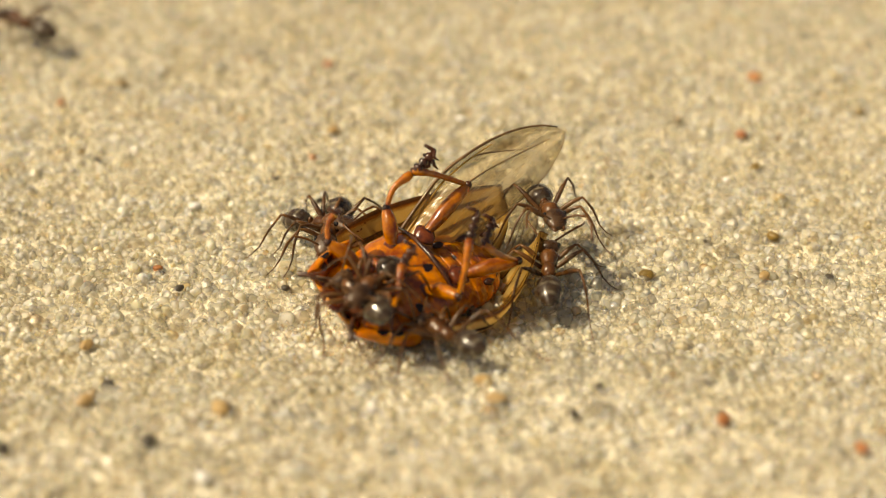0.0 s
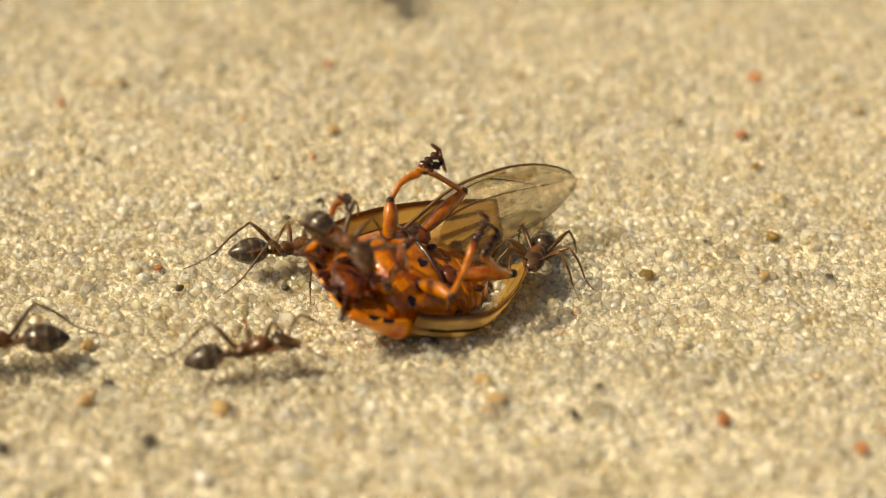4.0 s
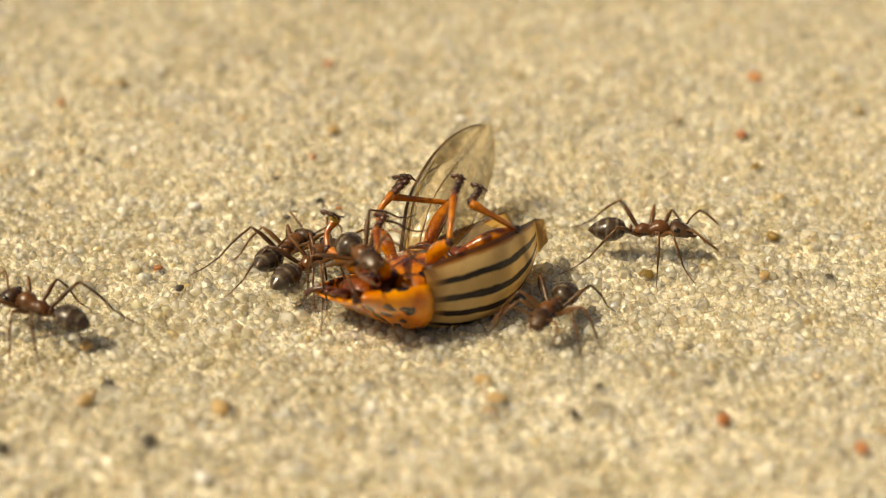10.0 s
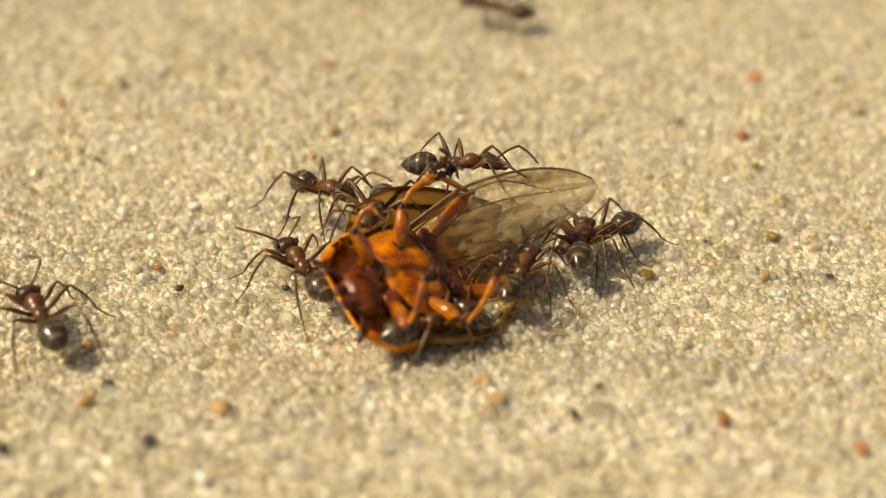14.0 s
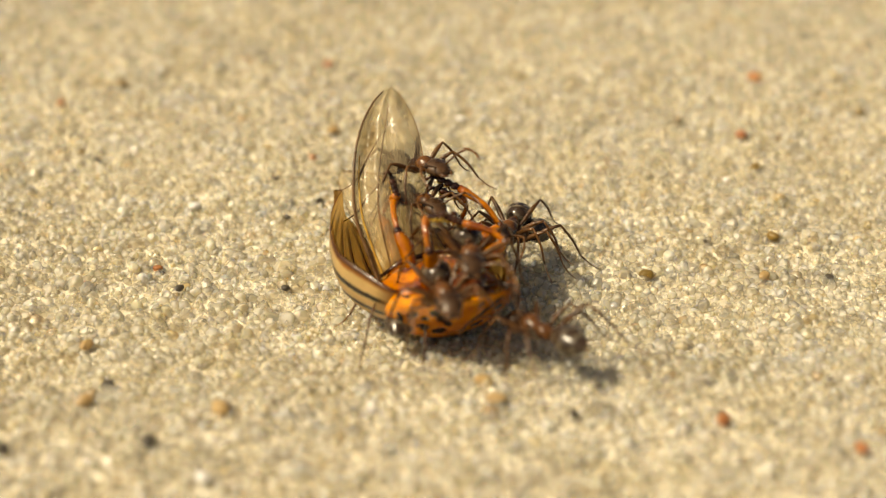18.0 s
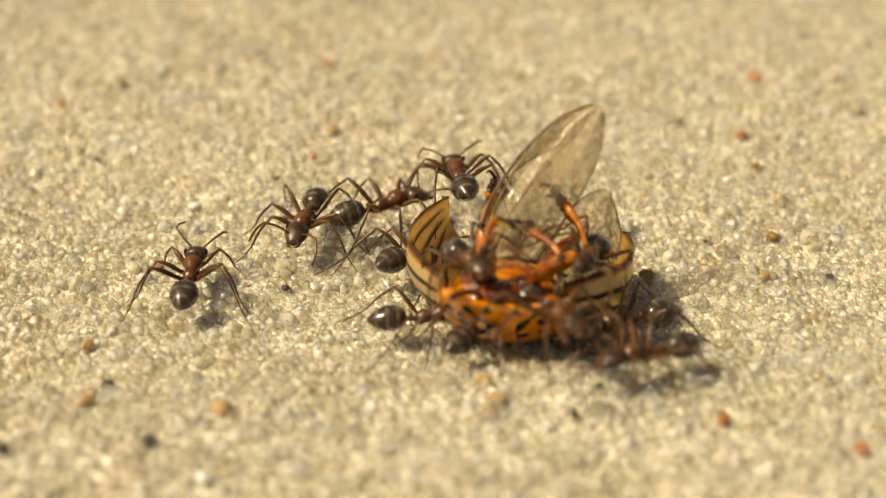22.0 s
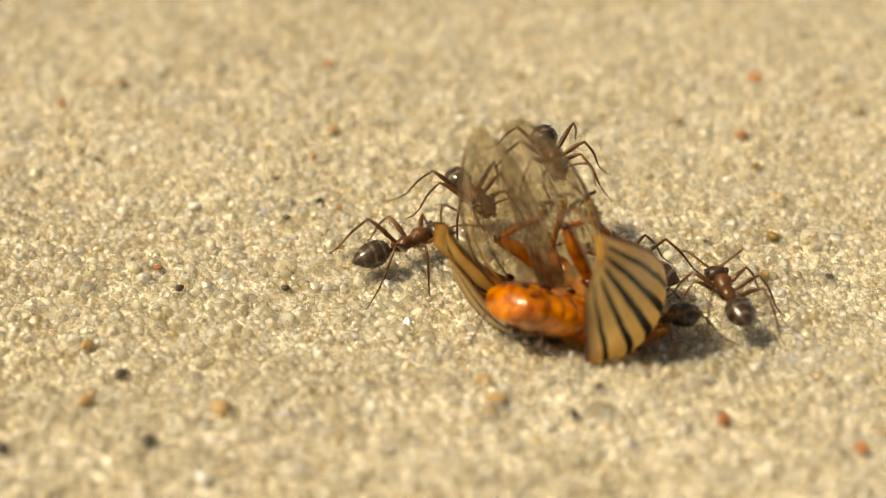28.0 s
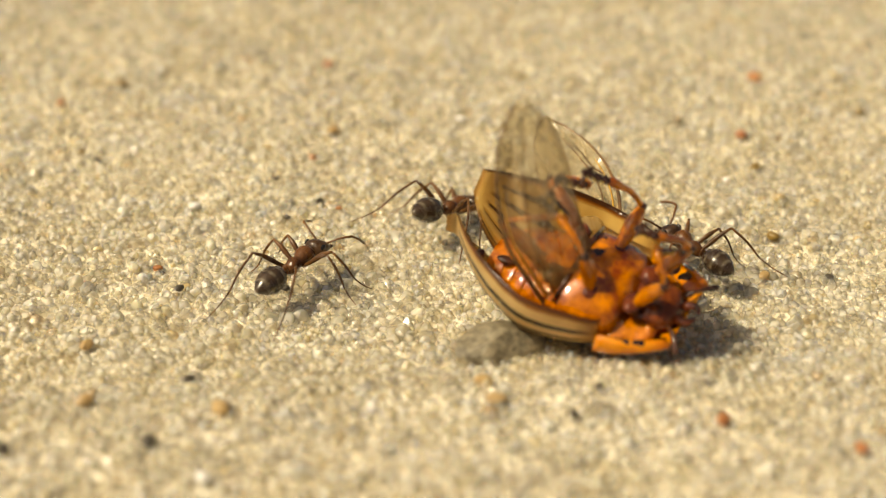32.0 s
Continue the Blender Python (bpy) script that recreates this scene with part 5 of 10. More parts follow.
    walk(ANTS[1], [
        at(0, -22.20, 21.52, 0.06, 0.0, 0.3, 144.7), at(0.07, -21.29, 17.72, -0.01, 0.1, 0.2, 214.2), at(0.14, -20.37, 13.92, -0.07, 0.0, 0.0, 283.6),
        at(0.36, -17.48, 1.99, -0.03, 0.0, 0.0, 283.6), at(0.5, -15.64, -5.61, -0.00, -0.0, -0.9, 244.7), at(0.57, -14.84, -6.02, 0.01, -0.2, -0.5, 288.7),
        at(0.64, -14.04, -6.43, 0.02, -0.0, -0.0, 332.7), at(0.86, -11.53, -7.73, 0.08, 0.0, 0.0, 332.7), at(0.93, -10.73, -8.14, 0.10, -0.1, -0.2, 264.1),
        at(1, -9.93, -8.55, 0.12, -0.0, -0.4, 195.6), at(1.5, -12.45, -8.43, 0.16, -0.0, 2.3, 144.3), at(1.57, -11.35, -7.80, 0.09, -0.6, 1.2, 87.1),
        at(1.64, -10.25, -7.17, 0.01, 0.0, -0.0, 30.0), at(1.86, -6.79, -5.18, -0.12, 0.0, -0.0, 30.0), at(1.93, -5.69, -4.54, -0.06, -3.4, -8.4, -13.5),
        at(2, -4.59, -3.91, 0.01, 0.0, -16.8, -58.0), at(2.5, -5.35, -2.74, 0.08, 0.0, -16.8, -63.1), at(2.75, -6.05, -1.86, -0.17, -7.8, -3.3, -2.7),
        at(3, -6.74, -0.97, -0.42, 0.0, 10.1, 56.7), at(3.5, -6.82, -1.95, -0.43, -0.0, 15.5, 47.6), at(4.5, -6.22, -1.61, -0.32, -7.2, 1.3, -6.2),
        at(5.5, -5.62, -1.27, -0.21, -0.0, -12.9, -59.7), at(6, -5.80, -2.29, -0.08, -0.0, 2.7, -10.7), at(6.5, -7.32, -1.92, -0.43, -0.0, 14.5, 44.9),
        at(6.75, -8.98, -0.49, -0.24, 2.8, 7.3, 88.2), at(7, -10.64, 0.94, -0.04, 0.0, 0.1, 130.7), at(7.14, -12.42, 0.90, -0.05, 0.0, 0.0, 181.3),
        at(7.36, -15.21, 0.84, -0.10, 0.0, 0.0, 181.3), at(7.5, -16.98, 0.79, -0.05, 0.0, -2.9, 166.9), at(7.64, -17.35, 5.23, -0.13, -0.0, 0.0, 94.8),
        at(7.86, -17.93, 12.20, 0.05, -0.0, 0.0, 94.8), at(8, -18.30, 16.64, 0.13, 0.0, 1.0, 104.4), at(8.14, -19.54, 23.17, 0.13, -0.0, -0.0, 100.8),
        at(8.36, -21.49, 33.45, -0.06, 0.0, 0.0, 100.8), at(8.5, -22.74, 39.99, -0.10, -0.0, 0.0, 100.8), at(8.667, -22.72, 39.83, -0.10, -0.3, -0.2, 46.5),
        at(8.833, -22.70, 39.66, -0.10, -0.3, -0.5, -7.8), at(9, -22.68, 39.50, -0.10, 0.0, -0.7, -62.1), at(9.5, -22.68, 39.50, -0.10, 0.0, -0.7, -62.1),
        at(10, -22.68, 39.50, -0.10, 0.0, -0.7, -62.1), at(10.5, -22.68, 39.50, -0.10, 0.0, -0.7, -62.1), at(11, -22.68, 39.50, -0.10, 0.0, -0.7, -62.1),
        at(11.5, -22.68, 39.50, -0.10, 0.0, -0.7, -62.1), at(12, -22.68, 39.50, -0.10, 0.0, -0.7, -62.1), at(12.14, -20.63, 32.41, -0.16, -0.0, -0.0, -74.0),
        at(12.36, -17.43, 21.26, 0.19, 0.0, 0.0, -74.0), at(12.407, -16.75, 18.89, 0.14, -0.5, -0.4, -124.9), at(12.453, -16.07, 16.53, 0.08, -0.5, -1.0, -175.8),
        at(12.5, -15.39, 14.16, 0.03, 0.0, -1.4, -226.7), at(12.547, -14.73, 12.13, 0.04, -0.5, -1.0, -175.1), at(12.593, -14.07, 10.11, 0.04, -0.5, -0.4, -123.6),
        at(12.64, -13.41, 8.08, 0.05, 0.0, 0.0, -72.0), at(12.86, -10.31, -1.47, 0.00, 0.0, 0.0, -72.0), at(12.93, -9.32, -4.51, 0.03, -0.6, 1.0, -7.6),
        at(13, -8.34, -7.55, 0.06, 0.0, 2.0, 56.8), at(13.07, -10.20, -7.55, 0.07, 0.6, 1.0, 118.3), at(13.14, -12.06, -7.54, 0.08, -0.0, 0.0, 179.8),
        at(13.36, -17.90, -7.51, -0.11, -0.0, -0.0, 179.8), at(13.5, -21.62, -7.50, -0.03, -0.0, 0.3, 179.5), at(13.547, -21.02, -7.48, -0.01, -0.1, 0.2, 120.3),
        at(13.593, -20.43, -7.46, 0.00, -0.1, 0.1, 61.0), at(13.64, -19.84, -7.45, 0.02, 0.0, -0.0, 1.8), at(13.86, -17.05, -7.36, -0.04, 0.0, 0.0, 1.8),
        at(13.93, -16.16, -7.33, -0.02, 0.2, -0.3, 60.7), at(14, -15.27, -7.30, 0.00, 0.0, -0.6, 119.6), at(14.14, -17.06, -7.32, -0.04, 0.0, 0.0, 180.6),
        at(14.36, -19.86, -7.35, 0.03, -0.0, -0.0, 180.6), at(14.5, -21.65, -7.37, -0.03, -0.0, 0.6, 179.1), at(14.687, -20.85, -6.98, -0.00, -0.2, 0.4, 128.1),
        at(14.873, -20.04, -6.59, 0.02, -0.2, 0.2, 77.1), at(15.06, -19.24, -6.20, 0.05, 0.0, -0.0, 26.1), at(15.94, -15.47, -4.35, -0.03, 0.0, -0.0, 26.1),
        at(16.5, -13.06, -3.17, -0.01, -0.0, 1.4, 42.5), at(16.57, -12.26, -3.75, -0.02, -0.2, 0.7, 3.3), at(16.64, -11.46, -4.33, -0.03, 0.0, -0.0, -35.9),
        at(16.86, -8.94, -6.15, -0.08, -0.0, -0.0, -35.9), at(16.93, -8.14, -6.73, -0.01, -0.7, -1.7, -80.3), at(17, -7.33, -7.32, 0.05, 0.0, -3.5, -124.8),
        at(17.14, -11.34, -7.32, 0.04, 0.0, -0.0, -180.0), at(17.36, -17.65, -7.32, -0.09, 0.0, -0.0, -180.0), at(17.5, -21.66, -7.32, -0.03, 0.0, 0.7, -181.1),
        at(17.667, -21.61, -7.32, -0.03, -0.7, 0.2, -237.1), at(17.833, -21.57, -7.31, -0.03, -0.7, -0.7, -293.1), at(18, -21.52, -7.31, -0.03, -0.0, -1.2, -349.1),
        at(18.5, -21.52, -7.31, -0.03, -0.0, -1.2, -349.1), at(18.75, -18.79, -7.03, 0.00, -0.3, -0.5, -310.8), at(19, -16.05, -6.74, 0.04, -0.0, 0.3, -272.5),
        at(19.25, -18.92, -6.81, 0.01, -0.1, 0.5, -226.8), at(19.5, -21.78, -6.89, -0.01, -0.0, 0.8, -181.2), at(19.667, -21.74, -6.88, -0.01, -0.6, 0.3, -237.4),
        at(19.833, -21.71, -6.87, -0.01, -0.6, -0.5, -293.6), at(20, -21.67, -6.86, -0.01, -0.0, -0.9, -349.7), at(20.5, -21.67, -6.86, -0.01, 0.0, -0.9, -349.7),
        at(21, -21.67, -6.86, -0.01, 0.0, -0.9, -349.7), at(21.14, -19.77, -6.96, 0.06, 0.0, 0.0, -362.9), at(21.36, -16.79, -7.11, -0.01, 0.0, -0.0, -362.9),
        at(21.5, -14.89, -7.20, 0.00, -0.0, -0.6, -339.7), at(21.64, -12.32, -5.07, -0.00, 0.0, 0.0, -320.4), at(21.86, -8.28, -1.73, -0.08, 0.0, 0.0, -320.4),
        at(21.93, -6.99, -0.66, -0.05, 0.2, 0.2, -390.7), at(22, -5.71, 0.40, -0.02, 0.0, 0.5, -461.1), at(22.047, -5.97, 4.06, -0.01, -0.2, 0.3, -516.0),
        at(22.093, -6.23, 7.72, 0.01, -0.2, 0.1, -571.0), at(22.14, -6.49, 11.38, 0.02, -0.0, -0.0, -625.9), at(22.36, -7.71, 28.63, 0.09, 0.0, 0.0, -625.9),
        at(22.5, -8.49, 39.60, -0.10, -0.0, 1.1, -625.9), at(22.667, -8.50, 39.55, -0.10, -0.9, 0.5, -683.6), at(22.833, -8.51, 39.49, -0.10, -0.9, -0.6, -741.2),
        at(23, -8.51, 39.44, -0.10, 0.0, -1.1, -798.9), at(23.5, -8.51, 39.44, -0.10, 0.0, -1.1, -798.9), at(24, -8.51, 39.44, -0.10, -0.0, -1.1, -798.9),
        at(24.5, -8.51, 39.44, -0.10, -0.0, -1.1, -798.9), at(25, -8.51, 39.44, -0.10, -0.0, -1.1, -798.9), at(25.5, -8.51, 39.44, -0.10, -0.0, -1.1, -798.9),
        at(27.5, -8.51, 39.44, -0.10, -0.0, -1.1, -798.9), at(28, -8.51, 39.44, -0.10, -0.0, -1.1, -798.9), at(28.5, -8.51, 39.44, -0.10, -0.0, -1.1, -798.9),
        at(29, -8.51, 39.44, -0.10, -0.0, -1.1, -798.9), at(29.5, -8.51, 39.44, -0.10, -0.0, -1.1, -798.9), at(30, -8.51, 39.44, -0.10, -0.0, -1.1, -798.9),
        at(30.5, -8.51, 39.44, -0.10, -0.0, -1.1, -798.9), at(31, -8.51, 39.44, -0.10, -0.0, -1.1, -798.9), at(31.5, -8.51, 39.44, -0.10, -0.0, -1.1, -798.9),
        at(32, -8.51, 39.44, -0.10, -0.0, -1.1, -798.9)])
    walk(ANTS[2], [
        at(0, 27.42, 9.70, -0.00, 0.0, 0.1, -157.1), at(0.5, 27.42, 9.70, -0.00, 0.0, 0.1, -157.1), at(1, 27.42, 9.70, -0.00, 0.0, 0.1, -157.1),
        at(1.5, 27.42, 9.70, -0.00, 0.0, 0.1, -157.1), at(2, 27.42, 9.70, -0.00, 0.0, 0.1, -157.1), at(2.5, 27.42, 9.70, -0.00, 0.0, 0.1, -157.1),
        at(3, 27.42, 9.70, -0.00, 0.0, 0.1, -157.1), at(3.5, 27.42, 9.70, -0.00, 0.0, 0.1, -157.1), at(5.5, 27.42, 9.70, -0.00, 0.0, 0.1, -157.1),
        at(6, 27.42, 9.70, -0.00, 0.0, 0.1, -157.1), at(6.5, 27.42, 9.70, -0.00, 0.0, 0.1, -157.1), at(7, 27.42, 9.70, -0.00, 0.0, 0.1, -157.1),
        at(7.5, 27.42, 9.70, -0.00, 0.0, 0.1, -157.1), at(8, 27.42, 9.70, -0.00, 0.0, 0.1, -157.1), at(8.5, 27.42, 9.70, -0.00, 0.0, 0.1, -157.1),
        at(9, 27.42, 9.70, -0.00, 0.0, 0.1, -157.1), at(9.5, 27.42, 9.70, -0.00, 0.0, 0.1, -157.1), at(10, 27.42, 9.70, -0.00, 0.0, 0.1, -157.1),
        at(10.5, 27.42, 9.70, -0.00, 0.0, 0.1, -157.1), at(11, 27.42, 9.70, -0.00, 0.0, 0.1, -157.1), at(11.5, 27.42, 9.70, -0.00, 0.0, 0.1, -157.1),
        at(12, 27.42, 9.70, -0.00, 0.0, 0.1, -157.1), at(12.5, 27.42, 9.70, -0.00, 0.0, 0.1, -157.1), at(13, 27.42, 9.70, -0.00, 0.0, 0.1, -157.1),
        at(13.5, 27.42, 9.70, -0.00, 0.0, 0.1, -157.1), at(13.64, 20.61, 5.87, -0.13, -0.0, -0.0, -150.6), at(13.86, 9.90, -0.16, -0.11, -0.0, -0.0, -150.6),
        at(13.93, 6.49, -2.07, -0.00, -0.2, -0.3, -219.9), at(14, 3.09, -3.99, 0.11, 0.0, -0.6, -289.1), at(14.14, 7.53, 2.86, -0.02, -0.0, 0.0, -303.0),
        at(14.36, 14.51, 13.63, 0.07, 0.0, -0.0, -303.0), at(14.5, 18.95, 20.48, 0.09, 0.0, 0.7, -234.8), at(15.06, 20.27, 27.33, 0.10, 0.0, 0.0, -280.8),
        at(15.94, 22.33, 38.11, -0.07, 0.0, 0.0, -280.8), at(16.5, 23.64, 44.97, -0.10, 0.0, 0.0, -280.7), at(16.667, 23.64, 44.87, -0.10, 0.0, 0.0, -226.1),
        at(16.833, 23.64, 44.77, -0.10, 0.0, -0.0, -171.5), at(17, 23.63, 44.67, -0.10, -0.0, 0.0, -116.9), at(17.5, 23.63, 44.67, -0.10, -0.0, 0.0, -116.9),
        at(18, 23.63, 44.67, -0.10, 0.0, 0.0, -116.9), at(18.5, 23.63, 44.67, -0.10, 0.0, 0.0, -116.9), at(19, 23.63, 44.67, -0.10, 0.0, 0.0, -116.9),
        at(19.5, 23.63, 44.67, -0.10, 0.0, 0.0, -116.9), at(20, 23.63, 44.67, -0.10, 0.0, 0.0, -116.9), at(20.5, 23.63, 44.67, -0.10, 0.0, 0.0, -116.9),
        at(21, 23.63, 44.67, -0.10, 0.0, 0.0, -116.9), at(21.5, 23.63, 44.67, -0.10, 0.0, 0.0, -116.9), at(22, 23.63, 44.67, -0.10, 0.0, 0.0, -116.9),
        at(22.5, 23.63, 44.67, -0.10, 0.0, 0.0, -116.9), at(22.64, 18.85, 29.18, 0.04, 0.0, 0.0, -107.2), at(22.86, 11.33, 4.83, 0.07, 0.0, 0.0, -107.2),
        at(22.93, 8.93, -2.91, 0.58, 1.3, 3.1, -153.3), at(23, 6.54, -10.66, 1.09, -0.0, 6.3, -199.5), at(23.047, 7.90, -10.70, 1.06, -2.3, 4.6, -253.7),
        at(23.093, 9.26, -10.73, 1.03, -2.3, 1.7, -307.6), at(23.14, 10.62, -10.77, 1.00, 0.0, -0.0, -361.5), at(23.36, 17.04, -10.94, 1.20, -0.0, -0.0, -361.5),
        at(23.5, 21.12, -11.05, 1.37, -0.0, -0.8, -361.2), at(23.667, 21.08, -11.05, 1.37, -0.5, -0.4, -307.1), at(23.833, 21.04, -11.05, 1.37, -0.5, 0.2, -252.9),
        at(24, 21.00, -11.05, 1.37, 0.0, 0.6, -198.8), at(24.5, 21.00, -11.05, 1.37, -0.0, 0.6, -198.8), at(25, 21.00, -11.05, 1.37, -0.0, 0.6, -198.8),
        at(25.5, 21.00, -11.05, 1.37, -0.0, 0.6, -198.8), at(27.5, 21.00, -11.05, 1.37, -0.0, 0.6, -198.8), at(27.64, 17.32, -10.10, 1.16, 0.0, 0.0, -194.6),
        at(27.86, 11.54, -8.60, 0.20, -0.0, -0.0, -194.6), at(28, 7.87, -7.64, 0.05, -0.0, -4.0, -153.9), at(28.07, 9.80, -7.90, 0.07, -1.5, -2.0, -80.7),
        at(28.14, 11.73, -8.16, 0.10, 0.0, -0.0, -7.7), at(28.36, 17.79, -8.98, 0.91, -0.0, -0.0, -7.7), at(28.5, 21.65, -9.50, 1.29, -0.0, -2.5, -3.9),
        at(28.75, 21.76, -9.40, 1.27, -6.1, 5.8, 68.0), at(29, 21.88, -9.30, 1.24, -0.0, 14.1, 141.1), at(29.5, 21.88, -9.30, 1.24, -0.0, 14.1, 141.1),
        at(30, 21.88, -9.30, 1.24, 0.0, 14.1, 141.1), at(30.5, 21.88, -9.30, 1.24, -0.0, 14.1, 141.1), at(31, 21.88, -9.30, 1.24, 0.0, 14.1, 141.1),
        at(31.5, 21.88, -9.30, 1.24, 0.0, 14.1, 141.1), at(32, 21.88, -9.30, 1.24, -0.0, 14.1, 141.1)])
    walk(ANTS[3], [
        at(0, -28.18, 6.55, -0.12, -0.0, 1.2, -15.3), at(0.5, -28.18, 6.55, -0.12, 0.0, 1.2, -15.3), at(1, -28.18, 6.55, -0.12, -0.0, 1.2, -15.3),
        at(1.5, -28.18, 6.55, -0.12, 0.0, 1.2, -15.3), at(2, -28.18, 6.55, -0.12, 0.0, 1.2, -15.3), at(2.5, -28.18, 6.55, -0.12, -0.0, 1.2, -15.3),
        at(3, -28.18, 6.55, -0.12, 0.0, 1.2, -15.3), at(3.5, -28.18, 6.55, -0.12, 0.0, 1.2, -15.3), at(5.5, -28.18, 6.55, -0.12, -0.0, 1.2, -15.3),
        at(6, -28.18, 6.55, -0.12, -0.0, 1.2, -15.3), at(6.5, -28.18, 6.55, -0.12, 0.0, 1.2, -15.3), at(7, -28.18, 6.55, -0.12, 0.0, 1.2, -15.3),
        at(7.5, -28.18, 6.55, -0.12, 0.0, 1.2, -15.3), at(8, -28.18, 6.55, -0.12, 0.0, 1.2, -15.3), at(8.5, -28.18, 6.55, -0.12, 0.0, 1.2, -15.3),
        at(9, -28.18, 6.55, -0.12, 0.0, 1.2, -15.3), at(9.5, -28.18, 6.55, -0.12, 0.0, 1.2, -15.3), at(10, -28.18, 6.55, -0.12, 0.0, 1.2, -15.3),
        at(10.5, -28.18, 6.55, -0.12, 0.0, 1.2, -15.3), at(11, -28.18, 6.55, -0.12, 0.0, 1.2, -15.3), at(11.5, -28.18, 6.55, -0.12, 0.0, 1.2, -15.3),
        at(12, -28.18, 6.55, -0.12, 0.0, 1.2, -15.3), at(12.5, -28.18, 6.55, -0.12, 0.0, 1.2, -15.3), at(13, -28.18, 6.55, -0.12, 0.0, 1.2, -15.3),
        at(13.5, -28.18, 6.55, -0.12, 0.0, 1.2, -15.3), at(14, -28.18, 6.55, -0.12, -0.0, 1.2, -15.3), at(14.5, -28.18, 6.55, -0.12, 0.0, 1.2, -15.3),
        at(16.5, -28.18, 6.55, -0.12, 0.0, 1.2, -15.3), at(17, -28.18, 6.55, -0.12, 0.0, 1.2, -15.3), at(17.5, -28.18, 6.55, -0.12, 0.0, 1.2, -15.3),
        at(18, -28.18, 6.55, -0.12, 0.0, 1.2, -15.3), at(18.5, -28.18, 6.55, -0.12, 0.0, 1.2, -15.3), at(18.64, -24.45, 4.43, -0.03, 0.0, -0.0, -29.6),
        at(18.86, -18.58, 1.09, 0.06, -0.0, 0.0, -29.6), at(19, -14.85, -1.03, -0.01, -0.0, 0.1, 22.3), at(19.07, -14.33, -1.72, 0.00, -0.0, 0.1, -15.6),
        at(19.14, -13.82, -2.41, 0.02, 0.0, 0.0, -53.4), at(19.36, -12.21, -4.58, -0.04, 0.0, 0.0, -53.4), at(19.43, -11.70, -5.28, -0.00, -0.6, 1.7, -15.1),
        at(19.5, -11.18, -5.97, 0.03, -0.0, 3.5, 23.3), at(19.64, -8.10, -5.04, -0.04, 0.0, 0.0, 16.7), at(19.86, -3.27, -3.59, -0.29, 0.0, 0.0, 16.7),
        at(20, -0.19, -2.66, -0.26, 0.0, 12.2, 73.7), at(20.5, -0.33, -0.46, 2.41, 0.0, -5.2, 77.8), at(21, -1.80, 0.95, -0.43, -0.0, 13.4, 39.6),
        at(21.5, -2.73, 3.49, 0.08, -0.0, 7.9, 44.9), at(22, -2.58, 1.23, 0.08, -0.0, -0.9, 25.6), at(22.5, -3.31, 1.28, 0.02, -0.0, 3.6, 92.4),
        at(23, -2.02, -0.96, -0.41, 0.0, 3.8, 86.2), at(23.5, -2.51, -2.40, -0.09, -0.0, 19.6, 48.8), at(24, -1.80, -0.99, -0.56, 0.0, -0.6, 27.3),
        at(24.5, -2.45, -1.80, -0.59, 0.0, 1.3, 24.6), at(24.75, -2.02, -0.35, -0.44, 0.2, 1.9, -14.2), at(25, -1.59, 1.11, -0.28, 0.0, 2.5, -53.0),
        at(25.25, -2.67, -1.57, -0.49, 0.0, 2.5, -3.0), at(25.5, -3.74, -4.24, -0.69, 0.0, 2.5, 46.9), at(27.5, -3.75, -1.75, -0.55, 0.0, 11.0, 60.9),
        at(28, -1.52, -0.89, -0.57, -0.0, -1.2, 31.5), at(28.5, -0.95, 0.07, -0.49, 0.0, 13.6, 35.7), at(28.667, -0.78, -1.14, -0.47, 4.7, 10.1, 89.0),
        at(28.833, -0.60, -2.34, -0.45, 4.6, 4.3, 141.2), at(29, -0.42, -3.55, -0.43, -0.0, 0.8, 193.3), at(29.167, -0.72, -3.52, -0.56, 2.7, 3.0, 142.4),
        at(29.333, -1.02, -3.49, -0.70, 2.7, 6.4, 91.5), at(29.5, -1.32, -3.46, -0.83, 0.0, 8.6, 40.1), at(30, -2.16, -1.74, -0.59, 0.0, -0.2, 36.7),
        at(30.5, 1.01, -2.33, -0.68, -0.0, 14.1, 43.8), at(31, -0.75, -4.53, -0.40, -0.0, 2.9, 80.1), at(31.5, -0.22, -3.41, -0.44, 0.0, -0.0, 69.3),
        at(32, 0.02, 1.17, -0.14, -0.0, 19.8, 49.4)])
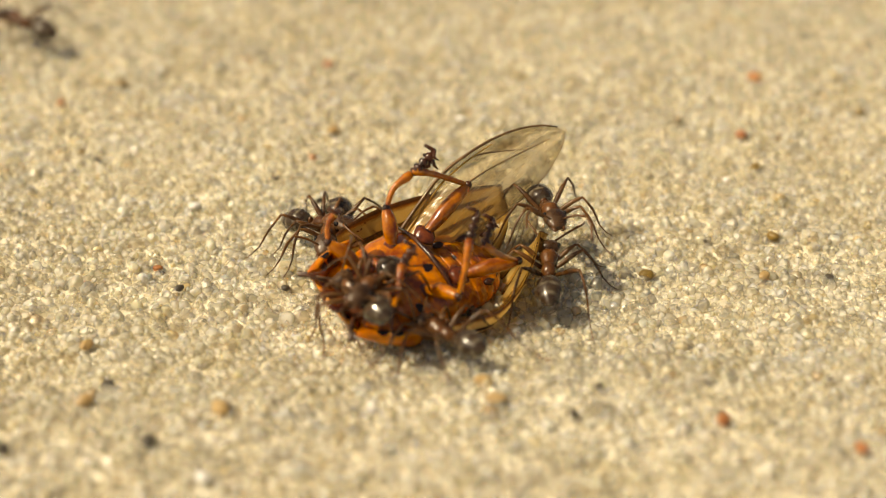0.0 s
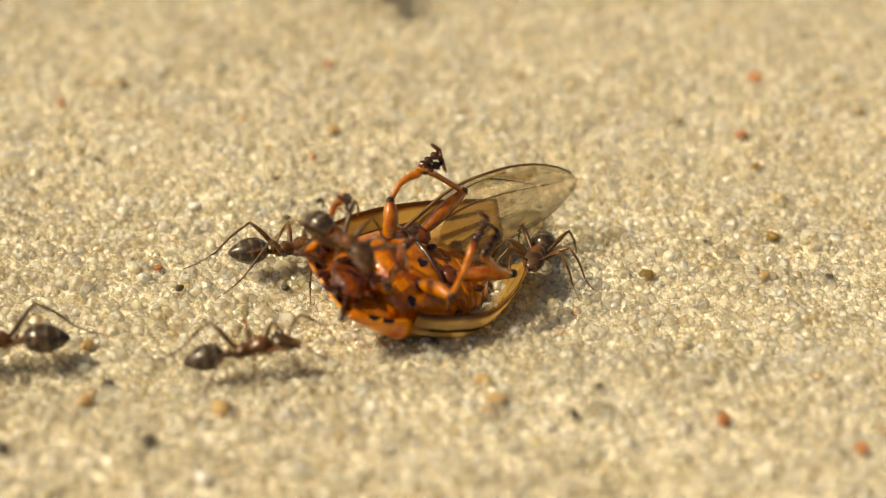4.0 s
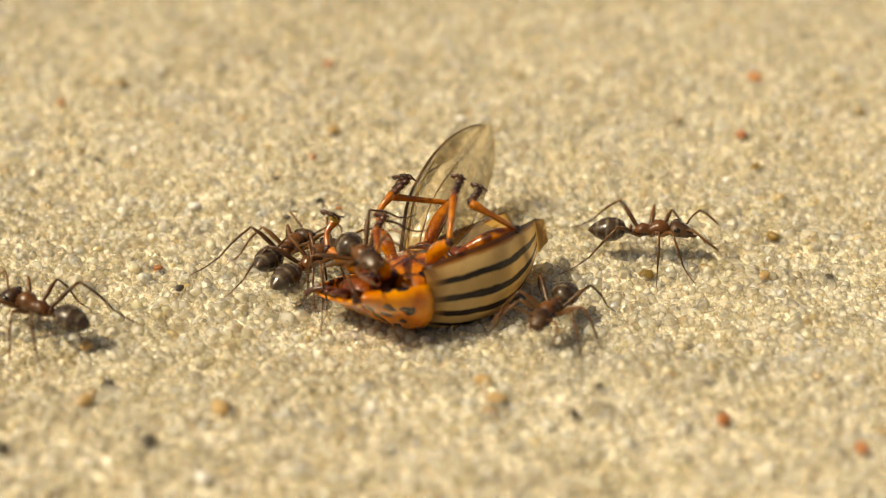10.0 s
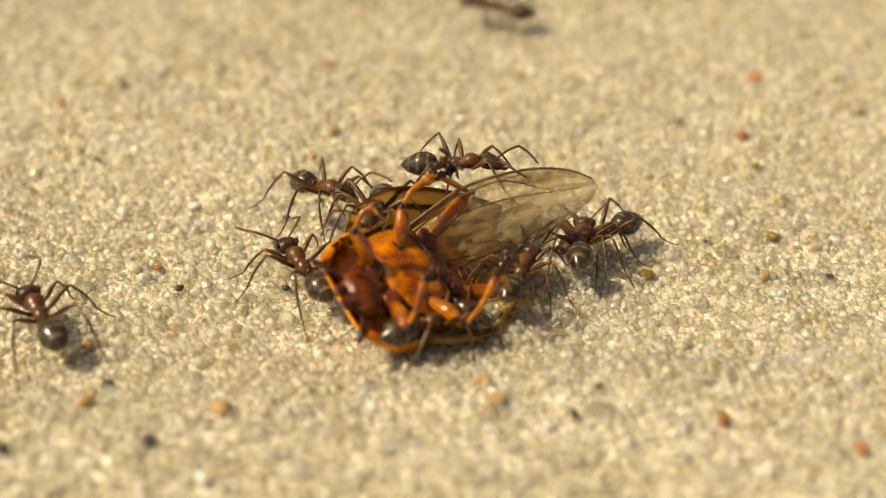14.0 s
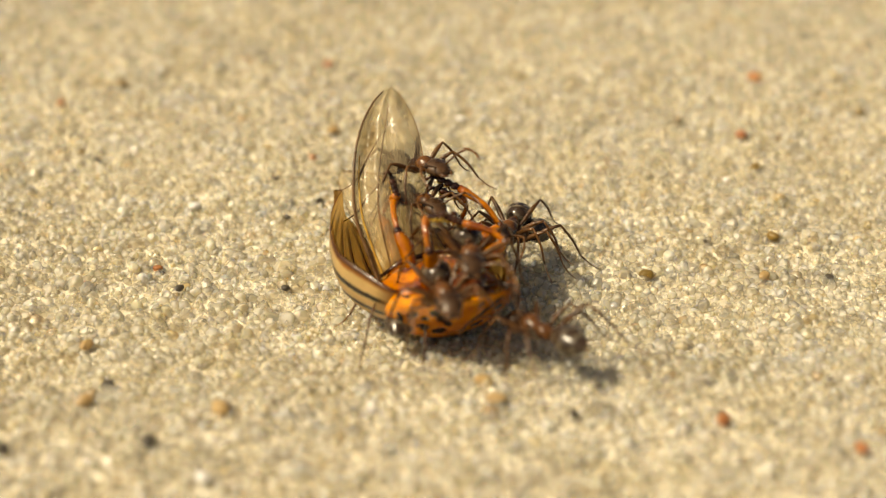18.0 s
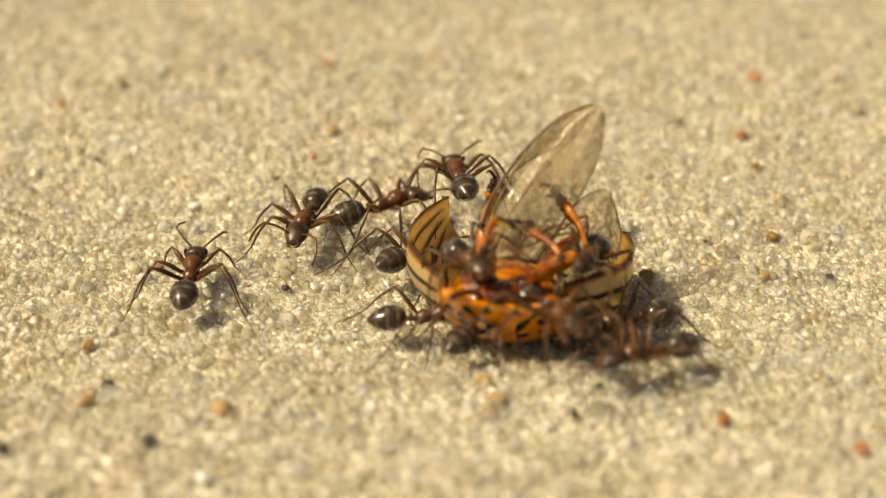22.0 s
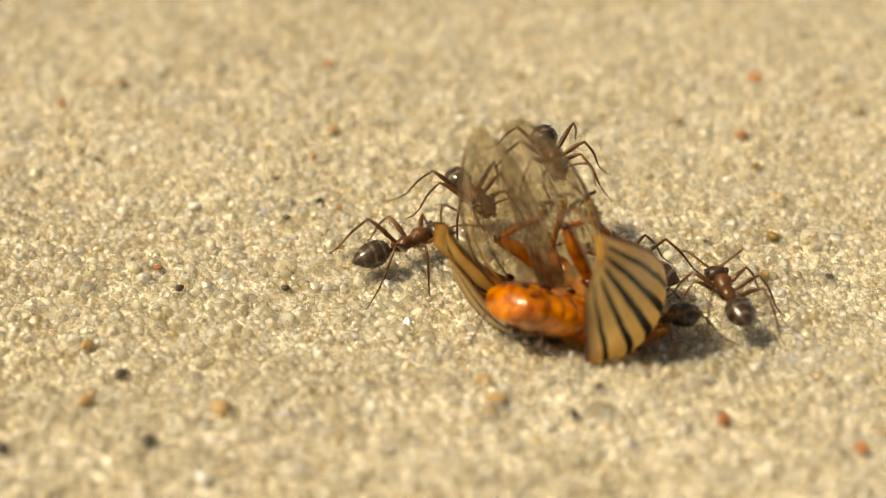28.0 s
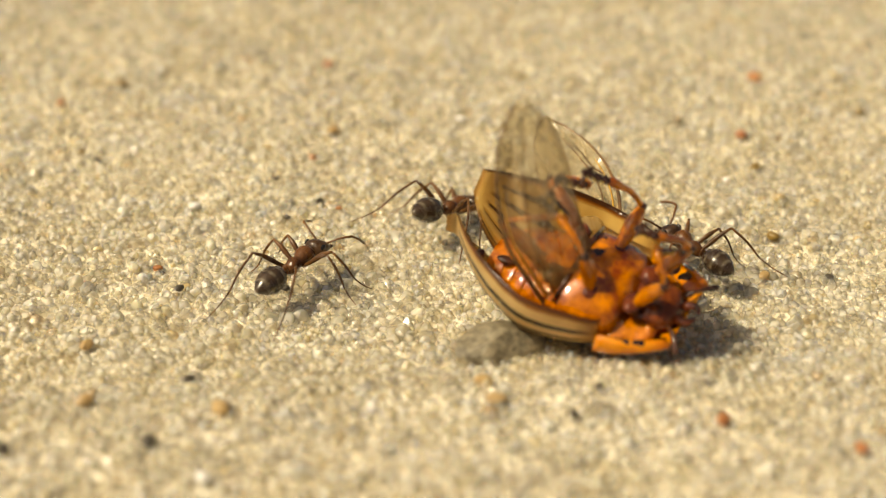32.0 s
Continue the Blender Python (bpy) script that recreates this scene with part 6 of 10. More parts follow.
    walk(ANTS[4], [
        at(0, 4.23, -1.81, 1.58, -0.0, -7.5, -80.3), at(0.5, 4.63, 0.41, 0.66, 0.0, -6.1, -109.1), at(0.64, 3.90, -0.64, -0.08, -0.0, 0.0, -124.7),
        at(0.86, 2.75, -2.30, 3.32, 0.0, -0.0, -124.7), at(1, 2.02, -3.35, 3.47, 0.0, -14.1, -125.4), at(1.07, 2.24, 2.73, 1.76, 5.3, -7.0, -199.4),
        at(1.14, 2.46, 8.81, 0.04, -0.0, -0.0, -272.1), at(1.36, 3.15, 27.93, 0.08, 0.0, -0.0, -272.1), at(1.5, 3.58, 40.10, -0.10, -0.0, 0.3, -271.7),
        at(1.547, 3.30, 36.16, -0.04, 0.1, 0.2, -212.5), at(1.593, 3.01, 32.23, 0.02, 0.1, 0.1, -153.4), at(1.64, 2.72, 28.29, 0.08, -0.0, 0.0, -94.2),
        at(1.86, 1.36, 9.73, 0.03, -0.0, 0.0, -94.2), at(1.93, 0.93, 3.83, 1.71, -2.0, 3.0, -26.2), at(2, 0.50, -2.07, 3.39, -0.0, 6.0, 42.1),
        at(2.5, -1.08, -2.05, 2.92, -0.0, 16.1, 104.1), at(2.57, -1.34, -2.79, 3.00, 6.0, 8.0, 178.3), at(2.64, -1.60, -3.53, 3.08, -0.0, -0.0, 250.8),
        at(2.86, -2.41, -5.86, 3.22, -0.0, -0.0, 250.8), at(3, -2.93, -7.35, 2.53, -8.5, -7.9, 258.5), at(3.047, -3.08, -2.92, 1.61, -3.1, -9.1, 202.6),
        at(3.093, -3.23, 1.51, 0.70, 0.8, -5.3, 147.0), at(3.14, -3.38, 5.95, -0.21, 0.0, 0.0, 91.9), at(3.36, -4.09, 26.84, 0.12, 0.0, -0.0, 91.9),
        at(3.5, -4.54, 40.13, -0.10, 0.0, 0.2, 92.2), at(4.167, -4.55, 40.09, -0.10, -0.2, 0.1, 33.5), at(4.833, -4.55, 40.04, -0.10, -0.2, -0.1, -25.2),
        at(5.5, -4.56, 40.00, -0.10, 0.0, -0.2, -83.9), at(6, -4.56, 40.00, -0.10, -0.0, -0.2, -83.9), at(6.5, -4.56, 40.00, -0.10, 0.0, -0.2, -83.9),
        at(7, -4.56, 40.00, -0.10, -0.0, -0.2, -83.9), at(7.5, -4.56, 40.00, -0.10, 0.0, -0.2, -83.9), at(7.64, -5.18, 27.29, 0.11, -0.0, 0.0, -92.8),
        at(7.86, -6.16, 7.31, -0.08, 0.0, -0.0, -92.8), at(7.93, -6.47, 0.95, -0.10, -1.2, 2.2, -34.7), at(8, -6.79, -5.41, -0.11, 0.0, 4.5, 23.4),
        at(8.5, -6.60, -3.97, -0.09, -0.0, 1.2, 25.8), at(9, -5.65, -3.25, -0.11, 0.0, 1.8, 24.5), at(9.5, -6.68, -2.82, -0.39, -0.0, 13.6, 51.4),
        at(10, -6.48, -1.77, -0.34, -0.0, 10.6, 63.2), at(10.5, -7.26, -5.04, -0.08, 0.0, 1.7, 47.3), at(11, -7.02, -3.61, -0.06, -0.0, 0.4, 43.8),
        at(11.5, -6.63, -1.17, -0.36, -0.0, -1.9, 27.7), at(12, -4.52, -0.26, 0.63, 0.0, -0.6, 59.4), at(12.5, -5.47, 0.20, 1.17, -0.0, 9.6, 45.6),
        at(12.667, -4.63, -0.47, 1.44, -3.7, 7.2, -11.5), at(12.833, -3.78, -1.14, 1.72, -3.7, 2.8, -68.0), at(13, -2.94, -1.81, 1.99, 0.0, 0.4, -124.4),
        at(13.07, -3.17, 4.06, 0.98, -0.1, 0.2, -196.1), at(13.14, -3.40, 9.93, -0.04, 0.0, 0.0, -267.8), at(13.36, -4.12, 28.38, 0.00, 0.0, -0.0, -267.8),
        at(13.5, -4.58, 40.13, -0.10, -0.0, 0.2, -267.8), at(13.547, -4.61, 36.45, -0.08, 0.1, 0.2, -208.7), at(13.593, -4.64, 32.77, -0.05, 0.1, 0.1, -149.6),
        at(13.64, -4.67, 29.09, -0.03, -0.0, 0.0, -90.5), at(13.86, -4.80, 11.75, 0.09, -0.0, -0.0, -90.5), at(14, -4.89, 0.72, 1.18, -0.0, -10.3, -50.1),
        at(14.5, -4.98, -1.06, 1.23, -0.0, -17.1, -58.5), at(15.5, -4.50, -1.00, 1.89, -4.6, -8.7, -0.5), at(16.5, -4.02, -0.94, 2.55, -0.0, -0.4, 56.2),
        at(16.75, -3.20, -0.58, 2.59, -4.0, -8.2, 3.9), at(17, -2.37, -0.22, 2.62, -0.0, -16.2, -49.4), at(17.5, -1.48, -1.01, 3.51, -0.0, -7.1, -88.8),
        at(18, -0.88, -1.73, 3.45, 0.0, -14.8, -52.5), at(18.047, -1.32, -1.51, 3.40, 5.2, -10.6, -104.6), at(18.093, -1.77, -1.29, 3.34, 5.1, -4.1, -155.5),
        at(18.14, -2.22, -1.07, 3.29, 0.0, 0.0, -206.3), at(18.36, -4.34, -0.02, -0.00, 0.0, -0.0, -206.3), at(18.43, -5.01, 0.31, 0.83, 0.1, -0.2, -134.8),
        at(18.5, -5.68, 0.64, 1.67, 0.0, -0.4, -63.3), at(18.64, -5.24, 0.09, 0.02, -0.0, 0.0, -51.2), at(19, -4.09, -1.34, -0.09, -0.0, 5.0, -32.3),
        at(19.25, -4.88, -0.30, 0.05, -0.7, 6.0, 35.8), at(19.5, -5.66, 0.74, 0.19, 0.0, 7.0, 104.0), at(20, -4.07, 0.41, -0.03, -0.0, -0.9, 62.5),
        at(20.047, -4.73, -0.69, -0.04, -0.4, -0.7, 121.3), at(20.093, -5.40, -1.79, -0.05, -0.4, -0.2, 180.1), at(20.14, -6.06, -2.89, -0.05, 0.0, -0.0, 239.0),
        at(20.36, -9.17, -8.07, 0.11, -0.0, 0.0, 239.0), at(20.43, -10.17, -9.72, 0.38, 2.3, -5.0, 288.9), at(20.5, -11.16, -11.37, 0.64, -0.0, -10.0, 339.1),
        at(20.57, -10.21, -9.79, 0.38, -1.8, -5.0, 379.3), at(20.64, -9.27, -8.21, 0.12, 0.0, -0.0, 419.1), at(20.86, -6.30, -3.24, -0.06, -0.0, 0.0, 419.1),
        at(21, -4.41, -0.08, -0.38, 0.0, 0.1, 404.5), at(21.047, -5.27, -0.66, -0.26, 0.0, 0.1, 461.1), at(21.093, -6.12, -1.25, -0.15, 0.0, 0.0, 517.7),
        at(21.14, -6.98, -1.83, -0.03, 0.0, 0.0, 574.2), at(21.36, -11.02, -4.58, -0.04, 0.0, -0.0, 574.2), at(21.43, -12.31, -5.46, -0.00, 0.4, -0.6, 637.2),
        at(21.5, -13.59, -6.33, 0.03, 0.0, -1.2, 700.2), at(21.75, -11.81, -5.20, -0.04, -0.2, -0.8, 754.0), at(22, -10.02, -4.06, -0.11, 0.0, -0.4, 807.7),
        at(22.07, -11.67, -4.10, -0.05, -0.1, -0.2, 854.6), at(22.14, -13.31, -4.14, -0.00, 0.0, -0.0, 901.4), at(22.36, -18.49, -4.27, 0.12, -0.0, 0.0, 901.4),
        at(22.5, -21.78, -4.35, 0.01, -0.0, 0.2, 899.6), at(22.667, -21.74, -4.35, 0.01, -0.3, 0.0, 841.3), at(22.833, -21.70, -4.35, 0.01, -0.3, -0.3, 782.9),
        at(23, -21.66, -4.35, 0.01, -0.0, -0.5, 724.6), at(23.14, -19.92, -0.31, -0.00, -0.0, -0.0, 786.7), at(23.36, -17.18, 6.04, -0.11, 0.0, 0.0, 786.7),
        at(23.5, -15.44, 10.08, 0.07, -0.0, -4.6, 811.7), at(23.64, -16.90, 18.49, 0.10, -0.0, -0.0, 819.8), at(23.86, -19.19, 31.69, -0.02, 0.0, 0.0, 819.8),
        at(24, -20.65, 40.10, -0.10, 0.0, 0.3, 819.8), at(24.167, -20.64, 39.98, -0.10, -0.3, 0.0, 765.1), at(24.333, -20.64, 39.86, -0.10, -0.3, -0.4, 710.4),
        at(24.5, -20.63, 39.74, -0.10, 0.0, -0.6, 655.7), at(25, -20.63, 39.74, -0.10, 0.0, -0.6, 655.7), at(25.5, -20.63, 39.74, -0.10, -0.0, -0.6, 655.7),
        at(27.5, -20.63, 39.74, -0.10, -0.0, -0.6, 655.7), at(28, -20.63, 39.74, -0.10, -0.0, -0.6, 655.7), at(28.5, -20.63, 39.74, -0.10, -0.0, -0.6, 655.7),
        at(29, -20.63, 39.74, -0.10, -0.0, -0.6, 655.7), at(29.5, -20.63, 39.74, -0.10, -0.0, -0.6, 655.7), at(30, -20.63, 39.74, -0.10, -0.0, -0.6, 655.7),
        at(30.5, -20.63, 39.74, -0.10, -0.0, -0.6, 655.7), at(31, -20.63, 39.74, -0.10, -0.0, -0.6, 655.7), at(31.5, -20.63, 39.74, -0.10, -0.0, -0.6, 655.7),
        at(32, -20.63, 39.74, -0.10, -0.0, -0.6, 655.7)])
    walk(ANTS[5], [
        at(0, -4.86, -0.51, 0.22, -0.0, -13.1, -38.6), at(0.5, -6.28, -3.89, 0.17, 0.0, -16.2, -54.7), at(1, -4.87, -2.91, 0.62, -0.0, -12.4, -47.0),
        at(1.07, -5.34, 3.78, 0.30, -4.4, -6.2, 24.0), at(1.14, -5.82, 10.46, -0.03, 0.0, -0.0, 94.1), at(1.36, -7.31, 31.48, 0.12, -0.0, -0.0, 94.1),
        at(1.5, -8.27, 44.85, -0.10, -0.0, -0.0, 93.8), at(1.667, -8.27, 44.80, -0.10, -0.0, -0.0, 35.9), at(1.833, -8.28, 44.75, -0.10, 0.0, -0.0, -22.0),
        at(2, -8.29, 44.70, -0.10, 0.0, -0.0, -79.9), at(2.5, -8.29, 44.70, -0.10, -0.0, -0.0, -79.9), at(3, -8.29, 44.70, -0.10, -0.0, -0.0, -79.9),
        at(3.5, -8.29, 44.70, -0.10, 0.0, 0.0, -79.9), at(5.5, -8.29, 44.70, -0.10, -0.0, -0.0, -79.9), at(6, -8.29, 44.70, -0.10, 0.0, 0.0, -79.9),
        at(6.5, -8.29, 44.70, -0.10, -0.0, -0.0, -79.9), at(7, -8.29, 44.70, -0.10, 0.0, 0.0, -79.9), at(7.5, -8.29, 44.70, -0.10, -0.0, -0.0, -79.9),
        at(8, -8.29, 44.70, -0.10, 0.0, 0.0, -79.9), at(8.5, -8.29, 44.70, -0.10, -0.0, -0.0, -79.9), at(8.64, -7.10, 30.16, 0.03, 0.0, 0.0, -85.3),
        at(8.86, -5.23, 7.30, -0.15, -0.0, -0.0, -85.3), at(8.907, -4.83, 2.45, 0.72, -3.8, 5.0, -33.4), at(8.953, -4.43, -2.40, 1.60, -2.2, 11.1, 18.9),
        at(9, -4.04, -7.25, 2.47, 3.8, 13.4, 72.2), at(9.14, -4.26, -6.40, 3.36, -0.0, -0.0, 104.9), at(9.5, -4.84, -4.21, -0.21, -0.0, -0.7, 51.5),
        at(10, -5.39, -2.99, -0.12, 0.0, -0.1, 54.5), at(10.25, -4.80, -2.60, -0.23, -3.7, -9.0, 10.9), at(10.5, -4.21, -2.22, -0.35, 0.0, -18.0, -33.8),
        at(10.667, -4.38, -1.48, -0.03, 6.5, -13.7, -91.5), at(10.833, -4.55, -0.75, 0.29, 6.4, -6.1, -147.4), at(11, -4.71, -0.01, 0.60, -0.0, -1.9, -202.9),
        at(11.07, -3.42, -2.34, 1.85, -0.7, -1.0, -131.9), at(11.14, -2.12, -4.66, 3.09, 0.0, -0.0, -60.9), at(11.36, 1.96, -11.97, 1.18, 0.0, 0.0, -60.9),
        at(11.43, 3.25, -14.30, 1.12, -0.9, 1.1, 12.4), at(11.5, 4.55, -16.62, 1.06, 0.0, 2.3, 85.7), at(11.64, 3.29, -14.15, 1.17, 0.0, 0.0, 117.0),
        at(11.86, 1.30, -10.25, 0.71, 0.0, -0.0, 117.0), at(11.93, 0.67, -9.01, 0.31, 1.0, 2.5, 73.8), at(12, 0.03, -7.78, -0.10, -0.0, 5.0, 30.4),
        at(12.5, 4.08, -8.42, 0.24, 0.0, 14.2, 96.0), at(13, 4.83, -4.55, -0.25, -0.0, -1.5, 107.2), at(13.5, 6.01, -5.01, -0.27, 0.0, 1.3, 158.0),
        at(13.75, 5.85, -3.32, -0.11, 0.6, 3.1, 119.9), at(14, 5.68, -1.64, 0.05, 0.0, 4.9, 81.8), at(14.5, 5.82, -1.09, 0.07, 0.0, 4.2, 104.8),
        at(16.5, 2.79, -0.67, 0.61, -0.0, -4.0, 84.0), at(16.547, 2.78, -0.93, 1.54, 1.7, -3.0, 25.6), at(16.593, 2.78, -1.19, 2.47, 1.7, -1.0, -32.7),
        at(16.64, 2.77, -1.45, 3.39, 0.0, 0.0, -91.0), at(16.86, 2.75, -2.68, 3.29, 0.0, -0.0, -91.0), at(16.907, 2.75, -2.94, 2.70, 7.2, 5.9, -140.2),
        at(16.953, 2.74, -3.20, 2.11, 7.4, 15.2, -189.9), at(17, 2.74, -3.46, 1.51, 0.0, 21.2, -241.8), at(17.14, 3.14, 10.07, 0.07, 0.0, 0.0, -271.7),
        at(17.36, 3.78, 31.32, 0.08, 0.0, 0.0, -271.7), at(17.5, 4.19, 44.85, -0.10, 0.0, 0.0, -271.9), at(17.667, 4.19, 44.81, -0.10, 0.0, -0.0, -213.0),
        at(17.833, 4.20, 44.77, -0.10, 0.0, -0.0, -154.1), at(18, 4.20, 44.73, -0.10, -0.0, -0.0, -95.1), at(18.5, 4.20, 44.73, -0.10, 0.0, -0.0, -95.1),
        at(19, 4.20, 44.73, -0.10, 0.0, 0.0, -95.1), at(19.5, 4.20, 44.73, -0.10, 0.0, 0.0, -95.1), at(20, 4.20, 44.73, -0.10, 0.0, 0.0, -95.1),
        at(20.5, 4.20, 44.73, -0.10, 0.0, 0.0, -95.1), at(20.64, 3.81, 29.86, 0.07, 0.0, 0.0, -91.5), at(20.86, 3.18, 6.50, 0.10, 0.0, 0.0, -91.5),
        at(20.907, 3.05, 1.54, 0.14, -4.4, 2.9, -35.8), at(20.953, 2.92, -3.41, 0.18, -4.4, 8.2, 20.1), at(21, 2.79, -8.37, 0.21, 0.0, 11.2, 76.7),
        at(21.14, 3.39, 6.53, 0.10, -0.0, -0.0, 87.7), at(21.36, 4.33, 29.95, 0.07, -0.0, 0.0, 87.7), at(21.5, 4.93, 44.85, -0.10, 0.0, -0.0, 87.7),
        at(21.547, 5.14, 39.59, -0.02, 0.0, -0.0, 29.3), at(21.593, 5.35, 34.32, 0.05, 0.0, 0.0, -29.2), at(21.64, 5.56, 29.06, 0.13, 0.0, 0.0, -87.7),
        at(21.86, 6.57, 4.25, -0.03, 0.0, 0.0, -87.7), at(22, 7.21, -11.54, 1.19, 0.0, -1.6, -155.6), at(22.5, 9.38, -6.46, -0.10, 0.0, 2.8, -214.1),
        at(23, 10.75, -7.60, -0.04, 0.0, 2.2, -178.3), at(23.047, 11.71, -7.77, 0.04, 0.9, 1.6, -122.3), at(23.093, 12.67, -7.95, 0.13, 0.9, 0.6, -66.3),
        at(23.14, 13.62, -8.12, 0.22, 0.0, 0.0, -10.3), at(23.36, 18.13, -8.94, 0.92, -0.0, -0.0, -10.3), at(23.5, 21.01, -9.46, 1.28, -0.0, -5.3, -8.4),
        at(23.547, 19.64, -9.49, 1.20, 2.1, -3.9, -65.3), at(23.593, 18.28, -9.51, 1.12, 2.1, -1.4, -122.2), at(23.64, 16.92, -9.54, 1.04, 0.0, 0.0, -178.9),
        at(23.86, 10.50, -9.66, 0.66, -0.0, 0.0, -178.9), at(24, 6.41, -9.73, 0.74, -0.0, -15.0, -105.4), at(24.5, 7.84, -5.87, -0.18, -0.0, -2.9, -141.1),
        at(25, 8.86, -7.58, -0.03, -0.0, -3.0, -172.3), at(25.07, 9.45, -5.22, -0.07, 0.8, -1.5, -228.2), at(25.14, 10.04, -2.87, -0.11, 0.0, -0.0, -284.1),
        at(25.36, 11.90, 4.53, 0.07, 0.0, -0.0, -284.1), at(25.5, 13.09, 9.24, -0.04, 0.0, 0.9, -233.8), at(25.78, 11.84, 7.63, 0.02, 0.2, 0.5, -180.7),
        at(26.06, 10.60, 6.01, 0.08, 0.0, 0.0, -127.6), at(26.94, 6.69, 0.94, -0.08, 0.0, 0.0, -127.6), at(27.22, 5.45, -0.68, 1.77, 4.3, 6.7, -191.5),
        at(27.5, 4.21, -2.29, 3.61, -0.0, 13.5, -256.4), at(27.667, 4.24, -1.75, 3.62, 4.9, 10.4, -197.8), at(27.833, 4.28, -1.20, 3.63, 4.8, 4.8, -140.3),
        at(28, 4.32, -0.65, 3.64, 0.0, 1.8, -83.0), at(28.5, 6.59, -1.88, 1.55, 0.0, -9.6, -107.4), at(28.64, 5.41, -2.39, 3.31, -0.0, 0.0, -156.8),
        at(28.86, 3.56, -3.19, 3.32, -0.0, 0.0, -156.8), at(29, 2.38, -3.69, 3.54, -0.0, 0.2, -84.4), at(29.047, 2.53, 0.84, 2.39, 0.1, 0.1, -26.9),
        at(29.093, 2.68, 5.37, 1.23, 0.1, 0.0, 30.6), at(29.14, 2.83, 9.90, 0.07, 0.0, -0.0, 88.1), at(29.36, 3.55, 31.26, 0.09, 0.0, 0.0, 88.1),
        at(29.5, 4.00, 44.85, -0.10, -0.0, -0.0, 88.2), at(29.667, 4.01, 44.81, -0.10, -0.0, -0.0, 147.1), at(29.833, 4.01, 44.77, -0.10, -0.0, 0.0, 206.1),
        at(30, 4.02, 44.73, -0.10, -0.0, -0.0, 265.1), at(30.5, 4.02, 44.73, -0.10, -0.0, 0.0, 265.1), at(31, 4.02, 44.73, -0.10, 0.0, 0.0, 265.1),
        at(31.5, 4.02, 44.73, -0.10, 0.0, 0.0, 265.1), at(32, 4.02, 44.73, -0.10, 0.0, 0.0, 265.1)])
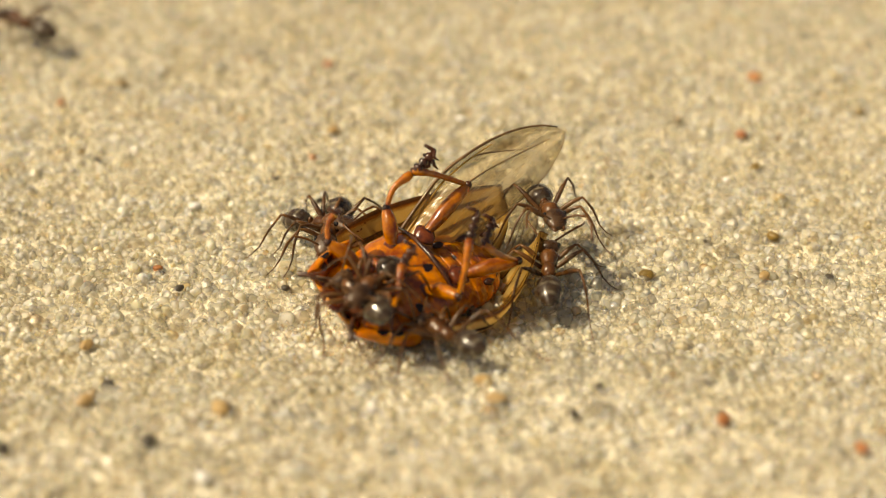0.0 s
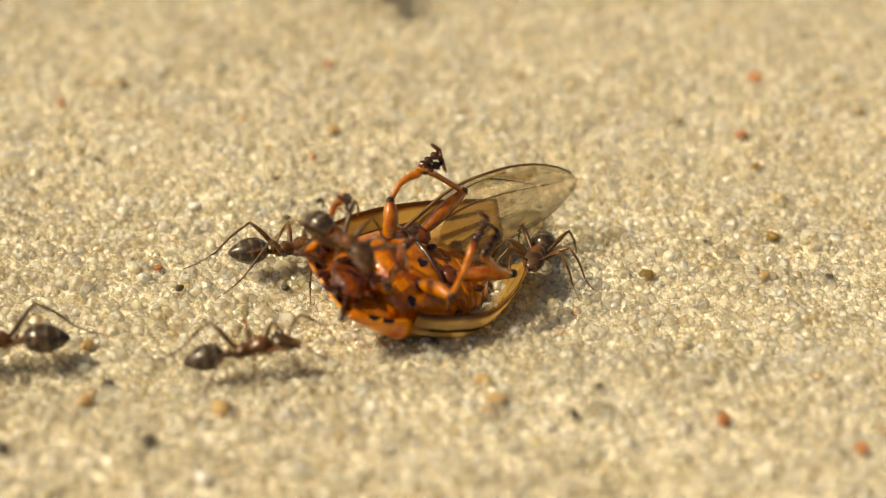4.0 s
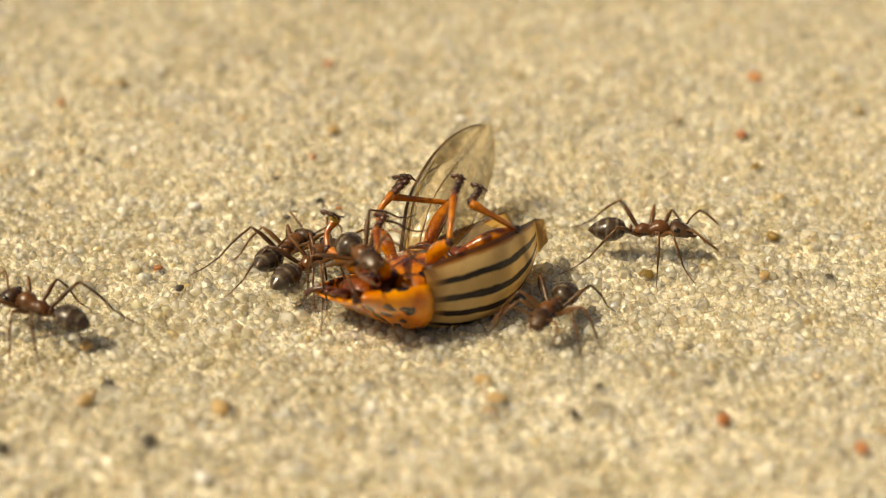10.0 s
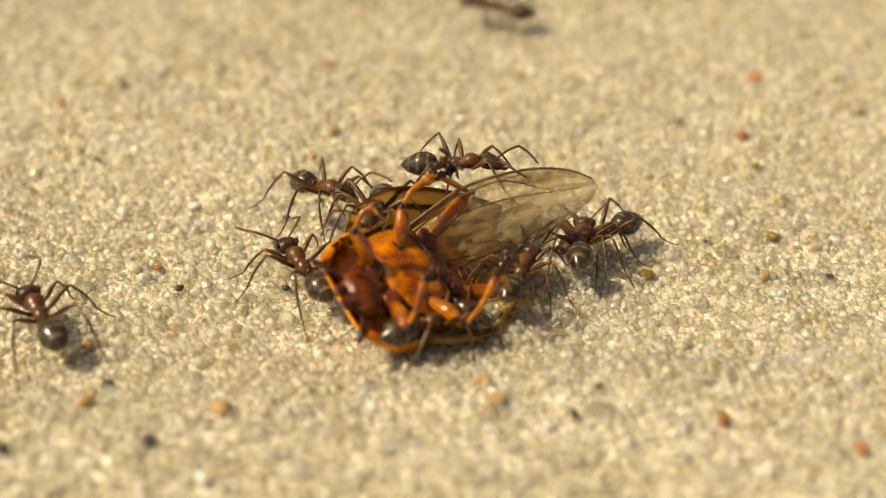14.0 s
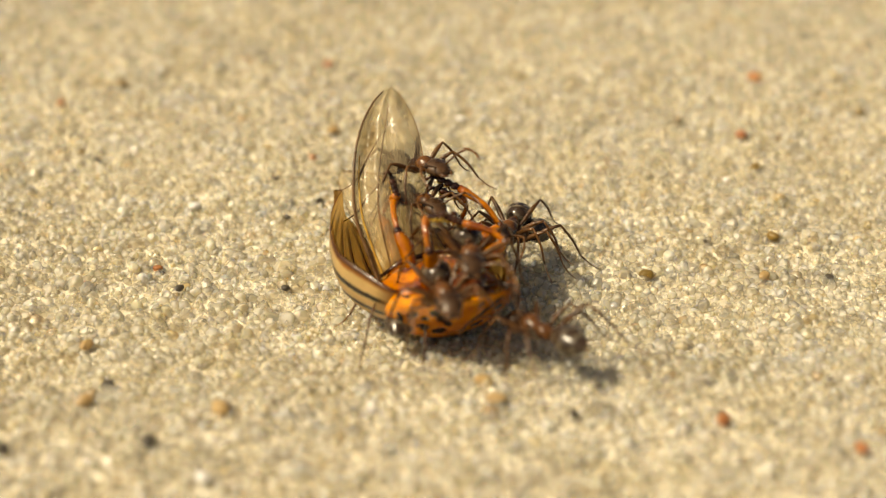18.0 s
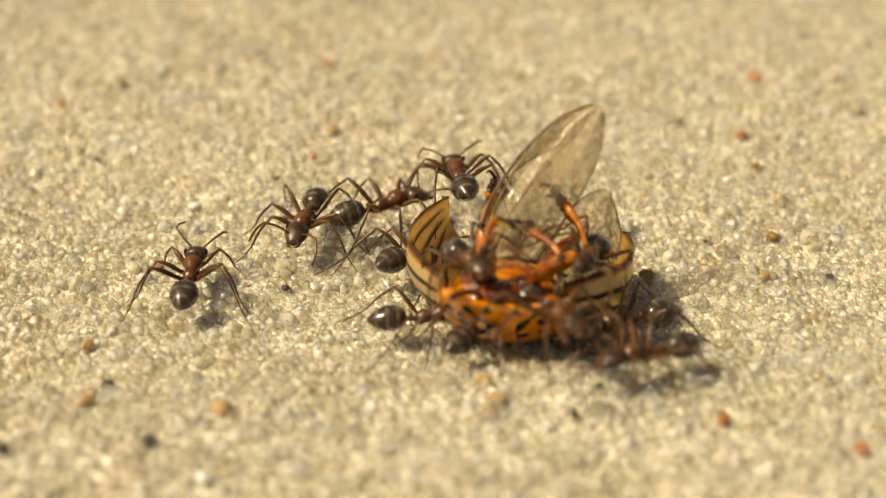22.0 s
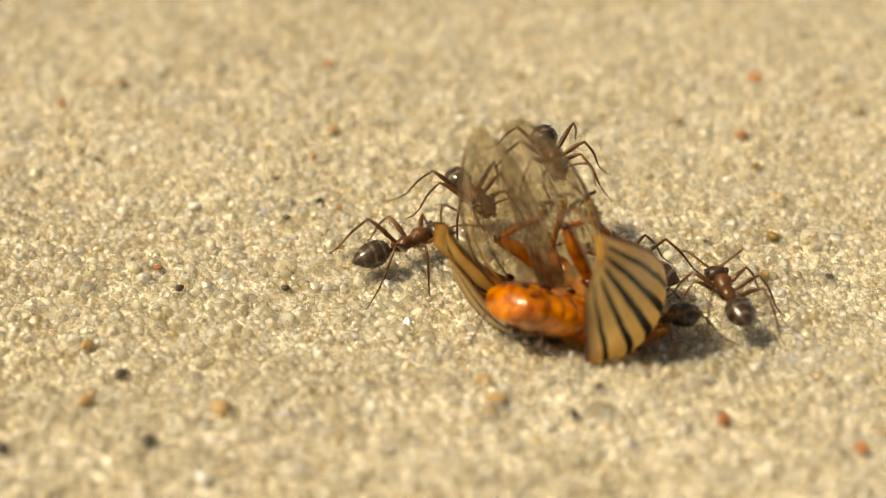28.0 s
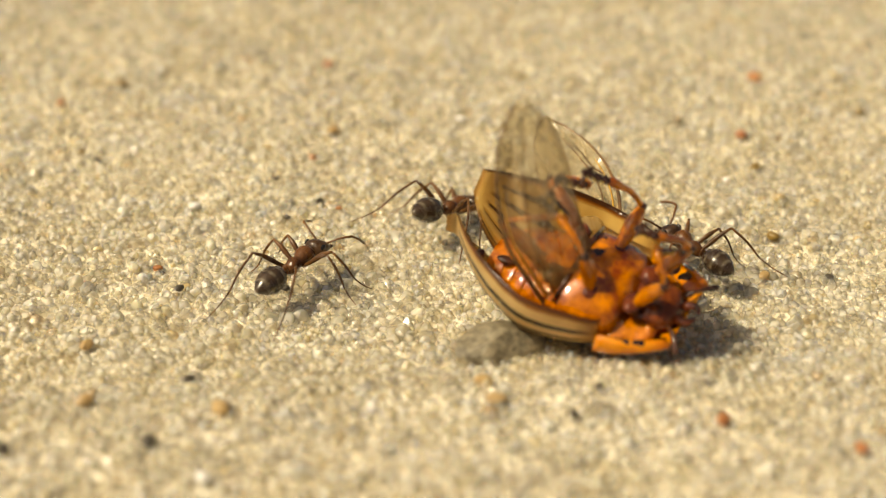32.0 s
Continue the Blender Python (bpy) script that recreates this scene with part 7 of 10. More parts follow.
    walk(ANTS[6], [
        at(0, 23.96, -1.38, 0.04, -0.0, -0.0, -177.6), at(0.5, 23.96, -1.38, 0.04, -0.0, -0.0, -177.6), at(1, 23.96, -1.38, 0.04, -0.0, -0.0, -177.6),
        at(1.5, 23.96, -1.38, 0.04, -0.0, -0.0, -177.6), at(2, 23.96, -1.38, 0.04, -0.0, -0.0, -177.6), at(2.5, 23.96, -1.38, 0.04, -0.0, -0.0, -177.6),
        at(3, 23.96, -1.38, 0.04, -0.0, -0.0, -177.6), at(3.5, 23.96, -1.38, 0.04, -0.0, -0.0, -177.6), at(4.06, 20.85, -6.24, 0.11, -0.0, -0.0, -122.6),
        at(4.94, 15.96, -13.88, 1.23, -0.0, -0.0, -122.6), at(5.22, 14.41, -16.31, 1.24, -0.1, -0.3, -169.8), at(5.5, 12.85, -18.74, 1.25, 0.0, -0.7, -217.0),
        at(5.75, 15.79, -18.74, 1.22, 0.0, -0.7, -288.9), at(6, 18.73, -18.74, 1.19, 0.0, -0.6, -360.8), at(6.25, 18.67, -18.72, 1.19, -0.4, -0.1, -289.4),
        at(6.5, 18.61, -18.70, 1.18, -0.0, 0.4, -218.0), at(7, 18.61, -18.70, 1.18, -0.0, 0.4, -218.0), at(7.5, 18.61, -18.70, 1.18, 0.0, 0.4, -218.0),
        at(8, 18.61, -18.70, 1.18, 0.0, 0.4, -218.0), at(8.5, 18.61, -18.70, 1.18, 0.0, 0.4, -218.0), at(9, 18.61, -18.70, 1.18, 0.0, 0.4, -218.0),
        at(9.5, 18.61, -18.70, 1.18, 0.0, 0.4, -218.0), at(10, 18.61, -18.70, 1.18, 0.0, 0.4, -218.0), at(10.5, 18.61, -18.70, 1.18, 0.0, 0.4, -218.0),
        at(11, 18.61, -18.70, 1.18, 0.0, 0.4, -218.0), at(11.5, 18.61, -18.70, 1.18, 0.0, 0.4, -218.0), at(12, 18.61, -18.70, 1.18, 0.0, 0.4, -218.0),
        at(12.5, 18.61, -18.70, 1.18, 0.0, 0.4, -218.0), at(13, 18.61, -18.70, 1.18, 0.0, 0.4, -218.0), at(13.5, 18.61, -18.70, 1.18, 0.0, 0.4, -218.0),
        at(14, 18.61, -18.70, 1.18, 0.0, 0.4, -218.0), at(14.5, 18.61, -18.70, 1.18, 0.0, 0.4, -218.0), at(16.5, 18.61, -18.70, 1.18, 0.0, 0.4, -218.0),
        at(16.64, 14.53, -16.36, 1.40, 0.0, -0.0, -209.8), at(16.86, 8.12, -12.69, 1.23, -0.0, -0.0, -209.8), at(17, 4.04, -10.35, 0.99, -0.0, 15.4, -235.5),
        at(17.5, 6.04, -6.49, -0.15, -0.0, 5.4, -220.8), at(18, 3.84, -10.13, 0.89, 0.0, 15.4, -234.9), at(18.14, 4.47, 2.61, 0.05, 0.0, -0.0, -272.9),
        at(18.36, 5.48, 22.64, -0.10, 0.0, -0.0, -272.9), at(18.5, 6.11, 35.38, -0.08, 0.0, 1.0, -273.1), at(18.667, 6.12, 35.36, -0.08, 0.7, 0.5, -215.1),
        at(18.833, 6.13, 35.33, -0.09, 0.7, -0.3, -157.0), at(19, 6.14, 35.31, -0.09, -0.0, -0.8, -99.0), at(19.5, 6.14, 35.31, -0.09, 0.0, -0.8, -99.0),
        at(19.64, 5.34, 22.64, -0.11, -0.0, 0.0, -93.6), at(19.86, 4.09, 2.74, 0.04, 0.0, -0.0, -93.6), at(19.907, 3.82, -1.48, 0.84, 5.7, 3.4, -144.0),
        at(19.953, 3.56, -5.70, 1.65, 6.8, 9.9, -194.4), at(20, 3.29, -9.92, 2.45, 2.2, 14.9, -245.9), at(20.14, 3.88, 2.79, 0.05, -0.0, 0.0, -272.7),
        at(20.36, 4.81, 22.76, -0.16, -0.0, 0.0, -272.7), at(20.5, 5.40, 35.47, -0.11, 0.0, 0.7, -272.7), at(20.547, 5.05, 31.32, -0.13, 0.3, 0.5, -213.4),
        at(20.593, 4.69, 27.17, -0.15, 0.3, 0.2, -154.2), at(20.64, 4.34, 23.02, -0.17, 0.0, -0.0, -94.9), at(20.86, 2.67, 3.45, 0.13, 0.0, -0.0, -94.9),
        at(20.93, 2.14, -2.77, 1.41, -3.9, 23.4, -166.1), at(21, 1.61, -9.00, 2.70, -29.8, 25.2, -247.3), at(21.14, 1.22, -5.97, 3.23, 0.0, 0.0, -262.7),
        at(21.36, 0.61, -1.21, -0.25, -0.0, -0.0, -262.7), at(21.5, 0.23, 1.82, 1.61, 0.0, 9.3, -274.6), at(22, 0.70, 1.75, 1.11, -0.0, 9.4, -261.3),
        at(22.5, -1.44, 1.11, 0.56, -0.0, 10.6, -248.6), at(23, 0.13, 0.22, 1.02, 0.0, 13.7, -259.8), at(23.14, 0.13, 10.13, 0.09, 0.0, 0.0, -270.0),
        at(23.36, 0.12, 25.69, 0.04, 0.0, 0.0, -270.0), at(23.5, 0.12, 35.60, 0.05, 0.0, 0.3, -270.1), at(23.547, 0.27, 31.53, -0.01, -0.1, 0.2, -329.3),
        at(23.593, 0.42, 27.46, -0.06, -0.1, 0.1, -388.6), at(23.64, 0.57, 23.39, -0.11, 0.0, -0.0, -447.9), at(23.86, 1.27, 4.21, 0.08, 0.0, -0.0, -447.9),
        at(24, 1.72, -7.99, 2.66, -20.9, -9.8, -462.0), at(24.047, 1.90, -3.93, 1.81, -11.4, -15.5, -519.5), at(24.093, 2.09, 0.13, 0.96, -1.4, -10.7, -577.1),
        at(24.14, 2.27, 4.19, 0.11, -0.0, -0.0, -632.6), at(24.36, 3.14, 23.34, -0.14, 0.0, -0.0, -632.6), at(24.5, 3.70, 35.53, -0.04, 0.0, 0.5, -631.8),
        at(24.667, 3.71, 35.49, -0.05, 0.4, 0.2, -573.1), at(24.833, 3.71, 35.45, -0.05, 0.4, -0.3, -514.3), at(25, 3.71, 35.40, -0.05, 0.0, -0.5, -455.5),
        at(25.5, 3.71, 35.40, -0.05, 0.0, -0.5, -455.5), at(27.5, 3.71, 35.40, -0.05, 0.0, -0.5, -455.5), at(28, 3.71, 35.40, -0.05, 0.0, -0.5, -455.5),
        at(28.5, 3.71, 35.40, -0.05, 0.0, -0.5, -455.5), at(29, 3.71, 35.40, -0.05, 0.0, -0.5, -455.5), at(29.5, 3.71, 35.40, -0.05, 0.0, -0.5, -455.5),
        at(30, 3.71, 35.40, -0.05, 0.0, -0.5, -455.5), at(30.5, 3.71, 35.40, -0.05, 0.0, -0.5, -455.5), at(31, 3.71, 35.40, -0.05, 0.0, -0.5, -455.5),
        at(31.5, 3.71, 35.40, -0.05, 0.0, -0.5, -455.5), at(32, 3.71, 35.40, -0.05, 0.0, -0.5, -455.5)])
    walk(ANTS[7], [
        at(0, -2.88, -7.50, 1.74, -15.1, -6.3, -112.9), at(0.047, -3.01, -3.04, 1.09, -8.7, -9.8, -165.0), at(0.093, -3.13, 1.42, 0.44, -1.9, -7.0, -217.1),
        at(0.14, -3.26, 5.89, -0.20, -0.0, -0.0, -268.4), at(0.36, -3.85, 26.92, 0.11, 0.0, -0.0, -268.4), at(0.5, -4.23, 40.30, -0.10, -0.0, 0.2, -268.0),
        at(0.547, -4.19, 36.02, -0.04, 0.1, 0.1, -208.5), at(0.593, -4.15, 31.73, 0.02, 0.1, 0.0, -149.0), at(0.64, -4.11, 27.45, 0.08, 0.0, -0.0, -89.4),
        at(0.86, -3.91, 7.25, -0.20, 0.0, -0.0, -89.4), at(1, -3.79, -5.61, -0.22, 0.0, -1.4, -79.6), at(1.14, -2.38, -7.13, 3.36, -0.0, -0.0, -47.2),
        at(1.36, -0.17, -9.51, 0.31, 0.0, 0.0, -47.2), at(1.407, 0.30, -10.02, 0.55, -6.5, 4.6, 6.5), at(1.453, 0.76, -10.53, 0.80, -6.6, 12.5, 60.4),
        at(1.5, 1.23, -11.03, 1.05, 0.0, 17.1, 116.1), at(2, 1.77, -6.98, -0.15, -0.0, 14.3, 98.9), at(2.5, 4.08, -4.77, -0.21, -0.0, 0.1, 135.0),
        at(3, 3.60, -2.32, -0.35, -0.0, 17.5, 107.4), at(3.25, 3.72, -2.13, -0.35, 10.8, 2.7, 180.7), at(3.5, 3.84, -1.94, -0.35, 0.0, -11.9, 253.0),
        at(5.5, 3.82, -3.78, 0.58, 0.0, -9.3, 261.8), at(5.75, 3.86, -3.22, 0.23, 2.7, -5.4, 191.8), at(6, 3.91, -2.67, -0.13, -0.0, -1.5, 122.2),
        at(6.5, 3.38, -1.87, -0.36, -0.0, 12.9, 94.0), at(7, 3.76, -2.53, -0.13, -0.0, -1.6, 92.2), at(7.5, 3.93, -2.50, -0.12, -0.0, -2.0, 105.0),
        at(8, 3.69, -2.77, -0.15, 0.0, -1.4, 90.6), at(8.5, 4.36, -2.73, -0.12, 0.0, -2.6, 97.6), at(9, 3.12, -4.12, -0.28, 0.0, 1.5, 117.0),
        at(9.5, 4.03, -3.61, -0.17, 0.0, -1.8, 98.1), at(9.75, 4.11, -5.00, -0.17, 1.9, -4.4, 172.0), at(10, 4.20, -6.39, -0.16, 0.0, -7.0, 246.2),
        at(10.25, 4.60, -6.07, -0.21, 3.6, -1.9, 175.7), at(10.5, 5.01, -5.75, -0.26, -0.0, 3.2, 105.4), at(10.64, 5.90, 7.18, -0.03, 0.0, -0.0, 86.1),
        at(10.86, 7.30, 27.49, 0.07, 0.0, -0.0, 86.1), at(11, 8.19, 40.41, -0.10, -0.0, -0.1, 86.1), at(11.167, 8.19, 40.37, -0.10, -0.1, -0.1, 143.7),
        at(11.333, 8.20, 40.32, -0.10, -0.1, 0.1, 201.3), at(11.5, 8.21, 40.27, -0.10, -0.0, 0.2, 258.9), at(11.64, 5.94, 27.43, 0.08, -0.0, -0.0, 260.0),
        at(11.86, 2.37, 7.26, 0.08, -0.0, -0.0, 260.0), at(12, 0.10, -5.57, 2.39, -4.9, -7.4, 276.3), at(12.07, 1.07, -5.59, 2.84, -3.9, -2.8, 317.6),
        at(12.14, 2.05, -5.61, 3.29, -0.0, 0.0, 359.0), at(12.36, 5.11, -5.67, -0.26, 0.0, -0.0, 359.0), at(12.43, 6.08, -5.68, -0.22, -1.4, 1.9, 431.0),
        at(12.5, 7.06, -5.70, -0.17, 0.0, 3.8, 503.2), at(12.64, 5.06, -4.44, -0.26, 0.0, 0.0, 507.7), at(12.86, 1.94, -2.46, 3.25, 0.0, -0.0, 507.7),
        at(12.93, 0.94, -1.83, 3.87, -1.0, -2.4, 464.1), at(13, -0.05, -1.20, 4.50, 0.0, -4.8, 420.5), at(13.14, -0.10, 10.40, 0.09, 0.0, -0.0, 450.2),
        at(13.36, -0.18, 28.64, -0.03, 0.0, -0.0, 450.2), at(13.5, -0.23, 40.24, -0.10, 0.0, 0.4, 450.1), at(13.547, -0.16, 36.43, -0.08, -0.2, 0.3, 390.4),
        at(13.593, -0.08, 32.61, -0.05, -0.2, 0.1, 330.8), at(13.64, -0.01, 28.80, -0.03, 0.0, 0.0, 271.1), at(13.86, 0.35, 10.81, 0.06, -0.0, 0.0, 271.1),
        at(13.93, 0.46, 5.09, 1.60, 0.4, -1.1, 312.5), at(14, 0.57, -0.63, 3.13, 0.0, -2.1, 353.9), at(14.07, 0.60, 5.09, 1.59, -0.5, -1.1, 401.8),
        at(14.14, 0.62, 10.82, 0.05, 0.0, -0.0, 449.8), at(14.36, 0.70, 28.80, -0.03, -0.0, 0.0, 449.8), at(14.5, 0.75, 40.25, -0.10, -0.0, 0.3, 449.6),
        at(15.167, 0.75, 40.22, -0.10, 0.3, 0.2, 509.4), at(15.833, 0.75, 40.18, -0.10, 0.3, -0.2, 569.2), at(16.5, 0.75, 40.15, -0.10, -0.0, -0.3, 629.0),
        at(16.64, -1.28, 28.86, -0.03, 0.0, 0.0, 619.8), at(16.86, -4.46, 11.11, 0.01, 0.0, -0.0, 619.8), at(16.907, -5.14, 7.35, 0.08, -0.1, -0.1, 561.7),
        at(16.953, -5.81, 3.59, 0.14, -0.1, -0.2, 503.6), at(17, -6.49, -0.18, 0.20, -0.0, -0.3, 445.6), at(17.14, -7.42, 11.08, 0.00, -0.0, -0.0, 454.7),
        at(17.36, -8.88, 28.77, 0.11, 0.0, 0.0, 454.7), at(17.5, -9.80, 40.03, -0.10, 0.0, 1.0, 454.7), at(17.667, -9.81, 39.94, -0.10, -0.9, 0.4, 397.4),
        at(17.833, -9.81, 39.85, -0.10, -0.9, -0.7, 340.0), at(18, -9.82, 39.76, -0.10, 0.0, -1.3, 282.6), at(18.5, -9.82, 39.76, -0.10, -0.0, -1.3, 282.6),
        at(19, -9.82, 39.76, -0.10, 0.0, -1.3, 282.6), at(19.14, -9.09, 34.86, 0.14, 0.0, -0.0, 278.4), at(19.36, -7.96, 27.18, 0.06, -0.0, -0.0, 278.4),
        at(19.407, -7.72, 25.55, 0.04, -0.1, -0.1, 224.4), at(19.453, -7.48, 23.92, 0.01, -0.1, -0.1, 170.4), at(19.5, -7.24, 22.29, -0.02, -0.0, -0.2, 116.4),
        at(19.547, -6.45, 21.65, -0.02, 0.1, -0.1, 64.7), at(19.593, -5.66, 21.02, -0.02, 0.1, -0.1, 12.9), at(19.64, -4.87, 20.38, -0.02, 0.0, -0.0, -38.8),
        at(19.86, -1.15, 17.39, 0.08, 0.0, -0.0, -38.8), at(19.93, 0.03, 16.44, 0.08, -0.1, 0.1, 32.7), at(20, 1.22, 15.49, 0.09, 0.0, 0.2, 104.1),
        at(20.14, 1.32, 22.42, -0.18, 0.0, -0.0, 89.2), at(20.36, 1.48, 33.33, -0.00, 0.0, -0.0, 89.2), at(20.5, 1.58, 40.26, -0.10, 0.0, 0.3, 89.2),
        at(20.547, 1.74, 35.59, -0.07, -0.1, 0.2, 30.1), at(20.593, 1.90, 30.92, -0.04, -0.1, 0.1, -29.0), at(20.64, 2.06, 26.24, -0.01, 0.0, -0.0, -88.1),
        at(20.86, 2.80, 4.21, 0.09, -0.0, -0.0, -88.1), at(21, 3.28, -9.81, 2.60, -23.2, -7.9, -106.7), at(21.047, 3.59, -5.12, 1.74, -14.0, -14.8, -162.7),
        at(21.093, 3.91, -0.43, 0.88, -3.0, -11.0, -219.4), at(21.14, 4.23, 4.27, 0.03, -0.0, 0.0, -273.9), at(21.36, 5.73, 26.39, 0.04, -0.0, -0.0, -273.9),
        at(21.5, 6.68, 40.47, -0.10, 0.0, -0.3, -273.2), at(21.547, 6.18, 35.94, -0.05, -0.1, -0.2, -214.2), at(21.593, 5.68, 31.41, 0.00, -0.1, -0.1, -155.2),
        at(21.64, 5.18, 26.88, 0.05, 0.0, 0.0, -96.3), at(21.86, 2.83, 5.54, 0.09, -0.0, 0.0, -96.3), at(22, 1.33, -8.05, 3.00, 18.1, -15.8, -71.3),
        at(22.047, 1.34, -3.54, 2.01, 7.1, -18.0, -16.1), at(22.093, 1.36, 0.97, 1.03, -1.1, -10.7, 38.0), at(22.14, 1.37, 5.48, 0.04, -0.0, 0.0, 89.9),
        at(22.36, 1.42, 26.73, 0.00, -0.0, 0.0, 89.9), at(22.5, 1.46, 40.26, -0.10, -0.0, 0.3, 89.3), at(22.547, 1.32, 35.39, -0.06, 0.1, 0.2, 149.0),
        at(22.593, 1.18, 30.52, -0.03, 0.1, 0.1, 208.7), at(22.64, 1.04, 25.65, 0.01, -0.0, -0.0, 268.4), at(22.86, 0.38, 2.69, 0.08, -0.0, 0.0, 268.4),
        at(22.93, 0.17, -4.61, 0.60, -1.3, 1.9, 336.4), at(23, -0.04, -11.92, 1.12, -0.0, 3.8, 404.6), at(23.07, -0.04, -13.78, 1.17, -1.3, 1.9, 337.3),
        at(23.14, -0.03, -15.63, 1.22, -0.0, -0.0, 270.1), at(23.36, -0.03, -21.47, 1.15, 0.0, 0.0, 270.1), at(23.5, -0.02, -25.18, 1.22, 0.0, -0.9, 270.0),
        at(23.547, 0.03, -23.46, 1.21, -0.4, -0.7, 329.4), at(23.593, 0.09, -21.75, 1.19, -0.4, -0.2, 388.8), at(23.64, 0.15, -20.03, 1.18, 0.0, -0.0, 448.1),
        at(23.86, 0.41, -11.93, 1.17, -0.0, -0.0, 448.1), at(24, 0.58, -6.78, -0.25, 0.0, 6.6, 467.9), at(24.5, 0.74, -8.03, -0.04, -0.0, 11.1, 456.4),
        at(25, 2.31, -6.95, 1.07, -0.0, 3.6, 411.7), at(25.07, 1.76, -6.89, 0.43, 1.1, 1.8, 472.5), at(25.14, 1.21, -6.82, -0.21, 0.0, -0.0, 533.1),
        at(25.32, -0.19, -6.65, -0.20, 1.3, 2.9, 484.2), at(25.5, -1.60, -6.48, -0.19, 0.0, 5.7, 435.0), at(27.5, -2.57, -6.42, -0.22, 0.0, 4.7, 414.9),
        at(28, 3.38, -6.52, -0.08, 0.0, 4.9, 427.0), at(28.5, 3.22, -5.32, -0.18, 0.0, 1.8, 425.0), at(29, 2.15, -4.14, -0.33, 0.0, -2.8, 395.5),
        at(29.5, 0.73, -3.04, -0.39, 0.0, -3.3, 396.0), at(29.547, 0.26, -3.44, -0.40, 1.4, -2.4, 337.6), at(29.593, -0.20, -3.85, -0.41, 1.4, -0.8, 279.3),
        at(29.64, -0.67, -4.25, -0.41, -0.0, -0.0, 221.0), at(29.86, -2.87, -6.16, -0.24, 0.0, -0.0, 221.0), at(29.93, -3.56, -6.77, -0.16, 1.3, 2.4, 164.4),
        at(30, -4.26, -7.38, -0.08, -0.0, 4.9, 107.7), at(30.14, -5.05, 5.90, -0.13, -0.0, 0.0, 93.4), at(30.36, -6.28, 26.77, 0.11, 0.0, -0.0, 93.4),
        at(30.5, -7.06, 40.05, -0.10, -0.0, 0.9, 93.4), at(30.667, -7.07, 40.02, -0.10, -0.7, 0.5, 35.4), at(30.833, -7.07, 39.98, -0.10, -0.7, -0.4, -22.7),
        at(31, -7.08, 39.95, -0.10, -0.0, -0.8, -80.7), at(31.5, -7.08, 39.95, -0.10, -0.0, -0.8, -80.7), at(32, -7.08, 39.95, -0.10, -0.0, -0.8, -80.7)])
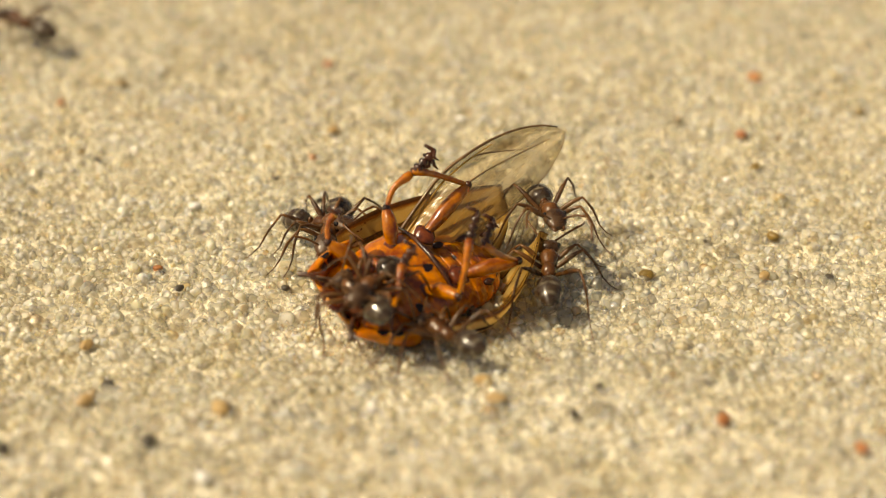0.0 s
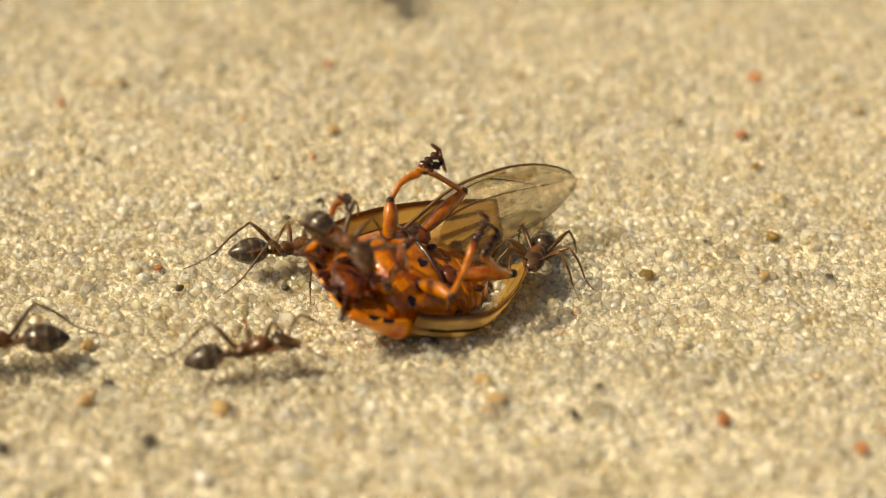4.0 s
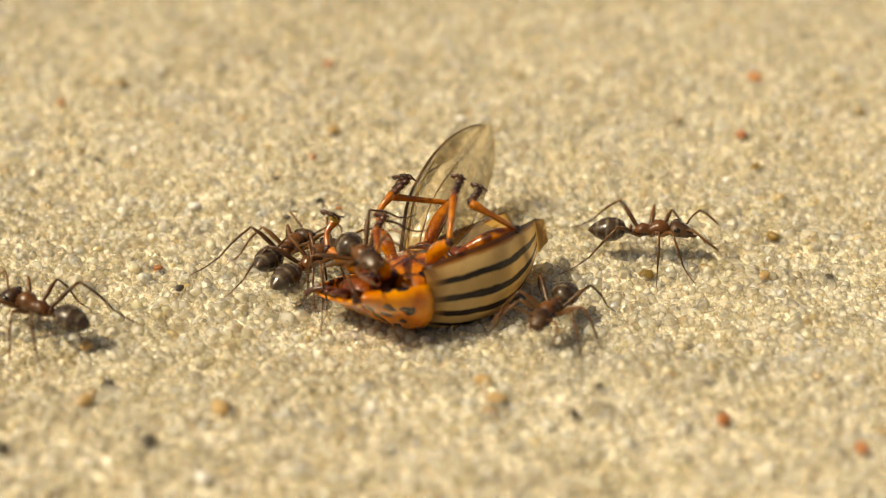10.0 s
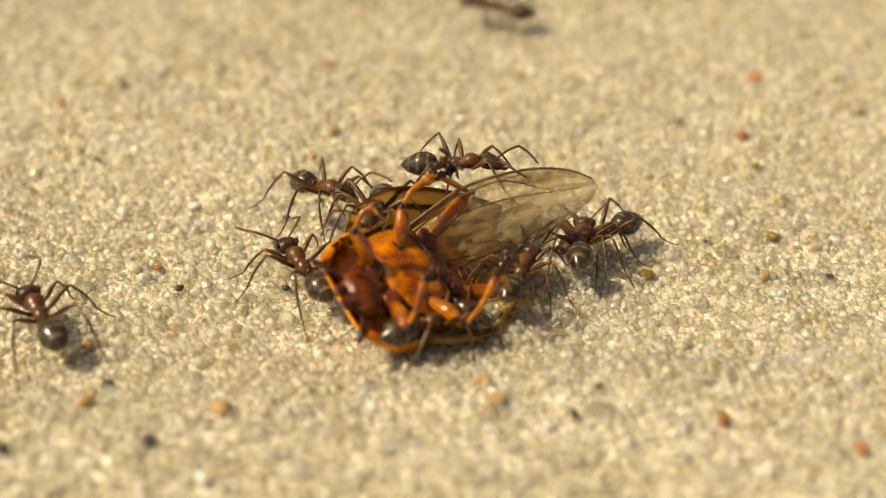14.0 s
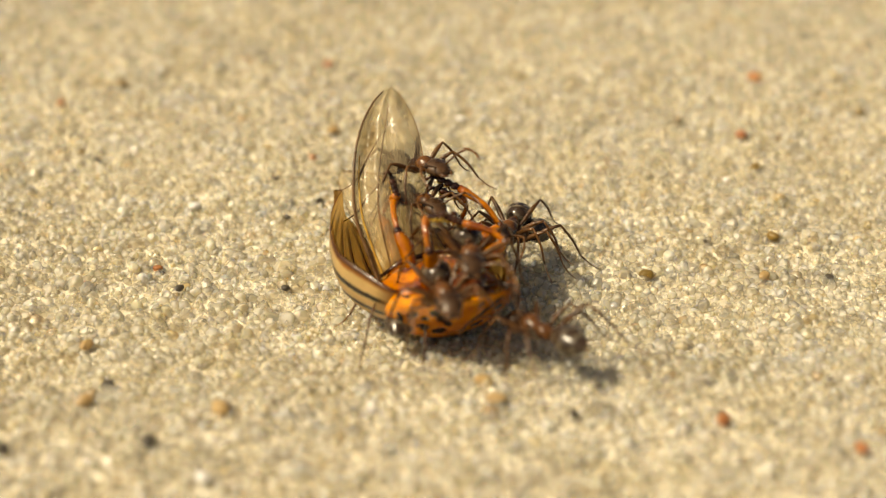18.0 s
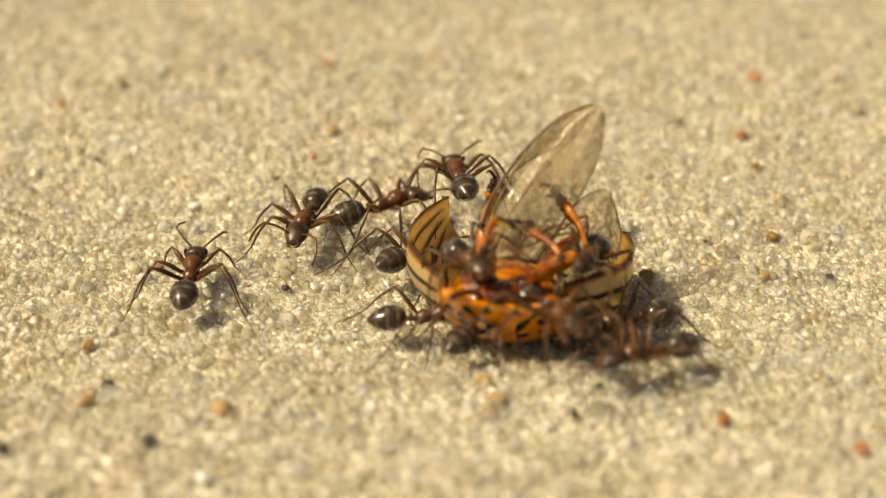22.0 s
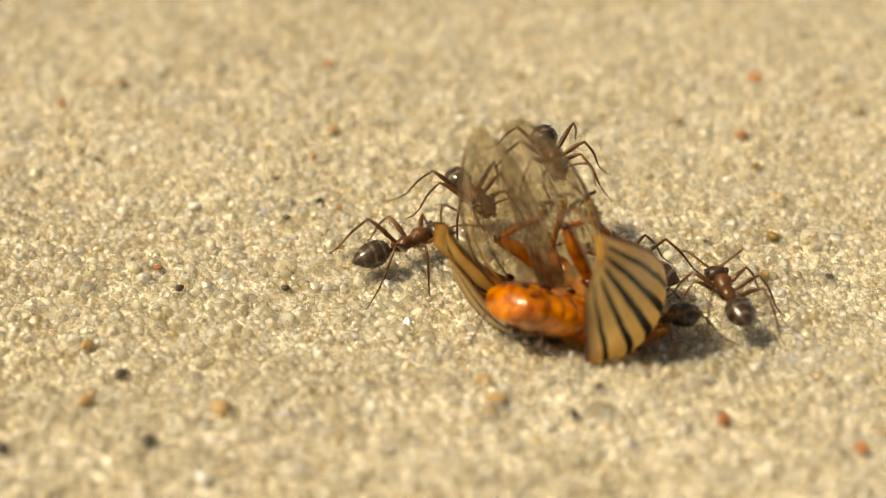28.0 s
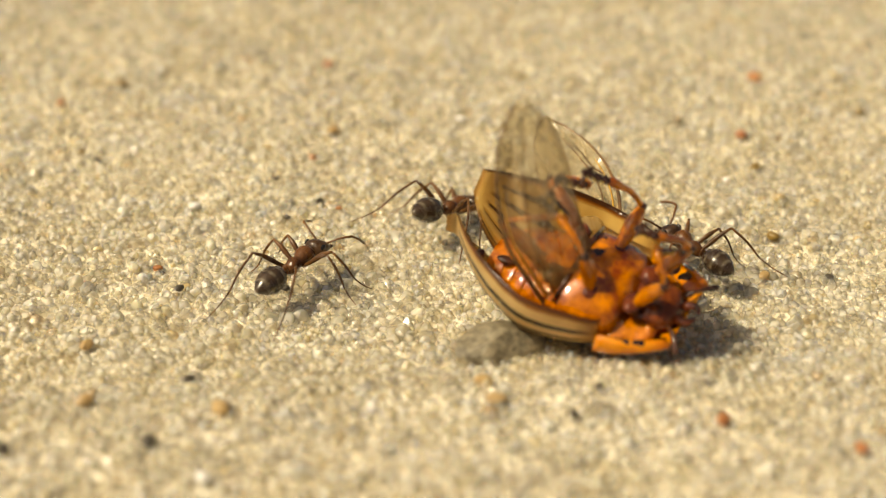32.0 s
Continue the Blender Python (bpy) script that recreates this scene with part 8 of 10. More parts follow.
    walk(ANTS[8], [
        at(0, 4.22, -3.60, -0.17, -0.0, -1.9, 87.7), at(0.5, 4.31, -4.19, -0.20, -0.0, -2.5, 103.5), at(1, 4.16, -3.04, -0.29, -0.0, 12.6, 84.6),
        at(1.5, 4.20, -2.41, -0.48, -0.0, 13.0, 107.8), at(1.57, 3.69, -3.10, 1.38, 4.0, 6.5, 170.9), at(1.64, 3.18, -3.78, 3.24, 0.0, 0.0, 233.1),
        at(1.86, 1.57, -5.93, 3.27, 0.0, 0.0, 233.1), at(2, 0.54, -7.29, 1.48, -20.3, -5.4, 288.6), at(2.047, 0.64, -2.45, 1.01, -16.7, 3.5, 341.6),
        at(2.093, 0.74, 2.40, 0.54, -7.5, 6.0, 395.4), at(2.14, 0.84, 7.24, 0.07, -0.0, -0.0, 448.8), at(2.36, 1.30, 30.09, 0.01, 0.0, 0.0, 448.8),
        at(2.5, 1.60, 44.63, -0.10, 0.0, 0.0, 449.3), at(2.667, 1.60, 44.59, -0.10, 0.0, 0.0, 508.9), at(2.833, 1.61, 44.55, -0.10, 0.0, -0.0, 568.4),
        at(3, 1.61, 44.51, -0.10, 0.0, 0.0, 628.0), at(3.5, 1.61, 44.51, -0.10, -0.0, -0.0, 628.0), at(5.5, 1.61, 44.51, -0.10, 0.0, 0.0, 628.0),
        at(6, 1.61, 44.51, -0.10, 0.0, 0.0, 628.0), at(6.5, 1.61, 44.51, -0.10, 0.0, 0.0, 628.0), at(7, 1.61, 44.51, -0.10, 0.0, 0.0, 628.0),
        at(7.5, 1.61, 44.51, -0.10, 0.0, 0.0, 628.0), at(8, 1.61, 44.51, -0.10, 0.0, 0.0, 628.0), at(8.5, 1.61, 44.51, -0.10, 0.0, 0.0, 628.0),
        at(8.64, 0.16, 29.80, 0.02, 0.0, 0.0, 624.4), at(8.86, -2.11, 6.69, -0.21, 0.0, 0.0, 624.4), at(9, -3.55, -8.02, 1.71, -12.6, -5.7, 618.1),
        at(9.047, -3.75, -3.10, 1.07, -7.0, -9.0, 562.7), at(9.093, -3.95, 1.81, 0.43, -1.1, -6.3, 507.1), at(9.14, -4.15, 6.72, -0.20, -0.0, 0.0, 452.3),
        at(9.36, -5.08, 29.89, -0.02, 0.0, 0.0, 452.3), at(9.5, -5.67, 44.63, -0.10, -0.0, 0.0, 452.6), at(9.667, -5.68, 44.58, -0.10, -0.0, -0.0, 394.1),
        at(9.833, -5.68, 44.54, -0.10, -0.0, -0.0, 335.5), at(10, -5.69, 44.49, -0.10, 0.0, 0.0, 277.0), at(10.5, -5.69, 44.49, -0.10, 0.0, 0.0, 277.0),
        at(11, -5.69, 44.49, -0.10, 0.0, 0.0, 277.0), at(11.5, -5.69, 44.49, -0.10, 0.0, 0.0, 277.0), at(11.64, -4.82, 30.50, -0.02, 0.0, 0.0, 273.5),
        at(11.86, -3.46, 8.50, -0.15, 0.0, 0.0, 273.5), at(12, -2.59, -5.49, 2.16, 13.3, -9.8, 256.7), at(12.047, -2.80, -0.81, 1.39, 13.5, -2.2, 202.0),
        at(12.093, -3.01, 3.86, 0.63, 7.3, 2.4, 147.3), at(12.14, -3.21, 8.54, -0.13, -0.0, -0.0, 92.5), at(12.36, -4.19, 30.59, -0.02, 0.0, -0.0, 92.5),
        at(12.5, -4.81, 44.63, -0.10, 0.0, -0.0, 92.2), at(12.547, -4.68, 39.95, -0.07, 0.0, -0.0, 152.0), at(12.593, -4.55, 35.28, -0.04, 0.0, -0.0, 211.8),
        at(12.64, -4.43, 30.60, -0.01, 0.0, 0.0, 271.5), at(12.86, -3.84, 8.56, -0.15, 0.0, 0.0, 271.5), at(12.93, -3.65, 1.54, -0.20, -1.5, 2.8, 327.4),
        at(13, -3.46, -5.47, -0.25, 0.0, 5.6, 383.4), at(13.5, -5.03, -6.77, -0.09, -0.0, 3.9, 411.5), at(13.86, -3.36, -3.62, 3.22, 0.0, 0.0, 422.1),
        at(13.907, -3.15, -3.21, 2.78, -3.7, -2.7, 368.5), at(13.953, -2.93, -2.80, 2.34, -3.7, -7.2, 314.8), at(14, -2.71, -2.39, 1.89, 0.0, -9.9, 260.5),
        at(14.047, -2.87, 2.00, 1.27, 3.9, -7.3, 203.9), at(14.093, -3.02, 6.39, 0.64, 3.9, -2.6, 147.9), at(14.14, -3.17, 10.77, 0.02, 0.0, -0.0, 92.0),
        at(14.36, -3.89, 31.46, 0.07, 0.0, -0.0, 92.0), at(14.5, -4.34, 44.63, -0.10, 0.0, -0.0, 92.0), at(14.687, -4.63, 40.59, -0.05, 0.0, -0.0, 150.0),
        at(14.873, -4.91, 36.55, 0.00, 0.0, -0.0, 208.0), at(15.06, -5.19, 32.52, 0.06, 0.0, 0.0, 266.0), at(15.94, -6.53, 13.49, 0.05, 0.0, 0.0, 266.0),
        at(16.127, -6.81, 9.45, -0.10, -5.6, 4.4, 317.3), at(16.313, -7.10, 5.41, -0.25, -5.7, 11.5, 368.9), at(16.5, -7.38, 1.38, -0.40, -0.0, 15.9, 421.8),
        at(17, -7.54, 1.21, -0.43, -0.0, -1.2, 425.9), at(17.14, -8.69, 13.37, -0.03, 0.0, 0.0, 455.4), at(17.36, -10.50, 32.47, 0.14, 0.0, -0.0, 455.4),
        at(17.5, -11.65, 44.63, -0.10, -0.0, 0.0, 455.4), at(17.667, -11.66, 44.56, -0.10, -0.0, 0.0, 398.3), at(17.833, -11.67, 44.50, -0.10, -0.0, 0.0, 341.2),
        at(18, -11.68, 44.44, -0.10, 0.0, 0.0, 284.1), at(18.5, -11.68, 44.44, -0.10, 0.0, -0.0, 284.1), at(19, -11.68, 44.44, -0.10, 0.0, 0.0, 284.1),
        at(19.5, -11.68, 44.44, -0.10, 0.0, 0.0, 284.1), at(20, -11.68, 44.44, -0.10, 0.0, 0.0, 284.1), at(20.5, -11.68, 44.44, -0.10, 0.0, 0.0, 284.1),
        at(21, -11.68, 44.44, -0.10, 0.0, 0.0, 284.1), at(21.5, -11.68, 44.44, -0.10, 0.0, 0.0, 284.1), at(22, -11.68, 44.44, -0.10, 0.0, 0.0, 284.1),
        at(22.14, -10.05, 38.08, -0.07, 0.0, 0.0, 284.4), at(22.36, -7.49, 28.10, 0.09, 0.0, 0.0, 284.4), at(22.407, -6.94, 25.98, 0.07, -0.5, -0.3, 225.9),
        at(22.453, -6.40, 23.87, 0.04, -0.5, -0.9, 167.4), at(22.5, -5.86, 21.75, 0.01, -0.0, -1.2, 109.0), at(22.547, -5.29, 19.36, 0.05, -0.5, -0.9, 167.1),
        at(22.593, -4.72, 16.98, 0.09, -0.5, -0.3, 225.2), at(22.64, -4.15, 14.59, 0.13, -0.0, -0.0, 283.4), at(22.86, -1.48, 3.35, 0.07, 0.0, 0.0, 283.4),
        at(22.93, -0.63, -0.23, -0.23, -3.4, 5.9, 342.5), at(23, 0.22, -3.81, -0.52, 0.0, 11.9, 402.2), at(23.14, 0.34, 9.75, 0.09, -0.0, 0.0, 449.5),
        at(23.36, 0.51, 31.06, 0.08, 0.0, -0.0, 449.5), at(23.5, 0.63, 44.63, -0.10, 0.0, -0.0, 449.7), at(23.667, 0.63, 44.59, -0.10, 0.0, -0.0, 509.6),
        at(23.833, 0.63, 44.55, -0.10, -0.0, -0.0, 569.4), at(24, 0.63, 44.51, -0.10, -0.0, 0.0, 629.2), at(24.5, 0.63, 44.51, -0.10, -0.0, 0.0, 629.2),
        at(25, 0.63, 44.51, -0.10, -0.0, 0.0, 629.2), at(25.5, 0.63, 44.51, -0.10, 0.0, 0.0, 629.2), at(27.5, 0.63, 44.51, -0.10, 0.0, 0.0, 629.2),
        at(28, 0.63, 44.51, -0.10, 0.0, 0.0, 629.2), at(28.5, 0.63, 44.51, -0.10, 0.0, 0.0, 629.2), at(29, 0.63, 44.51, -0.10, 0.0, 0.0, 629.2),
        at(29.5, 0.63, 44.51, -0.10, 0.0, 0.0, 629.2), at(30, 0.63, 44.51, -0.10, 0.0, 0.0, 629.2), at(30.5, 0.63, 44.51, -0.10, 0.0, 0.0, 629.2),
        at(31, 0.63, 44.51, -0.10, 0.0, 0.0, 629.2), at(31.5, 0.63, 44.51, -0.10, 0.0, 0.0, 629.2), at(32, 0.63, 44.51, -0.10, 0.0, 0.0, 629.2)])
    walk(ANTS[9], [
        at(0, -4.57, -0.53, 0.05, 0.0, 1.8, -97.0), at(0.18, -3.10, -0.92, -0.09, 0.3, 0.9, -55.9), at(0.36, -1.62, -1.32, -0.22, 0.0, 0.0, -14.9),
        at(0.43, -1.04, -1.47, 1.41, -8.5, 4.9, 23.9), at(0.5, -0.47, -1.62, 3.05, -12.1, 14.0, 62.5), at(0.75, -1.27, -2.13, 2.93, -13.6, -0.7, -9.0),
        at(1, -2.08, -2.65, 2.81, -0.0, -6.6, -81.3), at(1.5, -2.91, -1.61, 2.49, 0.0, -12.8, -75.8), at(1.64, -2.86, -3.34, 3.16, 0.0, -0.0, -88.1),
        at(1.86, -2.77, -6.07, 3.25, 0.0, 0.0, -88.1), at(2, -2.71, -7.80, 2.28, -13.1, -8.5, -102.1), at(2.167, -2.90, -7.98, 2.16, 1.9, -10.6, -161.6),
        at(2.333, -3.09, -8.16, 2.03, 11.3, 1.0, -219.5), at(2.5, -3.28, -8.35, 1.90, 6.6, 15.1, -277.3), at(3, -2.38, -8.37, 1.57, -15.6, 7.7, -251.4),
        at(3.14, -2.98, 4.01, -0.06, 0.0, 0.0, -267.2), at(3.36, -3.93, 23.45, 0.00, -0.0, -0.0, -267.2), at(3.5, -4.53, 35.83, -0.02, 0.0, 0.0, -267.8),
        at(4.167, -4.54, 35.79, -0.02, 0.0, 0.0, -326.2), at(4.833, -4.54, 35.75, -0.01, 0.0, 0.0, -384.7), at(5.5, -4.55, 35.72, -0.01, -0.0, 0.1, -443.1),
        at(6, -4.55, 35.72, -0.01, -0.0, 0.1, -443.1), at(6.5, -4.55, 35.72, -0.01, -0.0, 0.1, -443.1), at(7, -4.55, 35.72, -0.01, -0.0, 0.1, -443.1),
        at(7.5, -4.55, 35.72, -0.01, -0.0, 0.1, -443.1), at(7.64, -3.86, 25.28, 0.04, 0.0, -0.0, -446.2), at(7.86, -2.77, 8.89, -0.07, 0.0, -0.0, -446.2),
        at(7.907, -2.54, 5.41, 0.93, -4.8, 3.5, -392.7), at(7.953, -2.31, 1.94, 1.93, -4.9, 9.4, -339.0), at(8, -2.08, -1.54, 2.93, 0.0, 12.9, -284.4),
        at(8.047, -2.29, -1.99, 3.01, 5.1, 9.5, -227.5), at(8.093, -2.51, -2.43, 3.10, 5.1, 3.4, -171.6), at(8.14, -2.73, -2.88, 3.18, -0.0, 0.0, -115.8),
        at(8.26, -3.28, -4.03, 2.08, 1.3, 1.0, -170.2), at(8.38, -3.84, -5.17, 0.97, 1.3, 2.6, -224.6), at(8.5, -4.39, -6.32, -0.14, 0.0, 3.5, -279.0),
        at(9, -3.47, -7.26, -0.13, 0.0, 6.1, -278.2), at(9.14, -4.05, 4.78, -0.17, -0.0, -0.0, -267.3), at(9.36, -4.95, 23.69, 0.10, 0.0, -0.0, -267.3),
        at(9.5, -5.52, 35.73, 0.06, -0.0, 0.3, -267.3), at(9.547, -5.24, 31.90, 0.07, -0.1, 0.2, -326.8), at(9.593, -4.96, 28.06, 0.08, -0.1, 0.1, -386.3),
        at(9.64, -4.68, 24.23, 0.10, -0.0, -0.0, -445.8), at(9.86, -3.36, 6.15, -0.21, 0.0, 0.0, -445.8), at(10, -2.51, -5.36, 1.74, 28.5, -16.3, -429.0),
        at(10.25, -2.91, -6.02, 0.78, 6.9, -14.1, -361.6), at(10.5, -3.31, -6.69, -0.18, -0.0, 5.7, -299.4), at(10.86, -1.26, -6.76, 3.34, -0.0, 0.0, -362.1),
        at(10.93, -0.86, -6.78, 2.28, -5.7, -6.8, -304.6), at(11, -0.47, -6.79, 1.22, -14.5, -5.5, -246.5), at(11.07, -0.84, -7.55, 0.62, -9.0, 1.8, -181.6),
        at(11.14, -1.22, -8.31, 0.01, 0.0, -0.0, -116.3), at(11.36, -2.40, -10.69, 0.70, 0.0, 0.0, -116.3), at(11.407, -2.65, -11.20, 0.82, -1.6, 1.3, -64.9),
        at(11.453, -2.90, -11.70, 0.95, -1.6, 3.4, -13.5), at(11.5, -3.15, -12.21, 1.07, 0.0, 4.7, 38.1), at(11.86, -3.06, -8.34, -0.02, -0.0, -0.0, 88.8),
        at(11.907, -3.05, -7.84, 0.54, 6.7, 0.6, 142.3), at(11.953, -3.04, -7.34, 1.10, 11.1, -4.4, 195.7), at(12, -3.03, -6.83, 1.66, 9.7, -11.0, 249.4),
        at(12.07, -3.68, -6.28, 2.48, 7.7, -3.0, 194.4), at(12.14, -4.33, -5.72, 3.31, -0.0, 0.0, 139.3), at(12.36, -6.37, -3.96, -0.10, 0.0, -0.0, 139.3),
        at(12.43, -7.02, -3.40, -0.08, -0.0, -0.1, 93.6), at(12.5, -7.67, -2.84, -0.06, 0.0, -0.1, 48.0), at(13, -6.55, -0.73, -0.40, -0.0, -1.8, 26.9),
        at(13.5, -6.31, -1.66, 0.10, 0.0, 9.6, 49.4), at(14, -5.66, -3.40, -0.11, 0.0, -5.0, 120.6), at(14.25, -5.30, -3.85, -0.16, 1.3, -2.1, 73.0),
        at(14.5, -4.94, -4.29, -0.21, -0.0, 0.8, 25.4), at(16.5, -2.13, -6.26, -0.23, 0.0, 5.6, 71.7), at(17, -1.16, -10.74, 0.71, -0.0, 16.2, 95.0),
        at(17.14, -1.39, 2.26, 0.04, 0.0, 0.0, 91.0), at(17.36, -1.75, 22.68, -0.11, -0.0, -0.0, 91.0), at(17.5, -1.98, 35.67, -0.08, 0.0, 0.5, 91.0),
        at(17.547, -1.78, 31.51, -0.08, -0.2, 0.4, 31.6), at(17.593, -1.57, 27.35, -0.08, -0.2, 0.1, -27.8), at(17.64, -1.36, 23.18, -0.07, 0.0, 0.0, -87.2),
        at(17.86, -0.40, 3.56, 0.11, 0.0, 0.0, -87.2), at(18, 0.22, -8.93, 2.10, 9.4, -6.6, -80.0), at(18.047, 0.20, -4.76, 1.44, 4.3, -8.6, -23.0),
        at(18.093, 0.17, -0.59, 0.77, -0.2, -5.5, 34.0), at(18.14, 0.14, 3.58, 0.11, 0.0, -0.0, 90.3), at(18.36, 0.03, 23.23, -0.07, 0.0, -0.0, 90.3),
        at(18.5, -0.05, 35.73, 0.02, 0.0, 0.3, 90.0), at(18.667, -0.05, 35.69, 0.03, -0.3, 0.2, 30.0), at(18.833, -0.05, 35.65, 0.03, -0.3, -0.2, -29.9),
        at(19, -0.05, 35.62, 0.04, 0.0, -0.3, -89.9), at(19.5, -0.05, 35.62, 0.04, -0.0, -0.3, -89.9), at(20, -0.05, 35.62, 0.04, -0.0, -0.3, -89.9),
        at(20.5, -0.05, 35.62, 0.04, -0.0, -0.3, -89.9), at(20.64, -0.41, 24.96, 0.06, -0.0, -0.0, -91.9), at(20.86, -0.97, 8.22, -0.12, -0.0, -0.0, -91.9),
        at(21, -1.33, -2.44, -0.16, -0.0, -10.2, -59.8), at(21.5, -1.53, -2.43, -0.42, -0.0, -14.0, -49.1), at(21.75, -1.44, -2.09, -0.51, -6.5, -0.3, 1.2),
        at(22, -1.35, -1.75, -0.61, -0.0, 13.4, 51.6), at(22.14, -1.47, 8.73, -0.06, -0.0, 0.0, 90.6), at(22.36, -1.65, 25.20, -0.03, 0.0, -0.0, 90.6),
        at(22.5, -1.76, 35.68, -0.08, -0.0, 0.5, 90.9), at(22.547, -1.92, 31.37, -0.09, 0.2, 0.4, 149.9), at(22.593, -2.08, 27.06, -0.09, 0.2, 0.1, 208.9),
        at(22.64, -2.24, 22.74, -0.09, 0.0, 0.0, 267.9), at(22.86, -2.99, 2.42, 0.01, 0.0, -0.0, 267.9), at(23, -3.47, -10.52, 0.61, -0.0, -15.2, 302.1),
        at(23.047, -3.57, -9.68, 0.40, -5.4, -10.9, 354.5), at(23.093, -3.67, -8.83, 0.18, -5.3, -4.2, 405.6), at(23.14, -3.76, -7.99, -0.03, 0.0, -0.0, 456.6),
        at(23.36, -4.22, -4.01, -0.22, 0.0, -0.0, 456.6), at(23.5, -4.51, -1.48, -0.49, 0.0, 11.0, 407.5), at(23.57, -3.83, -2.36, -0.39, -2.6, 5.5, 357.4),
        at(23.64, -3.15, -3.25, -0.29, 0.0, 0.0, 307.7), at(23.86, -0.99, -6.03, 3.26, -0.0, -0.0, 307.7), at(24, 0.37, -7.81, 2.97, -10.9, -11.9, 242.5),
        at(24.07, -0.36, -7.64, 3.18, -3.4, -7.8, 204.2), at(24.14, -1.08, -7.47, 3.40, -0.0, 0.0, 166.9), at(24.32, -2.96, -7.03, 1.65, 1.2, 2.0, 107.4),
        at(24.5, -4.84, -6.59, -0.11, -0.0, 4.0, 47.8), at(24.64, -3.00, -4.57, -0.34, 0.0, 0.0, 47.8), at(24.86, -0.12, -1.40, -0.29, -0.0, -0.0, 47.8),
        at(25, 1.71, 0.63, 0.78, 0.0, -1.5, 6.1), at(25.14, 2.80, -0.11, 3.48, -0.0, 0.0, -34.3), at(25.36, 4.50, -1.28, 3.42, 0.0, -0.0, -34.3),
        at(25.43, 5.05, -1.65, 3.45, 1.0, -1.4, 37.8), at(25.5, 5.59, -2.02, 3.47, 0.0, -2.7, 109.9), at(27.5, 6.37, -2.09, 2.98, -0.0, -1.6, 112.2),
        at(27.64, 4.91, -1.61, 3.39, 0.0, 0.0, 161.7), at(27.86, 2.62, -0.85, -0.05, -0.0, -0.0, 161.7), at(27.93, 1.89, -0.61, 0.74, 1.1, -1.7, 225.8),
        at(28, 1.16, -0.37, 1.52, 0.0, -3.4, 290.0), at(28.14, 0.35, -1.62, -0.32, -0.0, 0.0, 236.9), at(28.26, -0.36, -2.70, -0.34, 1.2, 0.9, 182.4),
        at(28.38, -1.06, -3.78, -0.37, 1.2, 2.3, 128.0), at(28.5, -1.76, -4.85, -0.39, 0.0, 3.2, 73.5), at(29, -0.80, -7.01, -0.17, -0.0, 5.4, 37.3),
        at(29.5, -1.92, -9.11, 0.10, 0.0, 13.1, 87.2), at(30, -2.74, -5.63, -0.29, -0.0, 1.5, 130.4), at(30.14, -3.15, 5.98, -0.20, 0.0, -0.0, 92.0),
        at(30.36, -3.80, 24.23, 0.03, 0.0, -0.0, 92.0), at(30.5, -4.21, 35.85, -0.03, -0.0, -0.1, 92.1), at(30.667, -4.21, 35.80, -0.03, 0.0, -0.0, 33.5),
        at(30.833, -4.22, 35.76, -0.03, 0.0, 0.0, -25.1), at(31, -4.22, 35.71, -0.02, 0.0, 0.0, -83.6), at(31.5, -4.22, 35.71, -0.02, 0.0, 0.0, -83.6),
        at(32, -4.22, 35.71, -0.02, 0.0, 0.0, -83.6)])
